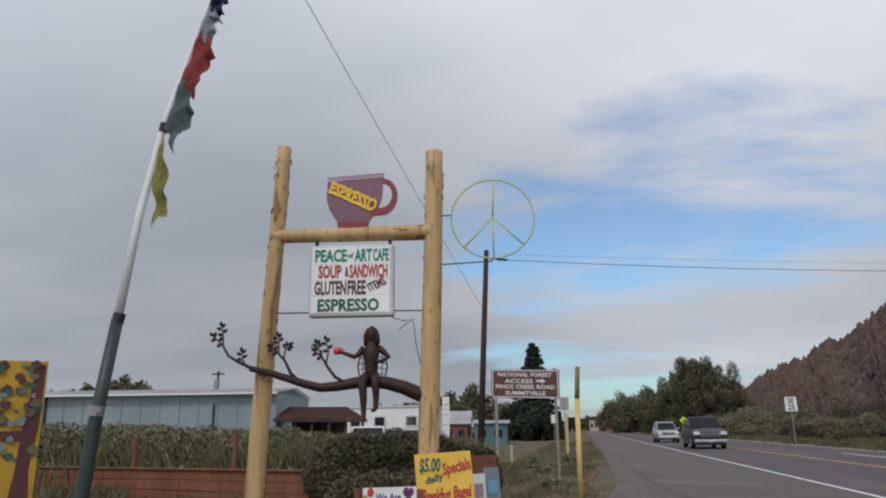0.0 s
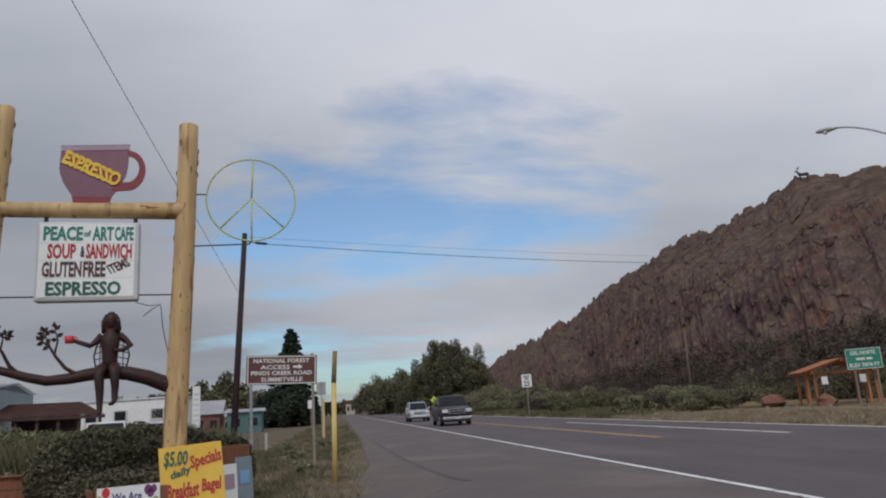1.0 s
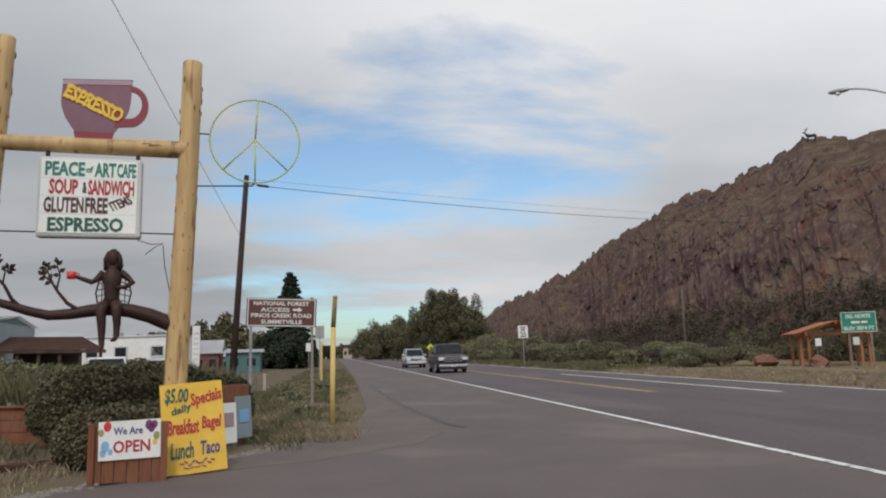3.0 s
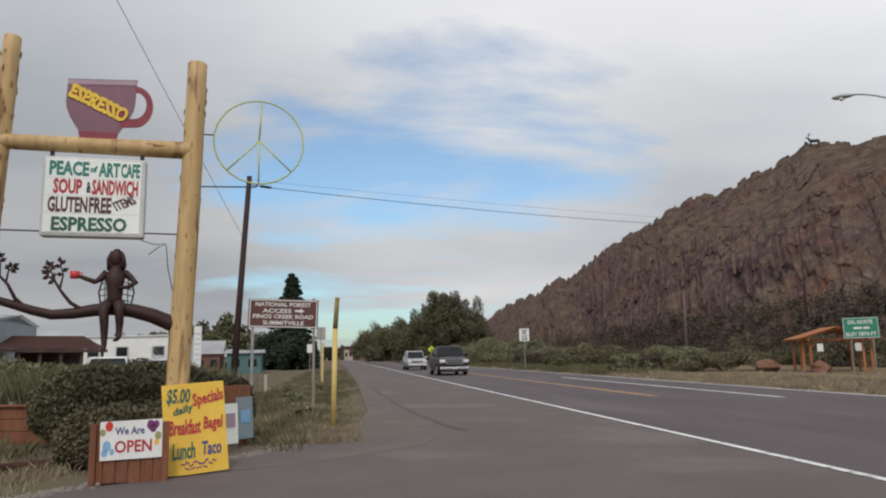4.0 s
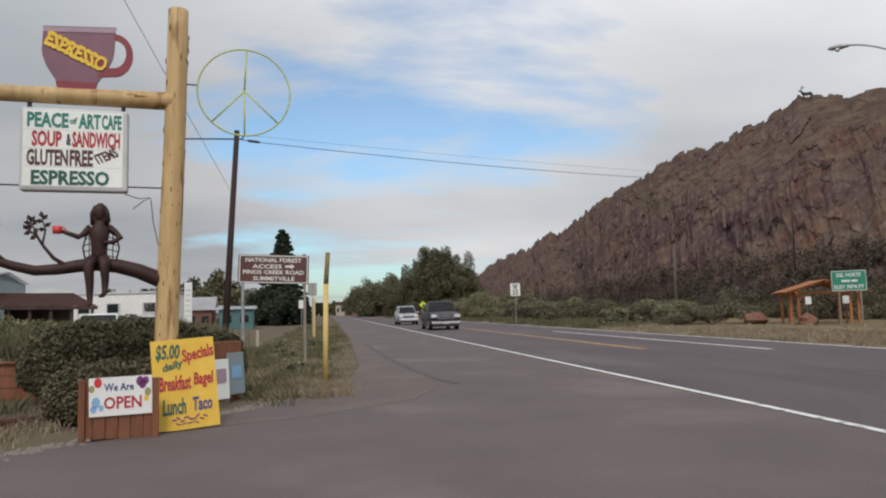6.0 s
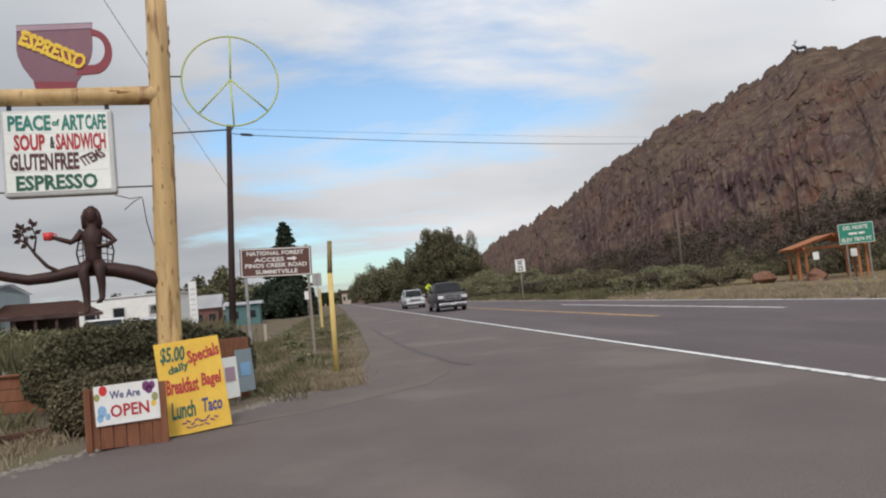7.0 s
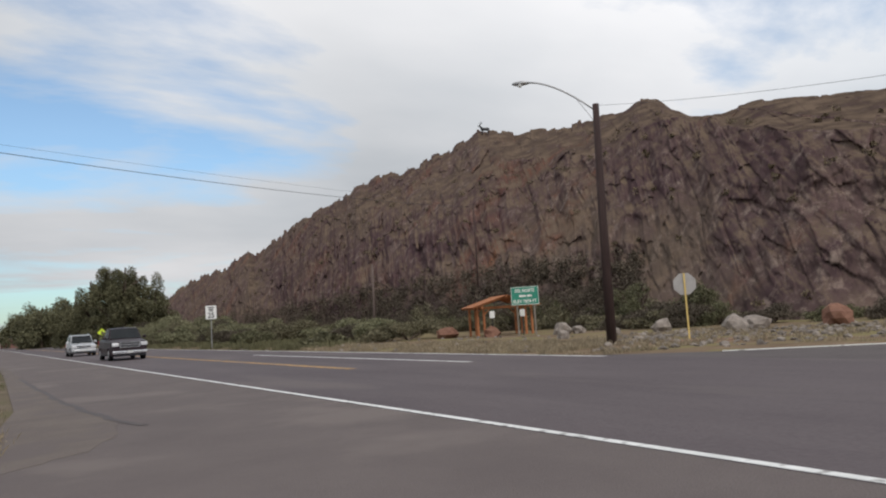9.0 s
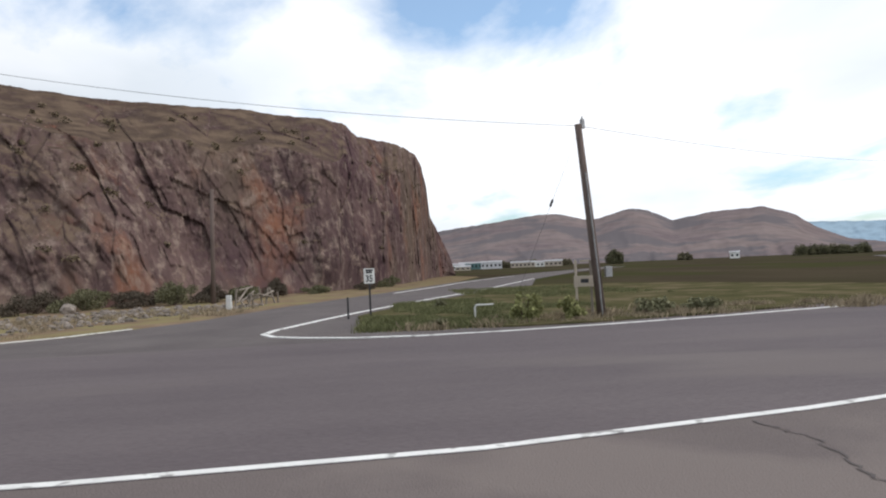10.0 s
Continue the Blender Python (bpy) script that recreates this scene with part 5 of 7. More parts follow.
# leaning flagpole with tattered flags
FP = [(-36.9, 0.0), (-36.5, 0.68), (-36.1, 1.46), (-35.3, 2.50), (-33.3, 4.72), (-30.9, 6.15), (-30.1, 6.6)]
FD = 8.05
fp = [Vector((FD * math.sin(radians(a)), -0.5 + FD * math.cos(radians(a)), z)) for a, z in FP]
base = fp[0].copy()
pole = thing("flagpole", base, 0, "leaning flagpole, dark below and white above, with tattered flags", "flagpole")
loc = [p - base for p in fp]
bm = bmesh.new()
tube(bm, [loc[0] - Vector((0, 0, 0.1)), loc[1], loc[2], loc[3]], [0.075, 0.072, 0.066, 0.060], 12)
part("lower_pole", bm, material("dark_green_pole_paint", (0.018, 0.03, 0.026), (0.035, 0.05, 0.045), 3, 0.5), pole, "dark green painted lower tube", smooth=True)
bm = bmesh.new()
tube(bm, [loc[3] - Vector((0, 0, 0.02)), loc[3].lerp(loc[4], 0.5) + Vector((-0.03, 0, 0.02)), loc[4], loc[5], loc[6]], [0.045, 0.042, 0.036, 0.026, 0.02], 12)
part("upper_pole", bm, WHITE, pole, "white painted upper tube", smooth=True)
for t, r in ((0.0, 0.062), (0.97, 0.05)):
    q = loc[3].lerp(loc[4], t)
    bm = bmesh.new()
    tube(bm, [q - Vector((0, 0, 0.04)), q + Vector((0.02, 0, 0.06))], r, 10)
    part("clamp", bm, DARK_STEEL, pole)
q = loc[2] + Vector((0.0, -0.01, 0.12))
bm = bmesh.new()
tube(bm, [q - Vector((0, 0, 0.05)), q + Vector((0.01, 0, 0.05))], 0.078, 10)
box(bm, (q.x + 0.07, q.y - 0.05, q.z), (0.06, 0.03, 0.03), (0, 30, 0))
part("cleat", bm, STEEL, pole)


def flag(t0, t1, width, mat, name, label, seed, drop=0.0):
    """A limp cloth that hangs from a stretch of the pole."""
    def on(t):
        k = min(int(t), 5)
        return loc[k].lerp(loc[k + 1], t - k)
    b = bmesh.new()
    rows, cols, g = 14, 9, []
    for i in range(rows + 1):
        a = i / rows
        p = on(t0 + (t1 - t0) * a)
        w = width * (0.5 + 0.5 * math.sin(math.pi * (0.15 + 0.8 * a))) * (1 + 0.12 * math.sin(i * 1.7 + seed))
        line = []
        for j in range(cols + 1):
            u = j / cols
            fold = 0.05 * math.sin(u * 9 + i * 0.6 + seed) * (0.3 + u)
            line.append(b.verts.new((p.x + 0.04 + w * u, p.y - 0.03 + fold, p.z - (drop + 0.55 * w) * u - 0.03 * math.sin(i + u * 6))))
        g.append(line)
    for i in range(rows):
        for j in range(cols):
            b.faces.new((g[i][j], g[i][j + 1], g[i + 1][j + 1], g[i + 1][j]))
    bmesh.ops.solidify(b, geom=b.faces[:], thickness=0.004)
    return part(name, b, mat, pole, label, smooth=True)


FLAG_Y = material("faded_yellow_green_cloth", (0.34, 0.33, 0.11), (0.46, 0.43, 0.17), 5, 0.8)
FLAG_R = material("faded_red_cloth", (0.36, 0.07, 0.07), (0.52, 0.13, 0.12), 5, 0.8)
FLAG_W = material("dirty_white_cloth", (0.42, 0.43, 0.52), (0.60, 0.60, 0.66), 5, 0.8)
FLAG_B = material("dark_blue_cloth", (0.04, 0.05, 0.12), (0.08, 0.09, 0.20), 5, 0.8)
flag(3.93, 3.70, 0.13, FLAG_Y, "flag", "faded yellow-green tattered flag", 1, 0.55)
flag(4.45, 3.98, 0.18, FLAG_G, "flag", "grey-green tattered flag", 2, 0.25)
flag(4.86, 4.35, 0.22, FLAG_R, "flag", "faded red tattered flag", 3, 0.1)
flag(5.3, 4.80, 0.17, FLAG_W, "flag", "dirty white tattered flag", 4, 0.1)
flag(5.9, 5.2, 0.16, FLAG_B, "flag", "dark blue tattered flag", 5, 0.1)

# ---------------- signs and poles by the shoulder ----------------
brown = thing("forest_sign", (-1.375, 18.25, 0), 2, "brown forest access road sign with white lettering on two posts", "road sign")
bm = bmesh.new()
box(bm, (0, 0, 2.47), (1.74, 0.02, 0.72), (0, 2.0, 0), bevel=0.004)
face = part("panel", bm, SIGN_BROWN, brown)
for dz in (0.335, -0.335):
    part("border", box(bmesh.new(), (0, -0.012, 2.47 + dz), (1.68, 0.004, 0.022), (0, 2.0, 0)), LETTER_W, face)
for dx in (-0.83, 0.83):
    part("border", box(bmesh.new(), (dx, -0.0122, 2.47 - 0.035 * dx), (0.022, 0.004, 0.66), (0, 2.0, 0)), LETTER_W, face)
for text, x, z, w, h in (("NATIONAL FOREST", 0.0, 2.70, 1.38, 0.105), ("ACCESS", -0.16, 2.545, 0.72, 0.105), ("PINOS CREEK ROAD", 0.0, 2.395, 1.50, 0.105), ("SUMMITVILLE", 0.0, 2.235, 1.02, 0.105)):
    writing("lettering", text, (x, -0.0135, z), w, h, LETTER_W, face, turn=2.0)
bm = bmesh.new()
plate(bm, [(0.28, 2.510), (0.42, 2.505), (0.42, 2.465), (0.52, 2.528), (0.42, 2.595), (0.42, 2.555), (0.28, 2.560)], 0.004)
part("arrow", bm, LETTER_W, face).location.y = -0.0135
for x in (-0.76, 0.76):
    bm = bmesh.new()
    box(bm, (x, 0.045, 1.40), (0.07, 0.06, 2.9), bevel=0.006)
    part("post", bm, STEEL if x < 0 else GREY_WOOD, brown)

ypole = thing("marker_pole", (-0.105, 13.1, 0), 0, "tall faded yellow marker pole at the shoulder's edge", "pole")
part("lower_length", tube(bmesh.new(), [(0, 0, -0.1), (0.035, 0, 1.88)], [0.048, 0.046], 10), POLE_YELLOW, ypole, "faded yellow painted steel", smooth=True)
part("upper_length", tube(bmesh.new(), [(0.035, 0, 1.87), (0.075, 0, 2.45)], [0.047, 0.043], 10), material("weathered_olive_paint", (0.22, 0.17, 0.07), (0.33, 0.25, 0.11), 6, 0.7), ypole, "weathered darker top", smooth=True)


def post_sign(at, rz, height, label, face_mat, w, h, post_mat, name="road_sign", shape="rect", tilt=0.0, back=False):
    t = thing(name, at, rz, label, "road sign")
    part("post", box(bmesh.new(), (0, 0.03, height / 2 - 0.05), (0.055, 0.045, height + 0.1), (0, tilt, 0), bevel=0.005), post_mat, t)
    b = bmesh.new()
    if shape == "rect":
        c = 0.06 * w
        out = [(-w / 2 + c, 0), (w / 2 - c, 0), (w / 2, c), (w / 2, h - c), (w / 2 - c, h), (-w / 2 + c, h), (-w / 2, h - c), (-w / 2, c)]
    else:
        n = 8 if shape == "octagon" else 4
        off = math.pi / 8 if shape == "octagon" else 0
        r = w / 2 / (math.cos(math.pi / 8) if n == 8 else 1)
        out = [(r * math.cos(off + 2 * math.pi * k / n), h / 2 + r * math.sin(off + 2 * math.pi * k / n)) for k in range(n)]
    plate(b, out, 0.006)
    pl = part("panel", b, face_mat, t)
    pl.location = (height * math.tan(radians(tilt)), -0.003 if not back else 0.056, height - h)
    return t, pl


t, pl = post_sign((15.2, 57.0, 0), -12, 3.36, "white speed limit sign on a steel post", WHITE, 0.80, 1.02, STEEL, "speed_limit_sign")
bm = bmesh.new()
for z, w in ((0.88, 0.46), (0.74, 0.36), (0.62, 0.30)):
    box(bm, (0, -0.005, z), (w, 0.004, 0.075))
part("illegible_lines", bm, INK, pl)
writing("lettering", "25", (0.0, -0.004, 0.29), 0.48, 0.42, INK, pl)
t, pl = post_sign((15.6, 118.0, 0), -6, 2.9, "fluorescent yellow-green crossing sign", SIGN_FLUO, 1.25, 1.25, STEEL, "crossing_sign", "diamond")
bm = bmesh.new()
box(bm, (0, -0.006, 0.60), (0.13, 0.004, 0.42), (0, 8, 0))
box(bm, (0.02, -0.006, 0.86), (0.12, 0.004, 0.12), (0, 45, 0))
part("symbol", bm, INK, pl)
bm = bmesh.new()
box(bm, (0, 0, -0.28), (0.62, 0.006, 0.36))
part("arrow_plate", bm, SIGN_FLUO, pl)
t, pl = post_sign((21.08, 17.46, 0), -50, 2.38, "plain back of a stop sign on a yellow post", SIGN_BACK, 0.76, 0.76, POLE_YELLOW, "stop_sign", "octagon", back=True)
t, pl = post_sign((21.19, 1.07, 0), -88, 1.50, "small white speed limit sign on a dark post", WHITE, 0.31, 0.44, DARK_STEEL, "speed_limit_sign")
bm = bmesh.new()
for z, w in ((0.385, 0.21), (0.325, 0.18)):
    box(bm, (0, -0.005, z), (w, 0.004, 0.05))
part("illegible_lines", bm, INK, pl)
writing("lettering", "35", (0.0, -0.004, 0.15), 0.20, 0.20, INK, pl)
stub = thing("marker_stub", (21.9, 1.75, 0), 0, "short dark steel stub post in the grass", "post")
part("post", tube(bmesh.new(), [(0, 0, -0.1), (0.02, 0, 0.66)], 0.03, 8), DARK_STEEL, stub)

t, pl = post_sign((-0.88, 41.0, 0), 4, 3.05, "plain pale back of a small road sign", SIGN_BACK, 0.52, 0.72, STEEL, back=True)
y2 = thing("marker_pole", (-0.75, 38.5, 0), 0, "shorter faded yellow marker pole down the shoulder", "pole")
part("pole", tube(bmesh.new(), [(0, 0, -0.1), (0.02, 0, 2.1)], 0.06, 8), POLE_YELLOW, y2)
t, pl = post_sign((-2.35, 66.0, 0), 2, 2.55, "small white sign far down the roadside", WHITE, 0.5, 0.75, STEEL)
y3 = thing("marker_post", (-2.55, 26.5, 0), 0, "short cream marker post in the roadside grass", "post")
part("post", box(bmesh.new(), (0, 0, 0.35), (0.10, 0.10, 0.85), bevel=0.01), TAN_WALL, y3)

# green town sign
green = thing("town_sign", (26.88, 33.38, 0), -39, "green town limit sign with white lettering on two posts", "road sign")
green.matrix_basis = green.matrix_basis @ Matrix.Diagonal((0.93, 1, 1, 1))
bm = bmesh.new()
box(bm, (0, 0, 2.32), (1.72, 0.02, 1.06), bevel=0.006)
face = part("panel", bm, SIGN_GREEN, green)
for dz in (0.505, -0.505):
    part("border", box(bmesh.new(), (0, -0.012, 2.32 + dz), (1.655, 0.004, 0.025)), LETTER_W, face)
for dx in (-0.84, 0.84):
    part("border", box(bmesh.new(), (dx, -0.012, 2.32), (0.025, 0.004, 1.03)), LETTER_W, face)
writing("lettering", "DEL NORTE", (0, -0.0135, 2.62), 1.20, 0.20, LETTER_W, face)
bm = bmesh.new()
box(bm, (-0.15, -0.0135, 2.31), (0.42, 0.004, 0.11))
box(bm, (0.28, -0.0135, 2.31), (0.30, 0.004, 0.11))
part("illegible_lines", bm, LETTER_W, face)
writing("lettering", "ELEV 7874 FT", (0, -0.0135, 2.0), 1.46, 0.20, LETTER_W, face)
for x in (-0.52, 0.55):
    bm = bmesh.new()
    box(bm, (x, 0.04, 1.2), (0.09, 0.07, 2.5), bevel=0.008)
    part("post", bm, GREY_WOOD, green)

# ---------------- wooden shelter ----------------
shelter = thing("wooden_shelter", (28.2, 37.6, 0), -22, "open orange cedar shelter with a gabled roof frame", "shelter")
for x in (-1.75, -1.35, 1.35, 1.75):
    for y in (-1.1, 1.1):
        bm = bmesh.new()
        box(bm, (x, y, 0.92), (0.13, 0.13, 1.9), bevel=0.012)
        part("post", bm, ORANGE_WOOD, shelter)
for x in (-1.55, 1.55):
    bm = bmesh.new()
    box(bm, (x, 0, 1.80), (0.14, 3.4, 0.16), bevel=0.01)
    part("beam", bm, ORANGE_WOOD, shelter)
bm = bmesh.new()
box(bm, (0, 0, 2.42), (0.10, 3.6, 0.18), bevel=0.01)
part("ridge_beam", bm, ORANGE_WOOD, shelter)
for y in (-1.6, -0.8, 0.0, 0.8, 1.6):
    for s in (-1, 1):
        bm = bmesh.new()
        box(bm, (s * 1.05, y, 2.10), (2.25, 0.08, 0.12), (0, s * 17, 0), bevel=0.008)
        part("rafter", bm, ORANGE_WOOD, shelter)
for y in (-1.1, 1.1):
    bm = bmesh.new()
    box(bm, (0, y, 1.78), (3.3, 0.10, 0.14), bevel=0.01)
    part("tie_beam", bm, ORANGE_WOOD, shelter)
    for s in (-1, 1):
        bm = bmesh.new()
        box(bm, (s * 1.15, y, 1.52), (0.08, 0.08, 0.70), (0, s * -45, 0), bevel=0.008)
        part("brace", bm, ORANGE_WOOD, shelter)
for s in (-1, 1):
    for j in range(6):
        bm = bmesh.new()
        x = 0.2 + 0.36 * j
        box(bm, (s * x, 0, 2.50 - 0.306 * x), (0.34, 3.7, 0.022), (0, s * 17, 0))
        part("roof_board", bm, ORANGE_WOOD, shelter)
for x, y, w in ((26.3, 35.9, 0.30), (27.6, 34.6, 0.30)):
    t, pl = post_sign((x, y, 0), -38, 1.55, "small white notice on a dark post by the shelter", WHITE, w, 0.42, DARK_STEEL, "notice_sign")

# ---------------- street lamp and utility poles ----------------
lamp = thing("street_lamp", (19.15, 19.3, 0), 0, "dark wooden lamp pole with a long bracket arm and lamp head", "street lamp")
part("pole", tube(bmesh.new(), [(0, 0, -0.2), (0.05, 0, 4.4), (0.16, -0.02, 8.85)], [0.185, 0.155, 0.118], 12), POLE_WOOD, lamp, smooth=True)
AV = Vector((-0.76, 0.65, 0)).normalized()
a0 = Vector((0.16, 0, 8.60))
arm = [a0 + AV * (2.35 * t) + Vector((0, 0, 1.32 * (1 - (1 - t) ** 1.6))) for t in [k / 10 for k in range(11)]]
part("arm", tube(bmesh.new(), arm, 0.030, 8), STEEL, lamp, smooth=True)
head = arm[-1]
bm = bmesh.new()
tube(bm, [head - AV * 0.02, head + AV * 0.10, head + AV * 0.30, head + AV * 0.55, head + AV * 0.66], [0.04, 0.085, 0.12, 0.10, 0.03], 12)
bmesh.ops.scale(bm, vec=(1, 1, 0.75), space=Matrix.Translation(-head), verts=bm.verts)
lh = part("lamp_head", bm, STEEL, lamp, "grey cast lamp head", smooth=True)
bm = bmesh.new()
q = head + AV * 0.36 - Vector((0, 0, 0.05))
tube(bm, [q, q - Vector((0, 0, 0.06)), q - Vector((0, 0, 0.10))], [0.10, 0.08, 0.03], 10)
part("lens", bm, WHITE, lh, "milky glass lens", smooth=True)
part("stay_wire", tube(bmesh.new(), [a0 - Vector((0, 0, 0.5)), arm[3]], 0.010, 5), STEEL, lamp)


def utility_pole(at, height, r0, r1, lean, label, mat=POLE_WOOD, name="utility_pole"):
    t = thing(name, at, 0, label, "utility pole")
    part("pole", tube(bmesh.new(), [(0, 0, -0.2), (lean[0] / 2, lean[1] / 2, height / 2), (lean[0], lean[1], height)], [r0, (r0 + r1) / 2, r1], 10), mat, t, smooth=True)
    return t


UP = utility_pole((-4.63, 33.3, 0), 9.82, 0.165, 0.12, (0.56, 0.0), "dark brown wooden utility pole beside the road", name="utility_pole")
bm = bmesh.new()
tube(bm, [(1.02, 0, 9.36), (1.10, 0, 9.35), (1.50, 0, 9.30), (1.60, 0, 9.28)], [0.03, 0.065, 0.065, 0.03], 8)
tube(bm, [(0.52, -0.08, 9.42), (1.02, 0, 9.36)], 0.02, 6)
part("splice_can", bm, DARK_STEEL, UP)
utility_pole((41.06, 10.07, 0), 6.4, 0.13, 0.10, (0.1, -0.1), "bare brown wooden pole before the cliff", BROWN_POLE)
utility_pole((30.2, 58.9, 0), 6.6, 0.12, 0.09, (0.1, 0), "thin weathered pole among the brush below the hill", BROWN_POLE)
utility_pole(polar(35.5, 69), 12.0, 0.09, 0.06, (0, 0), "tall weathered cable pole below the hill", POLE_WOOD)
P4 = utility_pole((17.48, -4.68, 0), 4.80, 0.115, 0.085, (-0.17, 0.44), "leaning wooden power pole with a small transformer", BROWN_POLE)
bm = bmesh.new()
tube(bm, [(-0.14, 0.32, 4.70), (-0.14, 0.32, 4.92)], [0.07, 0.06], 10)
tube(bm, [(-0.14, 0.32, 4.92), (-0.14, 0.32, 5.0)], [0.025, 0.02], 8)
tube(bm, [(-0.15, 0.44, 4.78), (-0.14, 0.32, 4.80)], 0.02, 6)
part("insulator", bm, STEEL, P4)
bm = bmesh.new()
box(bm, (-0.12, -0.16, 1.15), (0.14, 0.16, 0.26), bevel=0.01)
part("meter_box", bm, STEEL, P4, "grey meter box")
part("conduit", tube(bmesh.new(), [(-0.10, 0.02, -0.1), (-0.16, 0.10, 1.1), (-0.26, 0.33, 3.6)], 0.022, 6), STEEL, P4)
guy = thing("guy_wire", (17.95, -2.35, 0), 0, "thin steel guy wire with an insulator beside the power pole", "cable")
part("wire", tube(bmesh.new(), [(0, 0, -0.05), (-0.64, -1.90, 4.62)], 0.0035, 5), DARK_STEEL, guy)
part("insulator", tube(bmesh.new(), [(-0.39, -1.16, 2.80), (-0.395, -1.175, 2.85), (-0.41, -1.22, 2.96), (-0.415, -1.235, 3.0)], [0.012, 0.032, 0.032, 0.012], 8), DARK_STEEL, guy)
far_pole = utility_pole(polar(-27.95, 62), 6.3, 0.12, 0.09, (0, 0), "distant pole with a crossarm behind the metal building")
part("crossarm", box(bmesh.new(), (0, 0, 6.05), (1.05, 0.10, 0.12)), POLE_WOOD, far_pole)
part("transformer", tube(bmesh.new(), [(0, -0.2, 4.9), (0, -0.2, 5.6)], 0.22, 10), STEEL, far_pole)


def wire(a, b, sag, r, label):
    a, b = Vector(a), Vector(b)
    pts = []
    for k in range(25):
        t = k / 24
        pts.append(a.lerp(b, t) - Vector((0, 0, 4 * sag * t * (1 - t))))
    return tagged(part("power_cable", tube(bmesh.new(), pts, r, 5), DARK_STEEL), label, "cable", "overhead cables")


wire((-3.05, 33.3, 9.28), polar(35.5, 69, 11.7), 0.45, 0.016, "dark overhead cable strung from the utility pole across the highway")
wire((-4.1, 33.3, 9.66), polar(35.5, 69, 11.95), 0.25, 0.006, "thin overhead cable strung from the utility pole")
wire((19.31, 19.28, 8.80), (17.31, -4.25, 4.76), 0.55, 0.006, "thin overhead cable from the lamp pole")
wire((17.31, -4.25, 4.76), (40, -32, 6.6), 0.35, 0.006, "thin overhead cable running on across the plain")
wire((-4.3, 33.3, 6.9), (-5.64, 3.34, 11.7), 0.06, 0.008, "thin cable slanting up from the utility pole")

# box sign and bent pipe on the island
bs = thing("wooden_notice_stand", (18.2, -4.45, 0), -100, "pale wooden notice stand beside the power pole", "sign board")
for x in (-0.19, 0.19):
    part("post", box(bmesh.new(), (x, 0, 0.72), (0.06, 0.05, 1.5), bevel=0.006), TAN_WALL if x < 0 else GREY_WOOD, bs)
part("board", box(bmesh.new(), (0, -0.03, 0.92), (0.50, 0.03, 0.28), bevel=0.006), TAN_WALL, bs)
part("plate", box(bmesh.new(), (0.02, -0.05, 0.93), (0.20, 0.006, 0.10)), INK, bs)
part("top_frame", box(bmesh.new(), (0.1, 0.0, 1.44), (0.34, 0.04, 0.05)), TAN_WALL, bs)
pipe = thing("bent_pipe", (18.6, -1.9, 0), -95, "white bent pipe frame in the island grass", "pipe")
part("frame", tube(bmesh.new(), [(-0.24, 0, -0.05), (-0.24, 0, 0.36), (-0.20, 0, 0.42), (0.24, 0, 0.42)], 0.024, 8), FRAME_GREY, pipe)

# ---------------- rail fence and rocks below the cliff ----------------
rf = thing("rail_fence", (33.5, 7.4, 0), -14, "tumbledown grey wooden rail fence below the cliff", "fence")
random.seed(9)
for k in range(8):
    part("post", tube(bmesh.new(), [(0.72 * k, random.uniform(-0.2, 0.2), -0.05), (0.72 * k + random.uniform(-0.25, 0.25), random.uniform(-0.2, 0.2), random.uniform(0.45, 0.95))], 0.05, 6), GREY_WOOD, rf)
for k in range(9):
    x = random.uniform(0, 3.4)
    part("rail", tube(bmesh.new(), [(x, random.uniform(-0.25, 0.2), random.uniform(0.25, 0.8)), (x + random.uniform(1.2, 2.2), random.uniform(-0.2, 0.25), random.uniform(0.35, 0.95))], 0.045, 6), GREY_WOOD, rf)
mk = thing("marker_post", (31.8, 7.3, 0), 0, "short pale square marker post by the side road", "post")
part("post", box(bmesh.new(), (0, 0, 0.32), (0.22, 0.22, 0.66), bevel=0.02), FRAME_GREY, mk)


def boulder(at, r, mat, label, seed, flat=0.75, rz=0):
    b = bmesh.new()
    stone_mesh(b, (0, 0, r * flat * 0.55), r, seed, flat)
    ob = part("boulder", b, mat)
    ob.matrix_basis = pose(*at, 0, 0, rz)
    return tagged(ob, label, "boulder", "boulders along the verge")


boulder((30.4, 17.2, 0), 0.72, RED_STONE, "large red boulder below the cliff", 1, 0.8)
boulder((27.6, 20.2, 0), 0.62, STONE, "pale grey boulder on the verge", 2, 0.7, 40)
boulder((29.4, 20.4, 0), 0.75, STONE, "broad pale grey boulder on the verge", 3, 0.5, 80)
boulder((28.0, 24.5, 0), 0.55, STONE, "tilted pale boulder among the brush", 4, 0.8, 10)
boulder((27.6, 31.2, 0), 0.60, STONE, "pale boulder beside the town sign", 5, 0.75, 60)
boulder((28.3, 30.6, 0), 0.42, STONE, "white streaked boulder beside the town sign", 6, 0.7, 20)
boulder((26.2, 36.0, 0), 0.55, RED_STONE, "reddish boulder before the shelter", 7, 0.7, 20)
boulder((25.4, 39.6, 0), 0.85, RED_STONE, "heap of reddish rock beside the shelter", 8, 0.55, 70)
boulder((36.4, 15.9, 0), 0.45, STONE, "pale boulder at the cliff's foot", 9, 0.7, 0)
boulder((24.8, 24.6, 0), 0.36, STONE, "small pale boulder behind the lamp pole", 10, 0.8, 30)
boulder((23.2, 26.3, 0), 0.34, STONE, "small white boulder on the verge", 11, 0.8, 30)


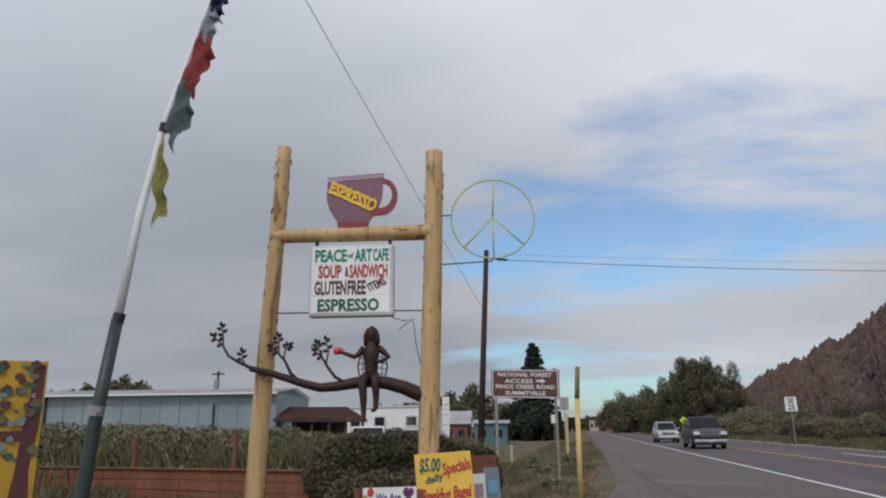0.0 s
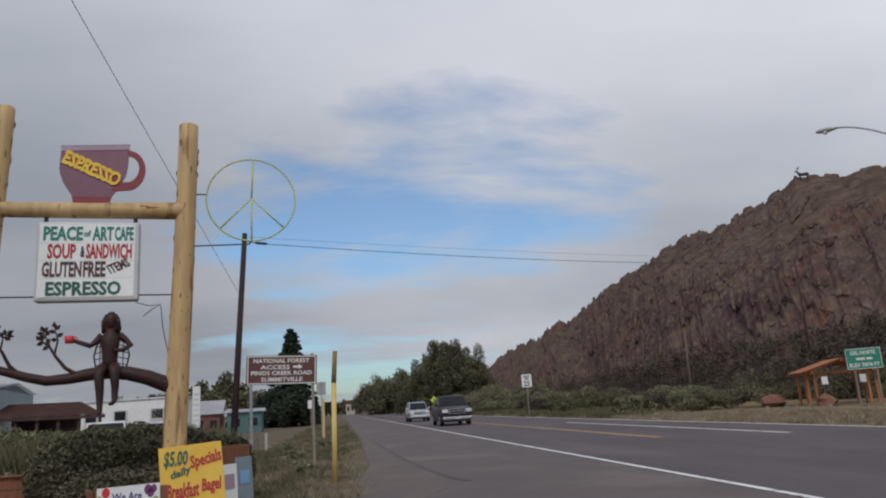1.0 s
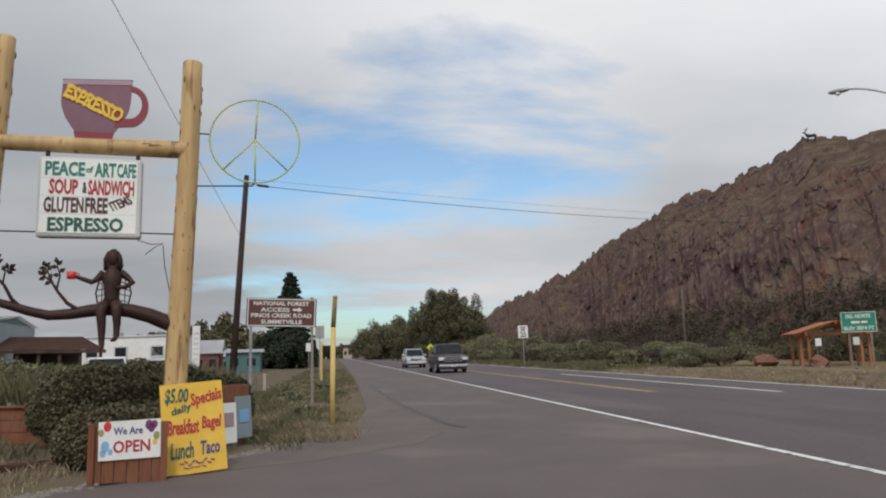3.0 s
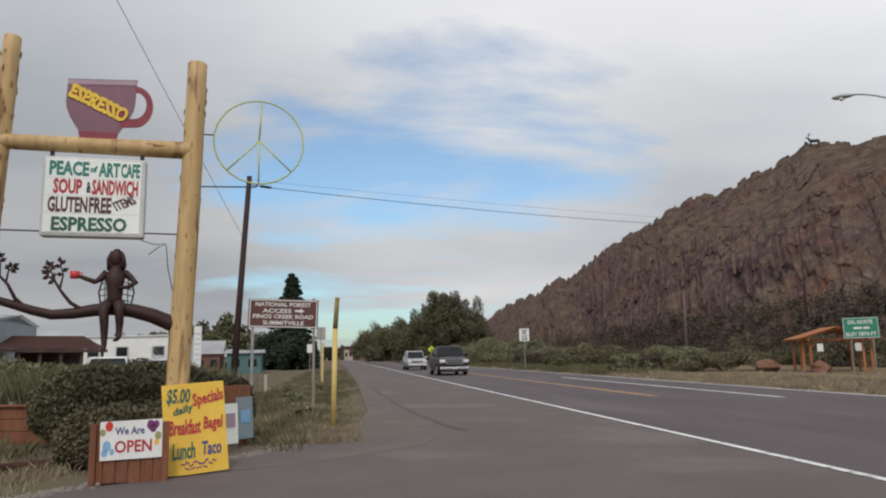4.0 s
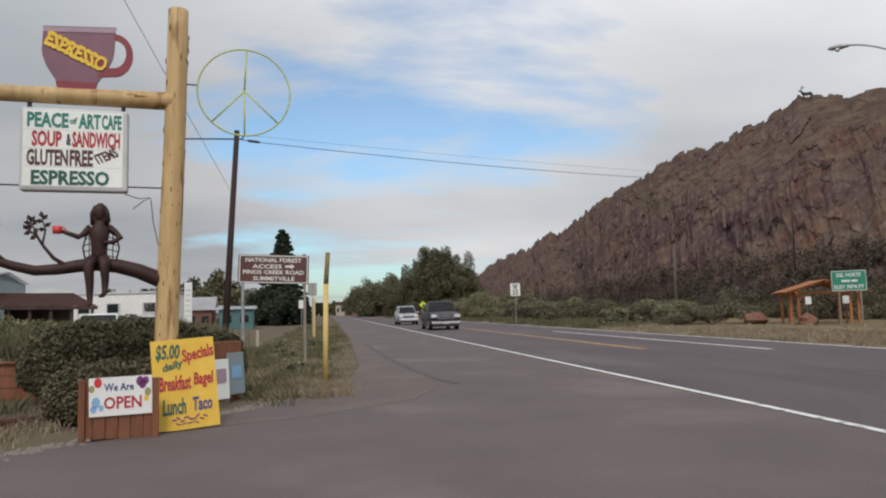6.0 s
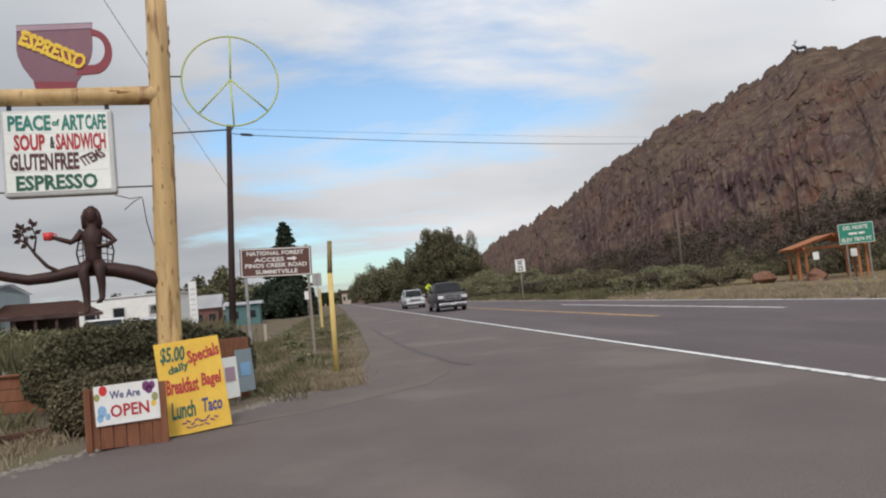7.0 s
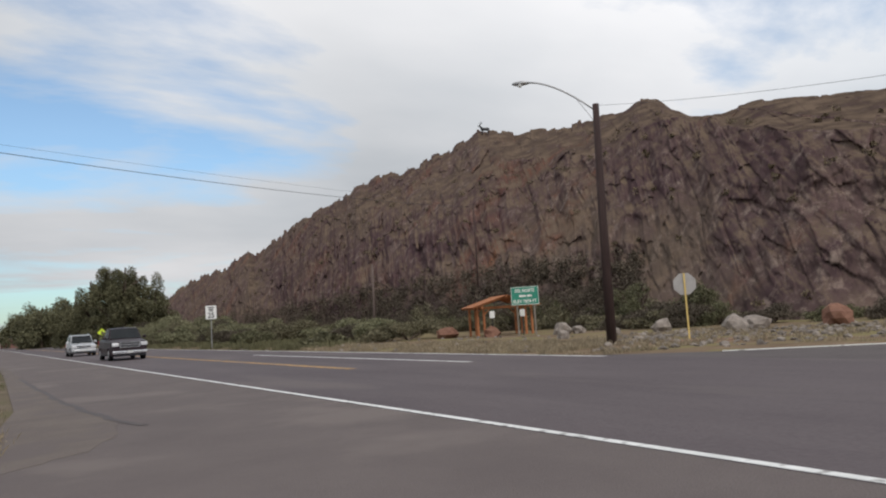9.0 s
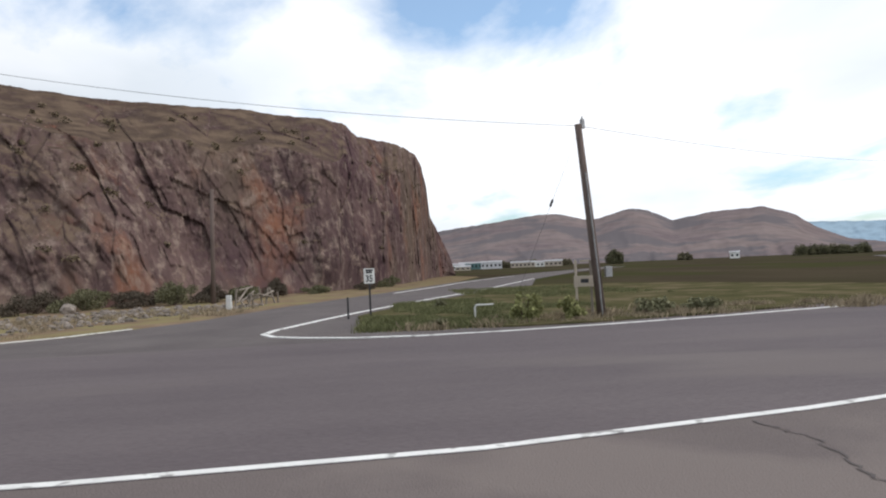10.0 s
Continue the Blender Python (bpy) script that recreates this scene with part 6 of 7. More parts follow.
def rubble(name, n, box_of, size, seed, label, mat=STONE):
    """Scattered loose stones, in one object."""
    rng = np.random.default_rng(seed)
    b = bmesh.new()
    ico = bmesh.ops.create_icosphere(b, subdivisions=1, radius=1.0)
    base_v = np.array([v.co[:] for v in b.verts])
    base_f = np.array([[v.index for v in f.verts] for f in b.faces])
    b.free()
    V, F = [], []
    for k in range(n):
        x, y = box_of(rng)
        r = size * rng.uniform(0.3, 1.0) ** 2 + 0.02
        v = base_v * (1 + rng.uniform(-0.3, 0.3, (len(base_v), 1))) * r * np.array([1, rng.uniform(0.6, 1), rng.uniform(0.4, 0.8)])
        a = rng.uniform(0, 6.28)
        v = v @ np.array([[math.cos(a), math.sin(a), 0], [-math.sin(a), math.cos(a), 0], [0, 0, 1]]) + (x, y, r * 0.25)
        V.append(v)
        F.append(base_f + k * len(base_v))
    ob = raw(name, np.concatenate(V), np.concatenate(F), mat)
    return tagged(ob, label, "rubble", kind="stuff")


def on_verge(rng):
    """Between the road's far edge and the cliff."""
    t, s = rng.uniform(0, 1), rng.uniform(0.04, 1)
    ax, ay = (15.2 + 20 * t ** 1.2, 17 - 11.5 * t ** 0.7)
    return ax + s * (3 + 9 * (1 - t)), ay + s * (9 + 3 * (1 - t)) * 0.8


rubble("rubble", 1000, on_verge, 0.17, 3, "pale broken stones strewn along the verge")
rubble("verge_stones", 260, lambda g: (g.uniform(14.9, 26), g.uniform(18, 60)), 0.16, 4, "scattered small stones on the dry verge")
rubble("shoulder_gravel", 1500, lambda g: ((lambda t: (np.interp(t, (0, 0.3, 0.55, 0.78, 1), (-4.2, -2.72, -1.42, -0.6, 0.02)) + g.normal(-0.05, 0.10), np.interp(t, (0, 0.3, 0.55, 0.78, 1), (6.35, 8.05, 9.8, 11.15, 12.9)) + g.normal(0.05, 0.10)))(g.uniform(0, 1))), 0.022, 5, "loose gravel along the edge of the shoulder", GRAVEL)


# ---------------- brush and trees ----------------
random.seed(12)
for k in range(26):
    t = k / 25
    y = 118 - 88 * t + random.uniform(-2, 2)
    x = 17.5 + 8.5 * t ** 1.5 + random.uniform(-0.8, 2.6)
    h = random.uniform(1.7, 2.7) * (1.5 - 0.7 * t)
    if 32.5 < math.degrees(math.atan2(x, y)) < 42:
        continue
    shrub((x, y, 0), random.uniform(4.5, 7.0), random.uniform(3.5, 5), h, "rounded green willow brush along the far verge", (LEAF_MID, LEAF_OLIVE, LEAF_MID, BRUSH_BROWN)[k % 4], 100 + k, 9500, 0.075, "brush along the verge")
for k in range(38):
    az = 18 + 33 * (k + random.uniform(-0.4, 0.4)) / 37
    foot = float(np.interp(az, [r[0] for r in RIDGE], [r[1] for r in RIDGE]))
    d = foot * random.uniform(0.84, 1.04)
    if 33 < az < 41.5:
        d = max(d, 57)
    tall = random.uniform(1.0, 2.2) if d < foot * 0.92 else random.uniform(1.8, 3.6)
    shrub(polar(az, d), random.uniform(3.5, 7.5), random.uniform(3, 5), tall, "dull brown and olive brush at the foot of the hill", (BRUSH_BROWN, LEAF_TREE, BRUSH_BROWN, LEAF_OLIVE)[k % 4], 140 + k, 5200, 0.08, "brush below the hill")
for k, (az, d) in enumerate(((47, 45), (49, 44), (51.5, 42), (53, 43), (56.5, 41), (60.5, 41.5), (64.5, 41), (67.5, 42.5), (71, 43), (73.5, 43), (76, 44), (78.5, 46), (81, 50), (84, 53), (88, 58), (90, 64))):
    shrub(polar(az, d + 0.8), random.uniform(4.5, 7.5), random.uniform(1.6, 2.6), random.uniform(0.7, 1.6), "low dark scrub at the foot of the cliff", LEAF_TREE if k % 2 else BRUSH_BROWN, 170 + k, 5000, 0.06, "scrub below the cliff")
shrub((18.2, 56.5, 0), 3.6, 2.6, 1.5, "dark rounded bush beside the speed sign", LEAF_TREE, 191, 4500, 0.09)
shrub((18.6, 44, 0), 3.2, 2.6, 1.0, "dark low bush on the dry verge", LEAF_DARK, 190, 1400, 0.16)

for at, h, w, seed, n in (((17.5, 205, 0), 10.5, 14, 1, 5200), ((13.5, 235, 0), 11.5, 14, 2, 5200), ((22, 215, 0), 10, 14, 3, 5200), ((25, 190, 0), 9.5, 12, 4, 5000),
                          ((17.6, 128, 0), 12.0, 7.5, 5, 5600), ((20.0, 127, 0), 12.6, 8, 6, 5600), ((22.9, 130, 0), 11.6, 8, 7, 5600), ((24.6, 126, 0), 9.2, 8, 8, 5000), ((15.6, 150, 0), 9.5, 8, 9, 5000), ((17.0, 140, 0), 11.5, 8, 10, 5600), ((21.2, 138, 0), 12.4, 9, 11, 5600), ((9.5, 215, 0), 8.5, 10, 12, 4500), ((12.5, 190, 0), 9.5, 11, 13, 4500)):
    broad_tree(at, h * (1.26 if at[1] < 160 else 1.18), w, "dark green leafy tree beside the highway", None, seed, n, 0.34 if at[1] > 160 else 0.22)
for k, (x, y, w, h) in enumerate(((16.9, 104, 7, 3.3), (20.5, 96, 9, 4.4), (22.5, 88, 9, 3.8), (19.5, 84, 6, 2.6))):
    shrub((x, y, 0), w, w * 0.7, h, "tall olive green willow thicket by the highway", LEAF_MID, 210 + k, 10000, 0.13, "brush along the verge")
spruce((-5.52, 92, 0), 12.35, 8.4, "dark spruce tree with a pointed top", 1)
for x, y, h, w, s in ((-7.2, 88, 5.3, 5.5, 2), (-4.2, 84, 5.0, 4.6, 3), (-8.6, 93, 4.8, 5, 4)):
    broad_tree((x, y, 0), h, w, "dark low tree beneath the spruce", NEEDLES, s + 20, 3600, 0.30, "dark trees by the spruce")
for k, (az, d, h) in enumerate(((-11.2, 120, 7.5), (-9.6, 125, 8.2), (-8.2, 118, 7.8), (-7.0, 122, 6.8), (-13.5, 130, 6.4), (-15.5, 135, 6.2), (-18, 140, 6.0))):
    broad_tree(polar(az, d), h, 9, "hazy green tree behind the roadside buildings", LEAF_TREE, 40 + k, 2600, 0.5, "trees behind the buildings")
for k, (az, d, h) in enumerate(((-38.6, 95, 7.5), (-37, 97, 8.2), (-35.4, 95, 8.9), (-33.8, 97, 8.7), (-32.5, 95, 8.0))):
    broad_tree(polar(az, d), h, 7, "olive tree behind the metal building", LEAF_OLIVE, 60 + k, 2400, 0.42, "trees behind the metal building")

# dry scrub on the ledges of the hill
def hill_scrub(count, seed):
    rng = np.random.default_rng(seed)
    m, n = HILL.shape[:2]
    i, j = rng.integers(4, int(m * 0.60), count * 8), rng.integers(8, n - 60, count * 8)
    rise = HILL[i + 4, j] - HILL[i, j]
    flat = rise[:, 2] < 1.25 * np.hypot(rise[:, 0], rise[:, 1])
    i, j = i[flat][:count], j[flat][:count]
    p = HILL[i, j]
    r = rng.uniform(0.18, 0.5, len(p)) * np.clip(np.hypot(p[:, 0], p[:, 1]) / 70, 0.8, 1.8)
    per = 46
    c = np.repeat(p, per, 0) + rng.normal(0, 1, (len(p) * per, 3)) * np.repeat(r, per)[:, None] * (0.55, 0.55, 0.38) + np.array([0, 0, 0.15])
    v, f = quads(c, 0.13, rng)
    ob = raw("hill_scrub", v, f, DRY_SCRUB)
    return tagged(ob, "dry brown scrub dotted over the rocky ledges", "scrub", kind="stuff")


hill_scrub(240, 33)


def foot_brush(count, seed):
    """Dark leafless brush that climbs the foot of the hill."""
    rng = np.random.default_rng(seed)
    m, n = HILL.shape[:2]
    i, j = (rng.uniform(0, 1, count) ** 1.6 * m * 0.13).astype(int) + 1, rng.integers(150, int(n * 0.53), count)
    p = HILL[i, j]
    r = rng.uniform(0.45, 1.15, len(p)) * np.clip(np.hypot(p[:, 0], p[:, 1]) / 70, 0.8, 1.6)
    per = 90
    c = np.repeat(p, per, 0) + rng.normal(0, 1, (len(p) * per, 3)) * np.repeat(r, per)[:, None] * (0.55, 0.55, 0.42) + np.array([0, 0, 0.4])
    v, f = quads(c, 0.13, rng)
    ob = raw("foot_brush", v, f, BRUSH_BROWN)
    return tagged(ob, "dark leafless brush climbing the foot of the hill", "brush", kind="stuff")


foot_brush(1000, 35)

# ---------------- grass ----------------
grass("tall_grass", [(-18, -4.6, 15.4, 21, 5500), (-18, -4, 21, 30, 2600)], GRASS_GREEN, "tall unmown green grass behind the low fence", 21, 1.12, 0.0042)


def weed_bank(count, seed):
    """Feathery weeds in soft heaps, taller away from the cafe sign."""
    rng = np.random.default_rng(seed)
    x, y = rng.uniform(-18, -4.4, 240), rng.uniform(15.6, 20.5, 240)
    h = np.interp(x, (-18, -9, -4.4), (1.75, 1.45, 1.15)) * rng.uniform(0.7, 1.05, 240)
    k = rng.integers(0, 240, count)
    up = rng.uniform(0.05, 1.0, count) ** 0.7
    spread = 0.55 * (1 - 0.55 * up)
    c = np.stack([x[k] + rng.normal(0, 1, count) * spread, y[k] + rng.normal(0, 1, count) * spread, h[k] * up], 1)
    v, f = quads(c, 0.05, rng, 0.55, 2.4)
    return tagged(raw("weed_bank", v, f, WEED_GREEN), "bank of tall feathery green weeds behind the low fence", "weeds", kind="stuff")


WEED_GREEN = material("dull_green_weed_leaves", (0.120, 0.122, 0.066), (0.215, 0.205, 0.115), 0.6, 0.8, island=0.6)
weed_bank(90000, 29)
grass("fence_grass", [(-4.6, -2.0, 14, 26, 420), (-9.5, -4.4, 8.2, 12.0, 130), (-14, -9, 9, 14.5, 300)], GRASS_GREEN, "rough green grass before the low fence", 22, 0.32, 0.012)
grass("roadside_grass", [(-2.2, 0.2, 13.6, 26, 330), (-2.6, 0.8, 26, 70, 600), (-1.8, -0.6, 10.2, 13, 50)], GRASS_GREEN, "patchy green grass along the shoulder", 23, 0.20, 0.007)
grass("dry_grass", [(-5.6, -3.3, 7.7, 10.4, 150), (-4.4, 0.3, 12.4, 24, 1500), (-2.6, 0.6, 24, 60, 420), (-0.9, 0.2, 11.2, 13.6, 260)], GRASS_DRY, "dry straw grass along the shoulder", 24, 0.14, 0.006)
grass("verge_grass", [(14.9, 21, 15.5, 34, 1000), (14.9, 20, 34, 75, 1100), (20, 30, 10.5, 24, 320), (26, 34, 6.3, 12, 120)], GRASS_DRY, "dry straw-coloured grass on the far verge", 25, 0.20, 0.010)
grass("brush_grass", [(15, 21, 40, 100, 900)], GRASS_GREEN, "green grass at the edge of the brush", 26, 0.5, 0.02)
grass("island_grass", [(16.6, 22.5, -2.6, 1.2, 1500), (22, 30, -6, 0.2, 1500), (28, 44, -11, -3.5, 1000)], GRASS_ISLAND, "green grass on the traffic island", 27, 0.17, 0.010)
grass("island_straw", [(16.4, 18.8, -4.6, 0.6, 160), (16.8, 19.5, -13, -4.5, 260)], GRASS_DRY, "dry grass along the island's edge", 28, 0.22, 0.012)
for k, (x, y, w, h) in enumerate(((17.5, -2.75, 0.85, 0.85), (17.4, -3.85, 0.75, 0.62), (17.9, -6.2, 1.1, 0.5), (18.3, -7.6, 1.0, 0.42), (24.6, -1.2, 0.5, 0.42), (16.8, -0.6, 0.4, 0.25))):
    shrub((x, y, 0.04), w, w, h, "yellow-green weed clump on the island's edge", WEED if k < 2 else LEAF_MID, 230 + k, 1500, 0.05, "weed clumps", "weed_clump")
for k, (x, y, w, h) in enumerate(((-0.7, 16.2, 0.7, 0.35), (-1.3, 22, 0.8, 0.4), (0.1, 24, 0.6, 0.3), (-0.6, 30, 0.9, 0.4), (-2.0, 28, 1.2, 0.6), (-1.0, 19.3, 0.6, 0.25))):
    shrub((x, y, 0.0), w, w, h, "small green weed clump beside the shoulder", LEAF_MID, 250 + k, 700, 0.05, "weed clumps", "weed_clump")


# ---------------- buildings ----------------
def wall_box(name, c, s, mat, parent, label=""):
    return part(name, box(bmesh.new(), c, s), mat, parent, label)


def ribbed_wall(name, x0, x1, y, h, mat, parent, pitch=0.9):
    """Metal siding: a sheet with upright ribs."""
    wall = part(name, box(bmesh.new(), ((x0 + x1) / 2, y + 0.06, h / 2), (x1 - x0, 0.10, h)), mat, parent)
    n = int((x1 - x0) / pitch)
    for k in range(n + 1):
        part("rib", box(bmesh.new(), (x0 + (x1 - x0) * k / n, y - 0.004, h / 2), (0.06, 0.05, h)), mat, wall)
    return wall


pa, pb = Vector(polar(-49, 45)), Vector(polar(-23.75, 36))
brz = math.degrees(math.atan2(pb.y - pa.y, pb.x - pa.x))
blen = (pb - pa).length
shed = thing("metal_building", pa, brz, "long pale blue metal-sided building with a white roof", "building")
ribbed_wall("front_wall", 0, blen, 0, 3.25, BLUE_METAL, shed)
wall_box("end_wall", (blen - 0.05, 4.1, 1.62), (0.10, 8.0, 3.25), BLUE_METAL, shed)
wall_box("back_wall", (blen / 2, 8.15, 1.62), (blen, 0.1, 3.25), BLUE_METAL, shed)
wall_box("far_end_wall", (0.05, 4.1, 1.62), (0.10, 8.0, 3.25), BLUE_METAL, shed)
for s in (0, 1):
    b = bmesh.new()
    y0, y1 = (-0.35, 4.1) if s == 0 else (8.5, 4.1)
    vs = [(-0.4, y0, 3.27), (blen + 0.12, y0, 3.27), (blen + 0.12, y1, 3.68), (-0.4, y1, 3.68)]
    q = [b.verts.new(v) for v in vs]
    b.faces.new(q if s == 0 else q[::-1])
    bmesh.ops.solidify(b, geom=b.faces[:], thickness=0.08)
    part("roof", b, ROOF_WHITE, shed)
b = bmesh.new()
tri = [b.verts.new((blen - 0.02, y, z)) for y, z in ((0.1, 3.2), (8.1, 3.2), (4.1, 3.58))]
b.faces.new(tri)
bmesh.ops.solidify(b, geom=b.faces[:], thickness=0.06)
part("gable", b, BLUE_METAL, shed)
wall_box("gutter", (blen / 2 - 0.14, -0.40, 3.20), (blen + 0.52, 0.10, 0.10), WHITE, shed)
wall_box("drainpipe", (blen - 11.2, -0.06, 1.6), (0.09, 0.08, 3.1), DARK_STEEL, shed)
wall_box("drainpipe", (blen - 3.0, -0.06, 1.4), (0.07, 0.08, 2.6), DARK_STEEL, shed)
# porch at the end of the building
porch = thing("porch", pb + Vector((0.2, 0.1, 0)), brz, "dark timber porch with a brown shingle roof", "porch")
b = bmesh.new()
vs = [b.verts.new(v) for v in ((-0.1, -0.9, 1.98), (4.3, -0.9, 1.90), (2.9, 2.4, 2.58), (-0.1, 2.4, 2.62))]
b.faces.new(vs)
bmesh.ops.solidify(b, geom=b.faces[:], thickness=0.10)
part("roof", b, ROOF_BROWN, porch)
part("fascia", box(bmesh.new(), (2.1, -0.93, 1.86), (4.45, 0.04, 0.14), (0, 1.0, 0)), DARK_WOOD, porch)
for x in (0.1, 0.9, 1.7, 2.5, 3.3, 4.1):
    part("post", box(bmesh.new(), (x, -0.75, 0.93), (0.12, 0.12, 1.86), bevel=0.01), DARK_WOOD, porch)
part("inner_wall", box(bmesh.new(), (1.5, 2.3, 1.2), (2.8, 0.1, 2.4)), DARK_WOOD, porch)
part("rail", box(bmesh.new(), (2.1, -0.75, 0.9), (4.0, 0.06, 0.10)), DARK_WOOD, porch)

pa, pb = Vector(polar(-19.4, 54)), Vector(polar(-12.35, 50))
brz, blen = math.degrees(math.atan2(pb.y - pa.y, pb.x - pa.x)), (pb - pa).length
trailer = thing("mobile_home", pa, brz, "long white mobile home with small dark windows", "building")
b = bmesh.new()
box(b, (blen / 2, 2.0, 1.50), (blen, 4.0, 2.9), bevel=0.06)
part("wall", b, WHITE, trailer)
part("roof", box(bmesh.new(), (blen / 2, 2.0, 2.98), (blen + 0.2, 4.2, 0.10), bevel=0.02), ROOF_WHITE, trailer)
part("skirt", box(bmesh.new(), (blen / 2, -0.03, 0.22), (blen, 0.05, 0.44)), FRAME_GREY, trailer)
for k, x in enumerate((0.5, 2.1, 4.1, 6.6)):
    w = part("window", box(bmesh.new(), (x * blen / 7.4, -0.03, 1.98), (0.78, 0.05, 0.58), bevel=0.01), WINDOW, trailer)
    b = bmesh.new()
    for dz in (-0.33, 0.33):
        box(b, (x * blen / 7.4, -0.045, 1.98 + dz), (0.93, 0.05, 0.07))
    for dx in (-0.43, 0.43):
        box(b, (x * blen / 7.4 + dx, -0.045, 1.98), (0.07, 0.05, 0.59))
    part("window_frame", b, FRAME_GREY, w)
part("door", box(bmesh.new(), (blen - 0.9, -0.03, 1.35), (0.80, 0.05, 1.95), bevel=0.01), FRAME_GREY, trailer)

wsign = thing("tall_white_sign", polar(-10.55, 31), 6, "narrow tall white sign with faint printed lines", "sign")
part("panel", box(bmesh.new(), (0, 0, 1.85), (0.30, 0.14, 1.75), bevel=0.01), WHITE, wsign)
for x in (-0.1, 0.1):
    part("post", box(bmesh.new(), (x, 0, 0.5), (0.06, 0.06, 1.05)), STEEL, wsign)
for k in range(7):
    part("illegible_line", box(bmesh.new(), (0.0, -0.073, 1.15 + 0.21 * k), (0.20, 0.006, 0.05 if k % 2 else 0.09)), FRAME_GREY, wsign)


def hut(at, rz, w, d, h, roof, wall_mat, roof_mat, label, doors=1):
    t = thing("small_building", at, rz, label, "building")
    part("wall", box(bmesh.new(), (0, d / 2, h / 2), (w, d, h)), wall_mat, t)
    b = bmesh.new()
    v = [b.verts.new(p) for p in ((-w / 2 - 0.3, -0.3, h), (w / 2 + 0.3, -0.3, h), (w / 2 + 0.3, d / 2, h + roof), (-w / 2 - 0.3, d / 2, h + roof), (w / 2 + 0.3, d + 0.3, h), (-w / 2 - 0.3, d + 0.3, h))]
    b.faces.new((v[0], v[1], v[2], v[3]))
    b.faces.new((v[3], v[2], v[4], v[5]))
    bmesh.ops.solidify(b, geom=b.faces[:], thickness=0.12)
    part("roof", b, roof_mat, t)
    n = max(2, int(w / 2.2))
    for k in range(n):
        x = -w / 2 + w * (k + 0.5) / n
        part("window", box(bmesh.new(), (x, -0.02, h * 0.52), (w / n * 0.5, 0.05, h * 0.36)), WINDOW, t)
    return t


hut(polar(-9.7, 72), 4, 2.4, 5, 1.9, 1.3, RED_WALL, ROOF_WHITE, "small red-walled shed with a pale roof")
hut(polar(-8.55, 78), 4, 2.2, 4, 1.6, 0.8, TAN_WALL, ROOF_WHITE, "small tan shed with a pale roof")
hut(polar(-7.0, 70), 3, 3.1, 4, 1.9, 0.3, TEAL_WALL, ROOF_WHITE, "low teal-green roadside building")
hut(polar(-5.0, 95), 3, 2.4, 3, 1.3, 0.3, TAN_WALL, ROOF_WHITE, "pale low shed beneath the spruce")
for k, (x, y, w, h, m, r) in enumerate(((5.2, 300, 3.5, 4.4, TAN_WALL, ROOF_BROWN), (8.6, 305, 4, 3.8, RED_WALL, ROOF_WHITE), (12.5, 290, 6, 3.6, RED_WALL, ROOF_WHITE), (-3, 320, 5, 4.5, TAN_WALL, ROOF_BROWN), (15.5, 270, 5, 3.0, WHITE, ROOF_WHITE))):
    hut((x, y, 0), 0, w, 6, h, 1.4, m, r, "small town building at the far end of the highway")
broad_tree((-2.6, 300, 0), 7, 6, "dark tree at the far end of the street", NEEDLES, 81, 1500, 0.7)
broad_tree((2.0, 340, 0), 8, 6, "tree at the far end of the street", LEAF_TREE, 82, 1500, 0.7)

# across the plain
for k, (az, d, w, h, m) in enumerate(((95.9, 420, 10, 3.0, WHITE), (97.2, 430, 16, 3.6, TEAL_WALL), (98.7, 410, 12, 3.6, ROOF_WHITE), (96.4, 330, 7, 1.6, TAN_WALL), (101.2, 420, 14, 2.8, TAN_WALL), (102.4, 430, 12, 2.6, WHITE), (103.6, 415, 10, 2.8, TAN_WALL), (117.0, 420, 5, 3.2, WHITE))):
    hut(polar(az, d), -az, w, 8, h, 0.9, m, ROOF_WHITE, "pale farm shed far across the plain")
broad_tree(polar(108.3, 330), 6.6, 8, "lone dark tree on the plain", LEAF_TREE, 91, 2600, 0.4, "trees on the plain")
for k, az in enumerate((121.6, 122.7, 123.8, 125)):
    broad_tree(polar(az, 420), 4.6, 12, "dark tree clump on the plain", LEAF_TREE, 92 + k, 2200, 0.5, "trees on the plain")
for k, az in enumerate((99.4, 100.3, 101.8, 104.5, 113.5)):
    broad_tree(polar(az, 440), 3.8, 9, "low tree among the far sheds", LEAF_OLIVE, 97 + k, 900, 0.8, "trees on the plain")


# elk figure on the hilltop
def elk_figure():
    b = bmesh.new()
    tube(b, [(-0.95, 0, 1.55), (-0.5, 0, 1.62), (0.2, 0, 1.60), (0.75, 0, 1.70), (1.05, 0, 2.05), (1.25, 0, 2.40)], [0.16, 0.38, 0.36, 0.40, 0.24, 0.17], 10)
    tube(b, [(1.20, 0, 2.38), (1.42, 0, 2.52), (1.75, 0, 2.42)], [0.17, 0.16, 0.08], 8)
    for x, y in ((-0.7, 0.18), (-0.6, -0.18), (0.7, 0.18), (0.8, -0.18)):
        tube(b, [(x, y, 1.45), (x + 0.06, y, 0.75), (x, y, -0.3)], [0.15, 0.08, 0.06], 7)
    for s in (-1, 1):
        tube(b, [(1.25, s * 0.08, 2.6), (0.95, s * 0.35, 3.05), (0.55, s * 0.45, 3.35)], [0.05, 0.045, 0.03], 6)
        for px, pz in ((1.1, 2.85), (0.85, 3.12)):
            tube(b, [(px, s * 0.28, pz), (px + 0.25, s * 0.4, pz + 0.4)], [0.04, 0.02], 5)
    return b


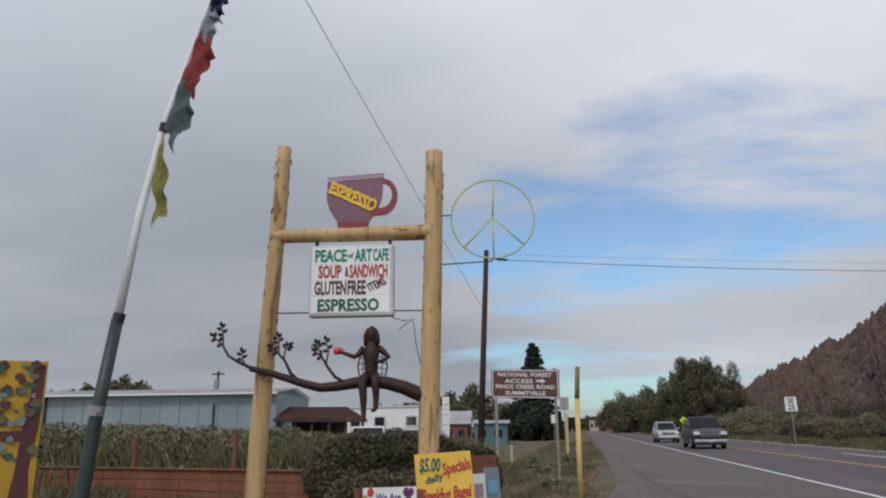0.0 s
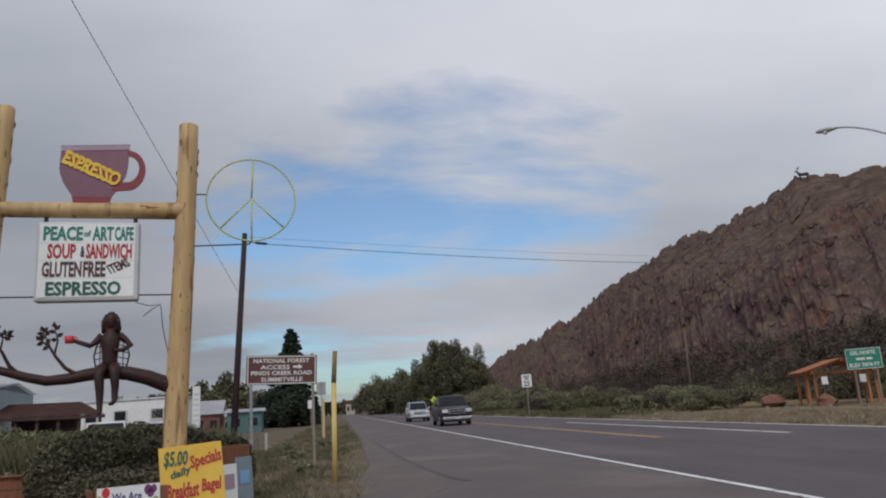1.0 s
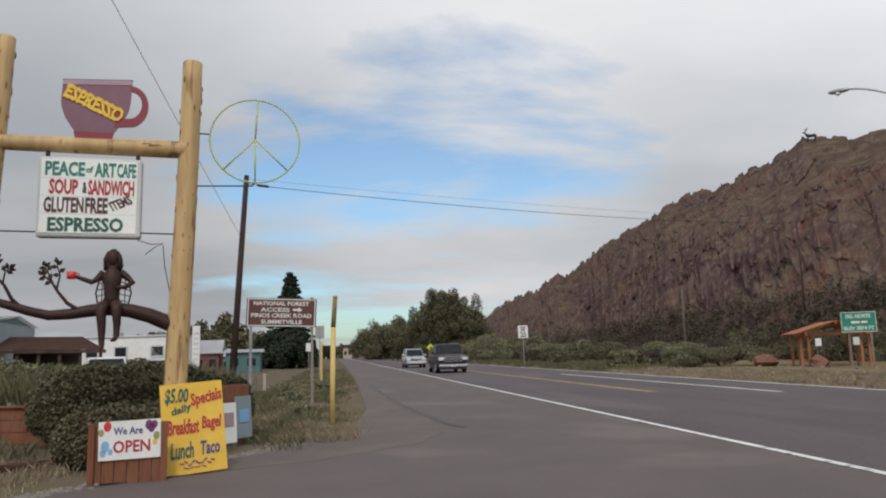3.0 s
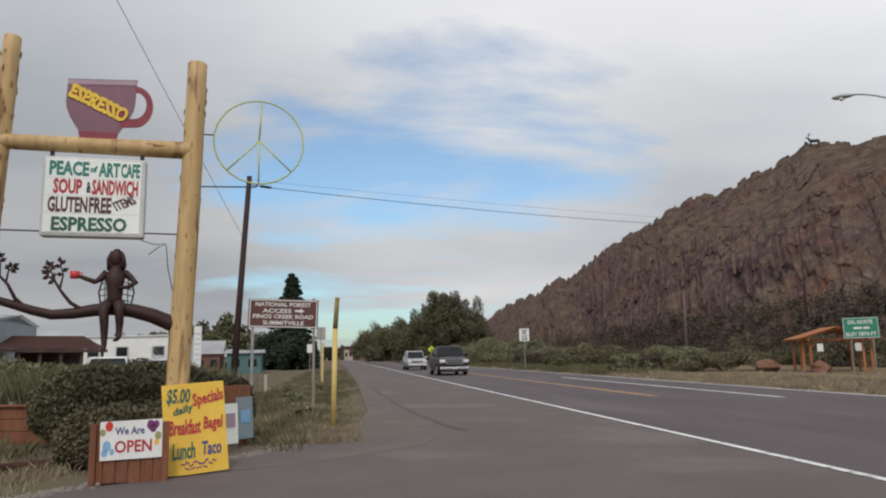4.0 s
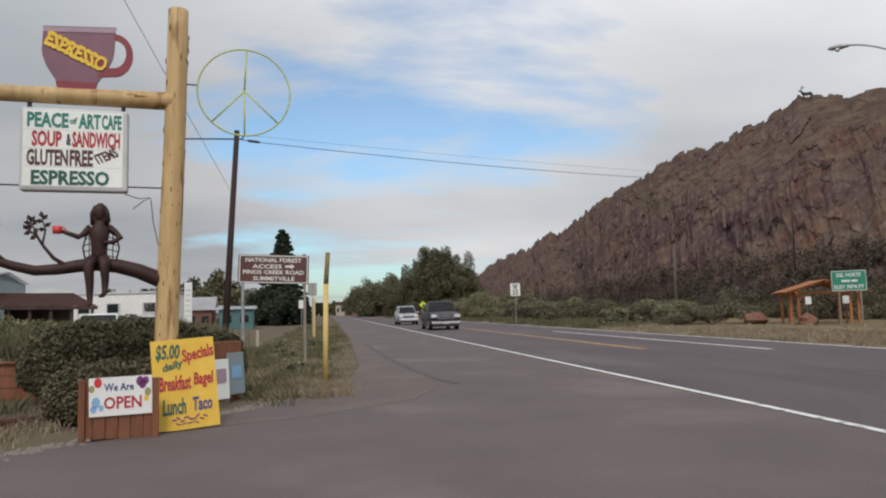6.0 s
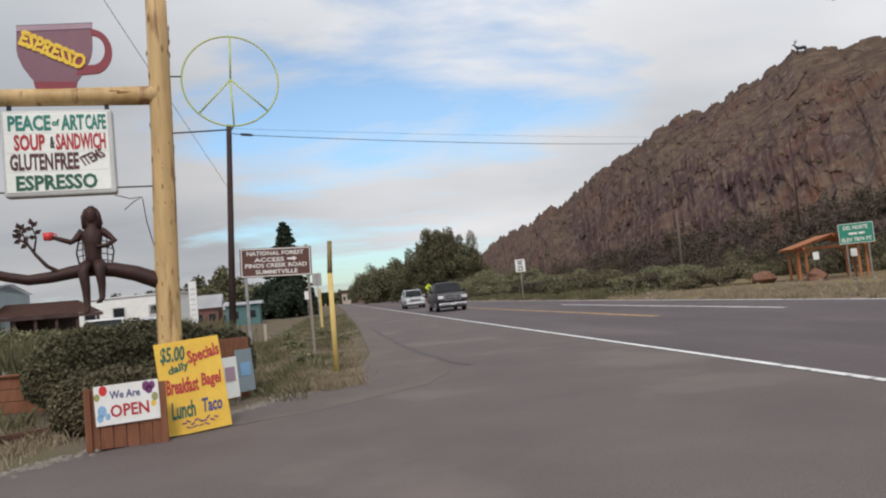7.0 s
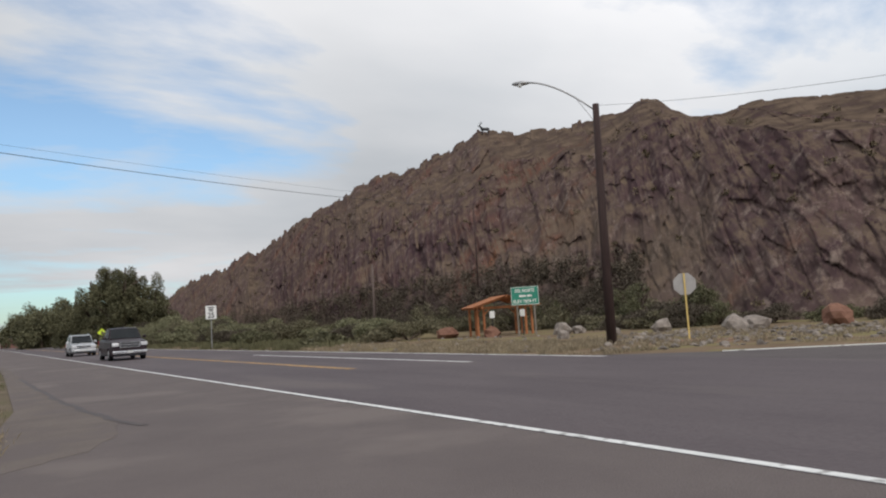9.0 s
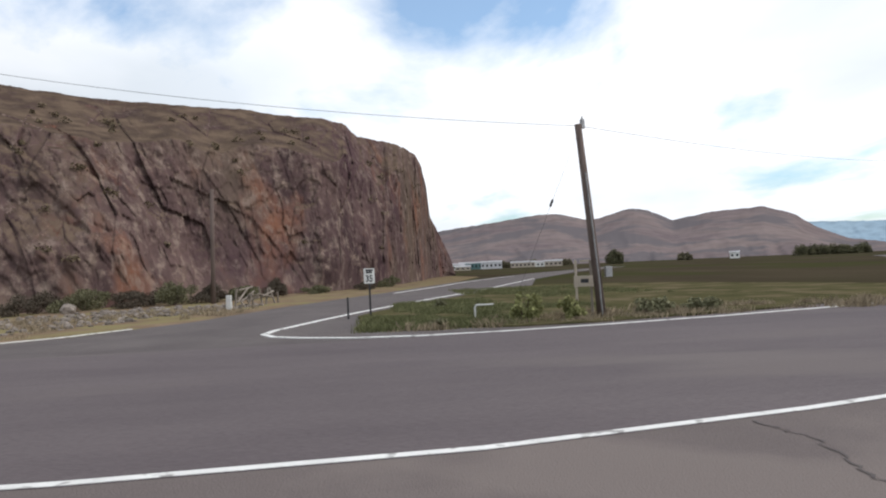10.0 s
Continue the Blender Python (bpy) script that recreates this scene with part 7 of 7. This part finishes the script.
elk = part("elk_statue", elk_figure(), DARK_STEEL, smooth=True)
elk.matrix_basis = pose(*polar(37.0, 104, 27.4), 0, 0, 180 - 37) @ Matrix.Scale(0.62, 4)
tagged(elk, "dark antlered animal sculpture standing on the hilltop", "statue")


# ---------------- vehicles ----------------
def loft(bm, sections, mat=0):
    """Skin rings of equal length."""
    rings = [[bm.verts.new(p) for p in s] for s in sections]
    n = len(rings[0])
    for a, b in zip(rings, rings[1:]):
        for k in range(n):
            bm.faces.new((a[k], a[(k + 1) % n], b[(k + 1) % n], b[k])).material_index = mat
    bm.faces.new(rings[0][::-1])
    bm.faces.new(rings[-1])
    bmesh.ops.recalc_face_normals(bm, faces=bm.faces)
    return bm


def section(y, w, z0, z1, crown=0.06, tuck=0.06):
    """A rounded cross-section of a car body at y."""
    h = z1 - z0
    half = [(w * 0.46, z0), (w * 0.5 - tuck * 0.3, z0 + h * 0.12), (w * 0.5, z0 + h * 0.45), (w * 0.5 - tuck * 0.5, z0 + h * 0.82), (w * 0.5 - tuck, z0 + h * 0.93), (w * 0.36, z1), (0.0, z1 + crown * 0.3)]
    return [(x, y, z) for x, z in half] + [(-x, y, z) for x, z in half[::-1][1:]]


def wheel(parent, x, y, r, w):
    b = bmesh.new()
    s = 1 if x > 0 else -1
    tube(b, [(x - s * w, y, r), (x - s * w * 0.85, y, r), (x - s * 0.02, y, r), (x, y, r)], [r * 0.90, r, r, r * 0.90], 22)
    tyre = part("wheel", b, material_tyre, parent, smooth=False)
    b = bmesh.new()
    tube(b, [(x - s * 0.03, y, r), (x + s * 0.008, y, r), (x + s * 0.014, y, r)], [r * 0.66, r * 0.62, r * 0.20], 16)
    for k in range(5):
        a = 2 * math.pi * k / 5
        box(b, (x + s * 0.014, y + math.cos(a) * r * 0.36, r + math.sin(a) * r * 0.36), (0.02, r * 0.5, r * 0.14), (math.degrees(a), 0, 0))
    part("rim", b, STEEL, tyre)


material_tyre = material("tyre_rubber", (0.014, 0.014, 0.015), (0.026, 0.026, 0.027), 8, 0.85)
GLASS = material("car_window_glass", (0.018, 0.022, 0.026), (0.03, 0.036, 0.04), 1, 0.06)
HEADLAMP = material("clear_headlamp", (0.62, 0.63, 0.64), (0.75, 0.75, 0.76), 5, 0.12)
CHROME = material("bright_chrome_trim", (0.60, 0.60, 0.61), (0.70, 0.70, 0.71), 4, 0.18, metal=1.0)
TRUCK_PAINT = material("dark_maroon_black_paint", (0.022, 0.014, 0.018), (0.032, 0.020, 0.025), 1, 0.38, gloss=0.25)
SILVER = material("silver_car_paint", (0.46, 0.47, 0.48), (0.54, 0.55, 0.56), 1, 0.3, metal=0.5)
WHITE_CAR = material("white_car_paint", (0.66, 0.66, 0.65), (0.74, 0.74, 0.73), 1, 0.25)


def vehicle(at, rz, kind, paint, label, w, length, height, group=""):
    """A car whose front looks to -y."""
    t = thing(kind, at, rz, label, "car", group)
    f, r = -length / 2, length / 2
    belt = height * (0.64 if kind == "pickup_truck" else 0.60)
    hood = 0.27 * length if kind != "pickup_truck" else 0.25 * length
    b = bmesh.new()
    secs = [(f, w * 0.86, 0.42, belt * 0.80), (f + 0.10, w * 0.94, 0.30, belt * 0.90), (f + 0.5, w * 0.99, 0.26, belt * 0.97), (f + hood, w, 0.26, belt * 1.03), (0, w, 0.26, belt * 1.05), (r - 0.5, w * 0.99, 0.28, belt * 1.05), (r - 0.08, w * 0.95, 0.34, belt * 1.02), (r, w * 0.90, 0.45, belt * 0.97)]
    loft(b, [section(*s) for s in secs])
    part("body", b, paint, t, smooth=False)
    cab_r = r - 0.12 if kind != "pickup_truck" else r - 0.36 * length
    b = bmesh.new()
    top = height
    loft(b, [[(x, y, z) for x, y, z in ((w * 0.46, f + hood, belt * 1.0), (w * 0.38, f + hood + 0.72, top - 0.03), (0.0, f + hood + 0.76, top), (-w * 0.38, f + hood + 0.72, top - 0.03), (-w * 0.46, f + hood, belt * 1.0))],
             [(x, y, z) for x, y, z in ((w * 0.47, (f + hood + cab_r) / 2, belt * 1.0), (w * 0.39, (f + hood + cab_r) / 2, top), (0.0, (f + hood + cab_r) / 2, top + 0.03), (-w * 0.39, (f + hood + cab_r) / 2, top), (-w * 0.47, (f + hood + cab_r) / 2, belt * 1.0))],
             [(x, y, z) for x, y, z in ((w * 0.46, cab_r, belt * 1.0), (w * 0.37, cab_r - 0.28, top - 0.05), (0.0, cab_r - 0.28, top - 0.02), (-w * 0.37, cab_r - 0.28, top - 0.05), (-w * 0.46, cab_r, belt * 1.0))]])
    cabin = part("cabin", b, paint, t)
    # windscreen and side glass, slightly proud
    b = bmesh.new()
    y0, y1 = f + hood - 0.005, f + hood + 0.70
    v = [b.verts.new(p) for p in ((w * 0.42, y0 + 0.03, belt * 1.0 + 0.05), (-w * 0.42, y0 + 0.03, belt * 1.0 + 0.05), (-w * 0.355, y1 - 0.06, top - 0.085), (w * 0.355, y1 - 0.06, top - 0.085))]
    b.faces.new(v)
    bmesh.ops.solidify(b, geom=b.faces[:], thickness=0.012)
    bmesh.ops.translate(b, vec=(0, -0.045, 0.02), verts=b.verts)
    part("windscreen", b, GLASS, cabin)
    n = 2
    for s in (-1, 1):
        ya, yb = f + hood + 0.55, cab_r - 0.35
        for k in range(n):
            a0, a1 = ya + (yb - ya) * k / n + 0.05, ya + (yb - ya) * (k + 1) / n - 0.05
            b = bmesh.new()
            v = [b.verts.new(p) for p in ((s * (w * 0.458), a0 - (0.35 if k == 0 else 0), belt + 0.07), (s * (w * 0.458), a1, belt + 0.07), (s * (w * 0.402), a1, top - 0.12), (s * (w * 0.402), a0, top - 0.12))]
            b.faces.new(v if s > 0 else v[::-1])
            bmesh.ops.solidify(b, geom=b.faces[:], thickness=0.012)
            bmesh.ops.translate(b, vec=(s * 0.018, 0, 0), verts=b.verts)
            part("side_window", b, GLASS, cabin)
        b = bmesh.new()
        box(b, (s * (w * 0.5 + 0.10), f + hood + 0.30, belt + 0.12), (0.22, 0.10, 0.17), bevel=0.03)
        part("mirror", b, paint, t)
        b = bmesh.new()
        box(b, (s * w * 0.385, f + 0.03, belt * 0.76), (w * 0.18, 0.16, 0.20), (0, 0, s * 12), bevel=0.03)
        part("headlight", b, HEADLAMP, t)
        for y in (f + 0.19 * length, r - 0.21 * length):
            wheel(t, s * (w * 0.5 + 0.005), y, 0.37 if kind == "pickup_truck" else 0.345, 0.24)
            b = bmesh.new()
            rr = 0.42 if kind == "pickup_truck" else 0.385
            pts = [(s * (w * 0.5 - 0.002), y + rr * math.cos(a), 0.36 + rr * math.sin(a)) for a in [math.pi * k / 10 for k in range(11)]]
            tube(b, pts, 0.03, 6)
            part("wheel_arch", b, INK if paint is not TRUCK_PAINT else paint, t)
    b = bmesh.new()
    box(b, (0, f - 0.005, belt * 0.74), (w * 0.52, 0.10, 0.26 if kind == "pickup_truck" else 0.14), bevel=0.03)
    grille = part("grille", b, INK, t)
    b = bmesh.new()
    gz = 0.15 if kind == "pickup_truck" else 0.085
    for dz in (-gz, 0, gz):
        box(b, (0, f - 0.055, belt * 0.74 + dz), (w * 0.55, 0.03, 0.03), bevel=0.006)
    part("chrome_bar", b, CHROME, grille)
    if kind == "pickup_truck":
        b = bmesh.new()
        for dx in (-1, 1):
            box(b, (dx * w * 0.265, f - 0.055, belt * 0.74), (0.05, 0.04, 0.34), (0, dx * 6, 0), bevel=0.008)
        part("chrome_surround", b, CHROME, grille)
    elif kind == "silver_car":
        for s in (-1, 1):
            part("roof_rail", tube(bmesh.new(), [(s * w * 0.36, f + hood + 0.95, top - 0.01), (s * w * 0.36, f + hood + 1.1, top + 0.05), (s * w * 0.355, cab_r - 0.6, top + 0.05), (s * w * 0.35, cab_r - 0.45, top - 0.02)], 0.02, 6), CHROME, cabin)
    for s in (-1, 1):
        part("door_sill", box(bmesh.new(), (s * (w * 0.5 + 0.004), 0.1, 0.36), (0.03, length * 0.42, 0.10), bevel=0.01), INK, t)
        for y in (f + hood + 0.95, f + hood + 1.75):
            part("door_handle", box(bmesh.new(), (s * (w * 0.5 + 0.004), y, belt * 0.90), (0.03, 0.16, 0.035), bevel=0.008), CHROME if kind == "pickup_truck" else paint, t)
    part("front_bumper", box(bmesh.new(), (0, f - 0.04, 0.47), (w * 0.95, 0.20, 0.20), bevel=0.05), CHROME if kind == "pickup_truck" else paint, t)
    part("air_dam", box(bmesh.new(), (0, f + 0.04, 0.31), (w * 0.84, 0.16, 0.14), bevel=0.03), INK, t)
    b = bmesh.new()
    box(b, (0, f - 0.145, 0.49), (0.30, 0.012, 0.14))
    part("blank_plate", b, FRAME_GREY, t)
    for s in (-1, 1):
        part("tail_light", box(bmesh.new(), (s * w * 0.43, r - 0.01, belt * 0.85), (0.16, 0.08, 0.28), bevel=0.02), CRIMSON, t)
    if kind == "pickup_truck":
        b = bmesh.new()
        yb, yl = (cab_r + r) / 2, r - cab_r
        box(b, (0, yb, belt * 1.06), (w * 0.80, yl - 0.25, 0.03))
        part("truck_bed", b, INK, t)
    return t


vehicle((7.55, 48.8, 0.024), 0, "pickup_truck", TRUCK_PAINT, "dark maroon pickup truck with chrome grille on the highway", 2.0, 5.6, 1.90)
vehicle((7.45, 69.0, 0.024), 0, "silver_car", SILVER, "silver sport utility car on the highway behind the pickup", 1.9, 4.75, 1.75)
vehicle(polar(-16.6, 33), 12, "parked_car", WHITE_CAR, "white car parked behind the hedge", 1.8, 4.6, 1.55, "parked cars")
vehicle(polar(-13.6, 31), 4, "parked_car", SILVER, "pale silver car parked behind the hedge", 1.8, 4.5, 1.42, "parked cars")
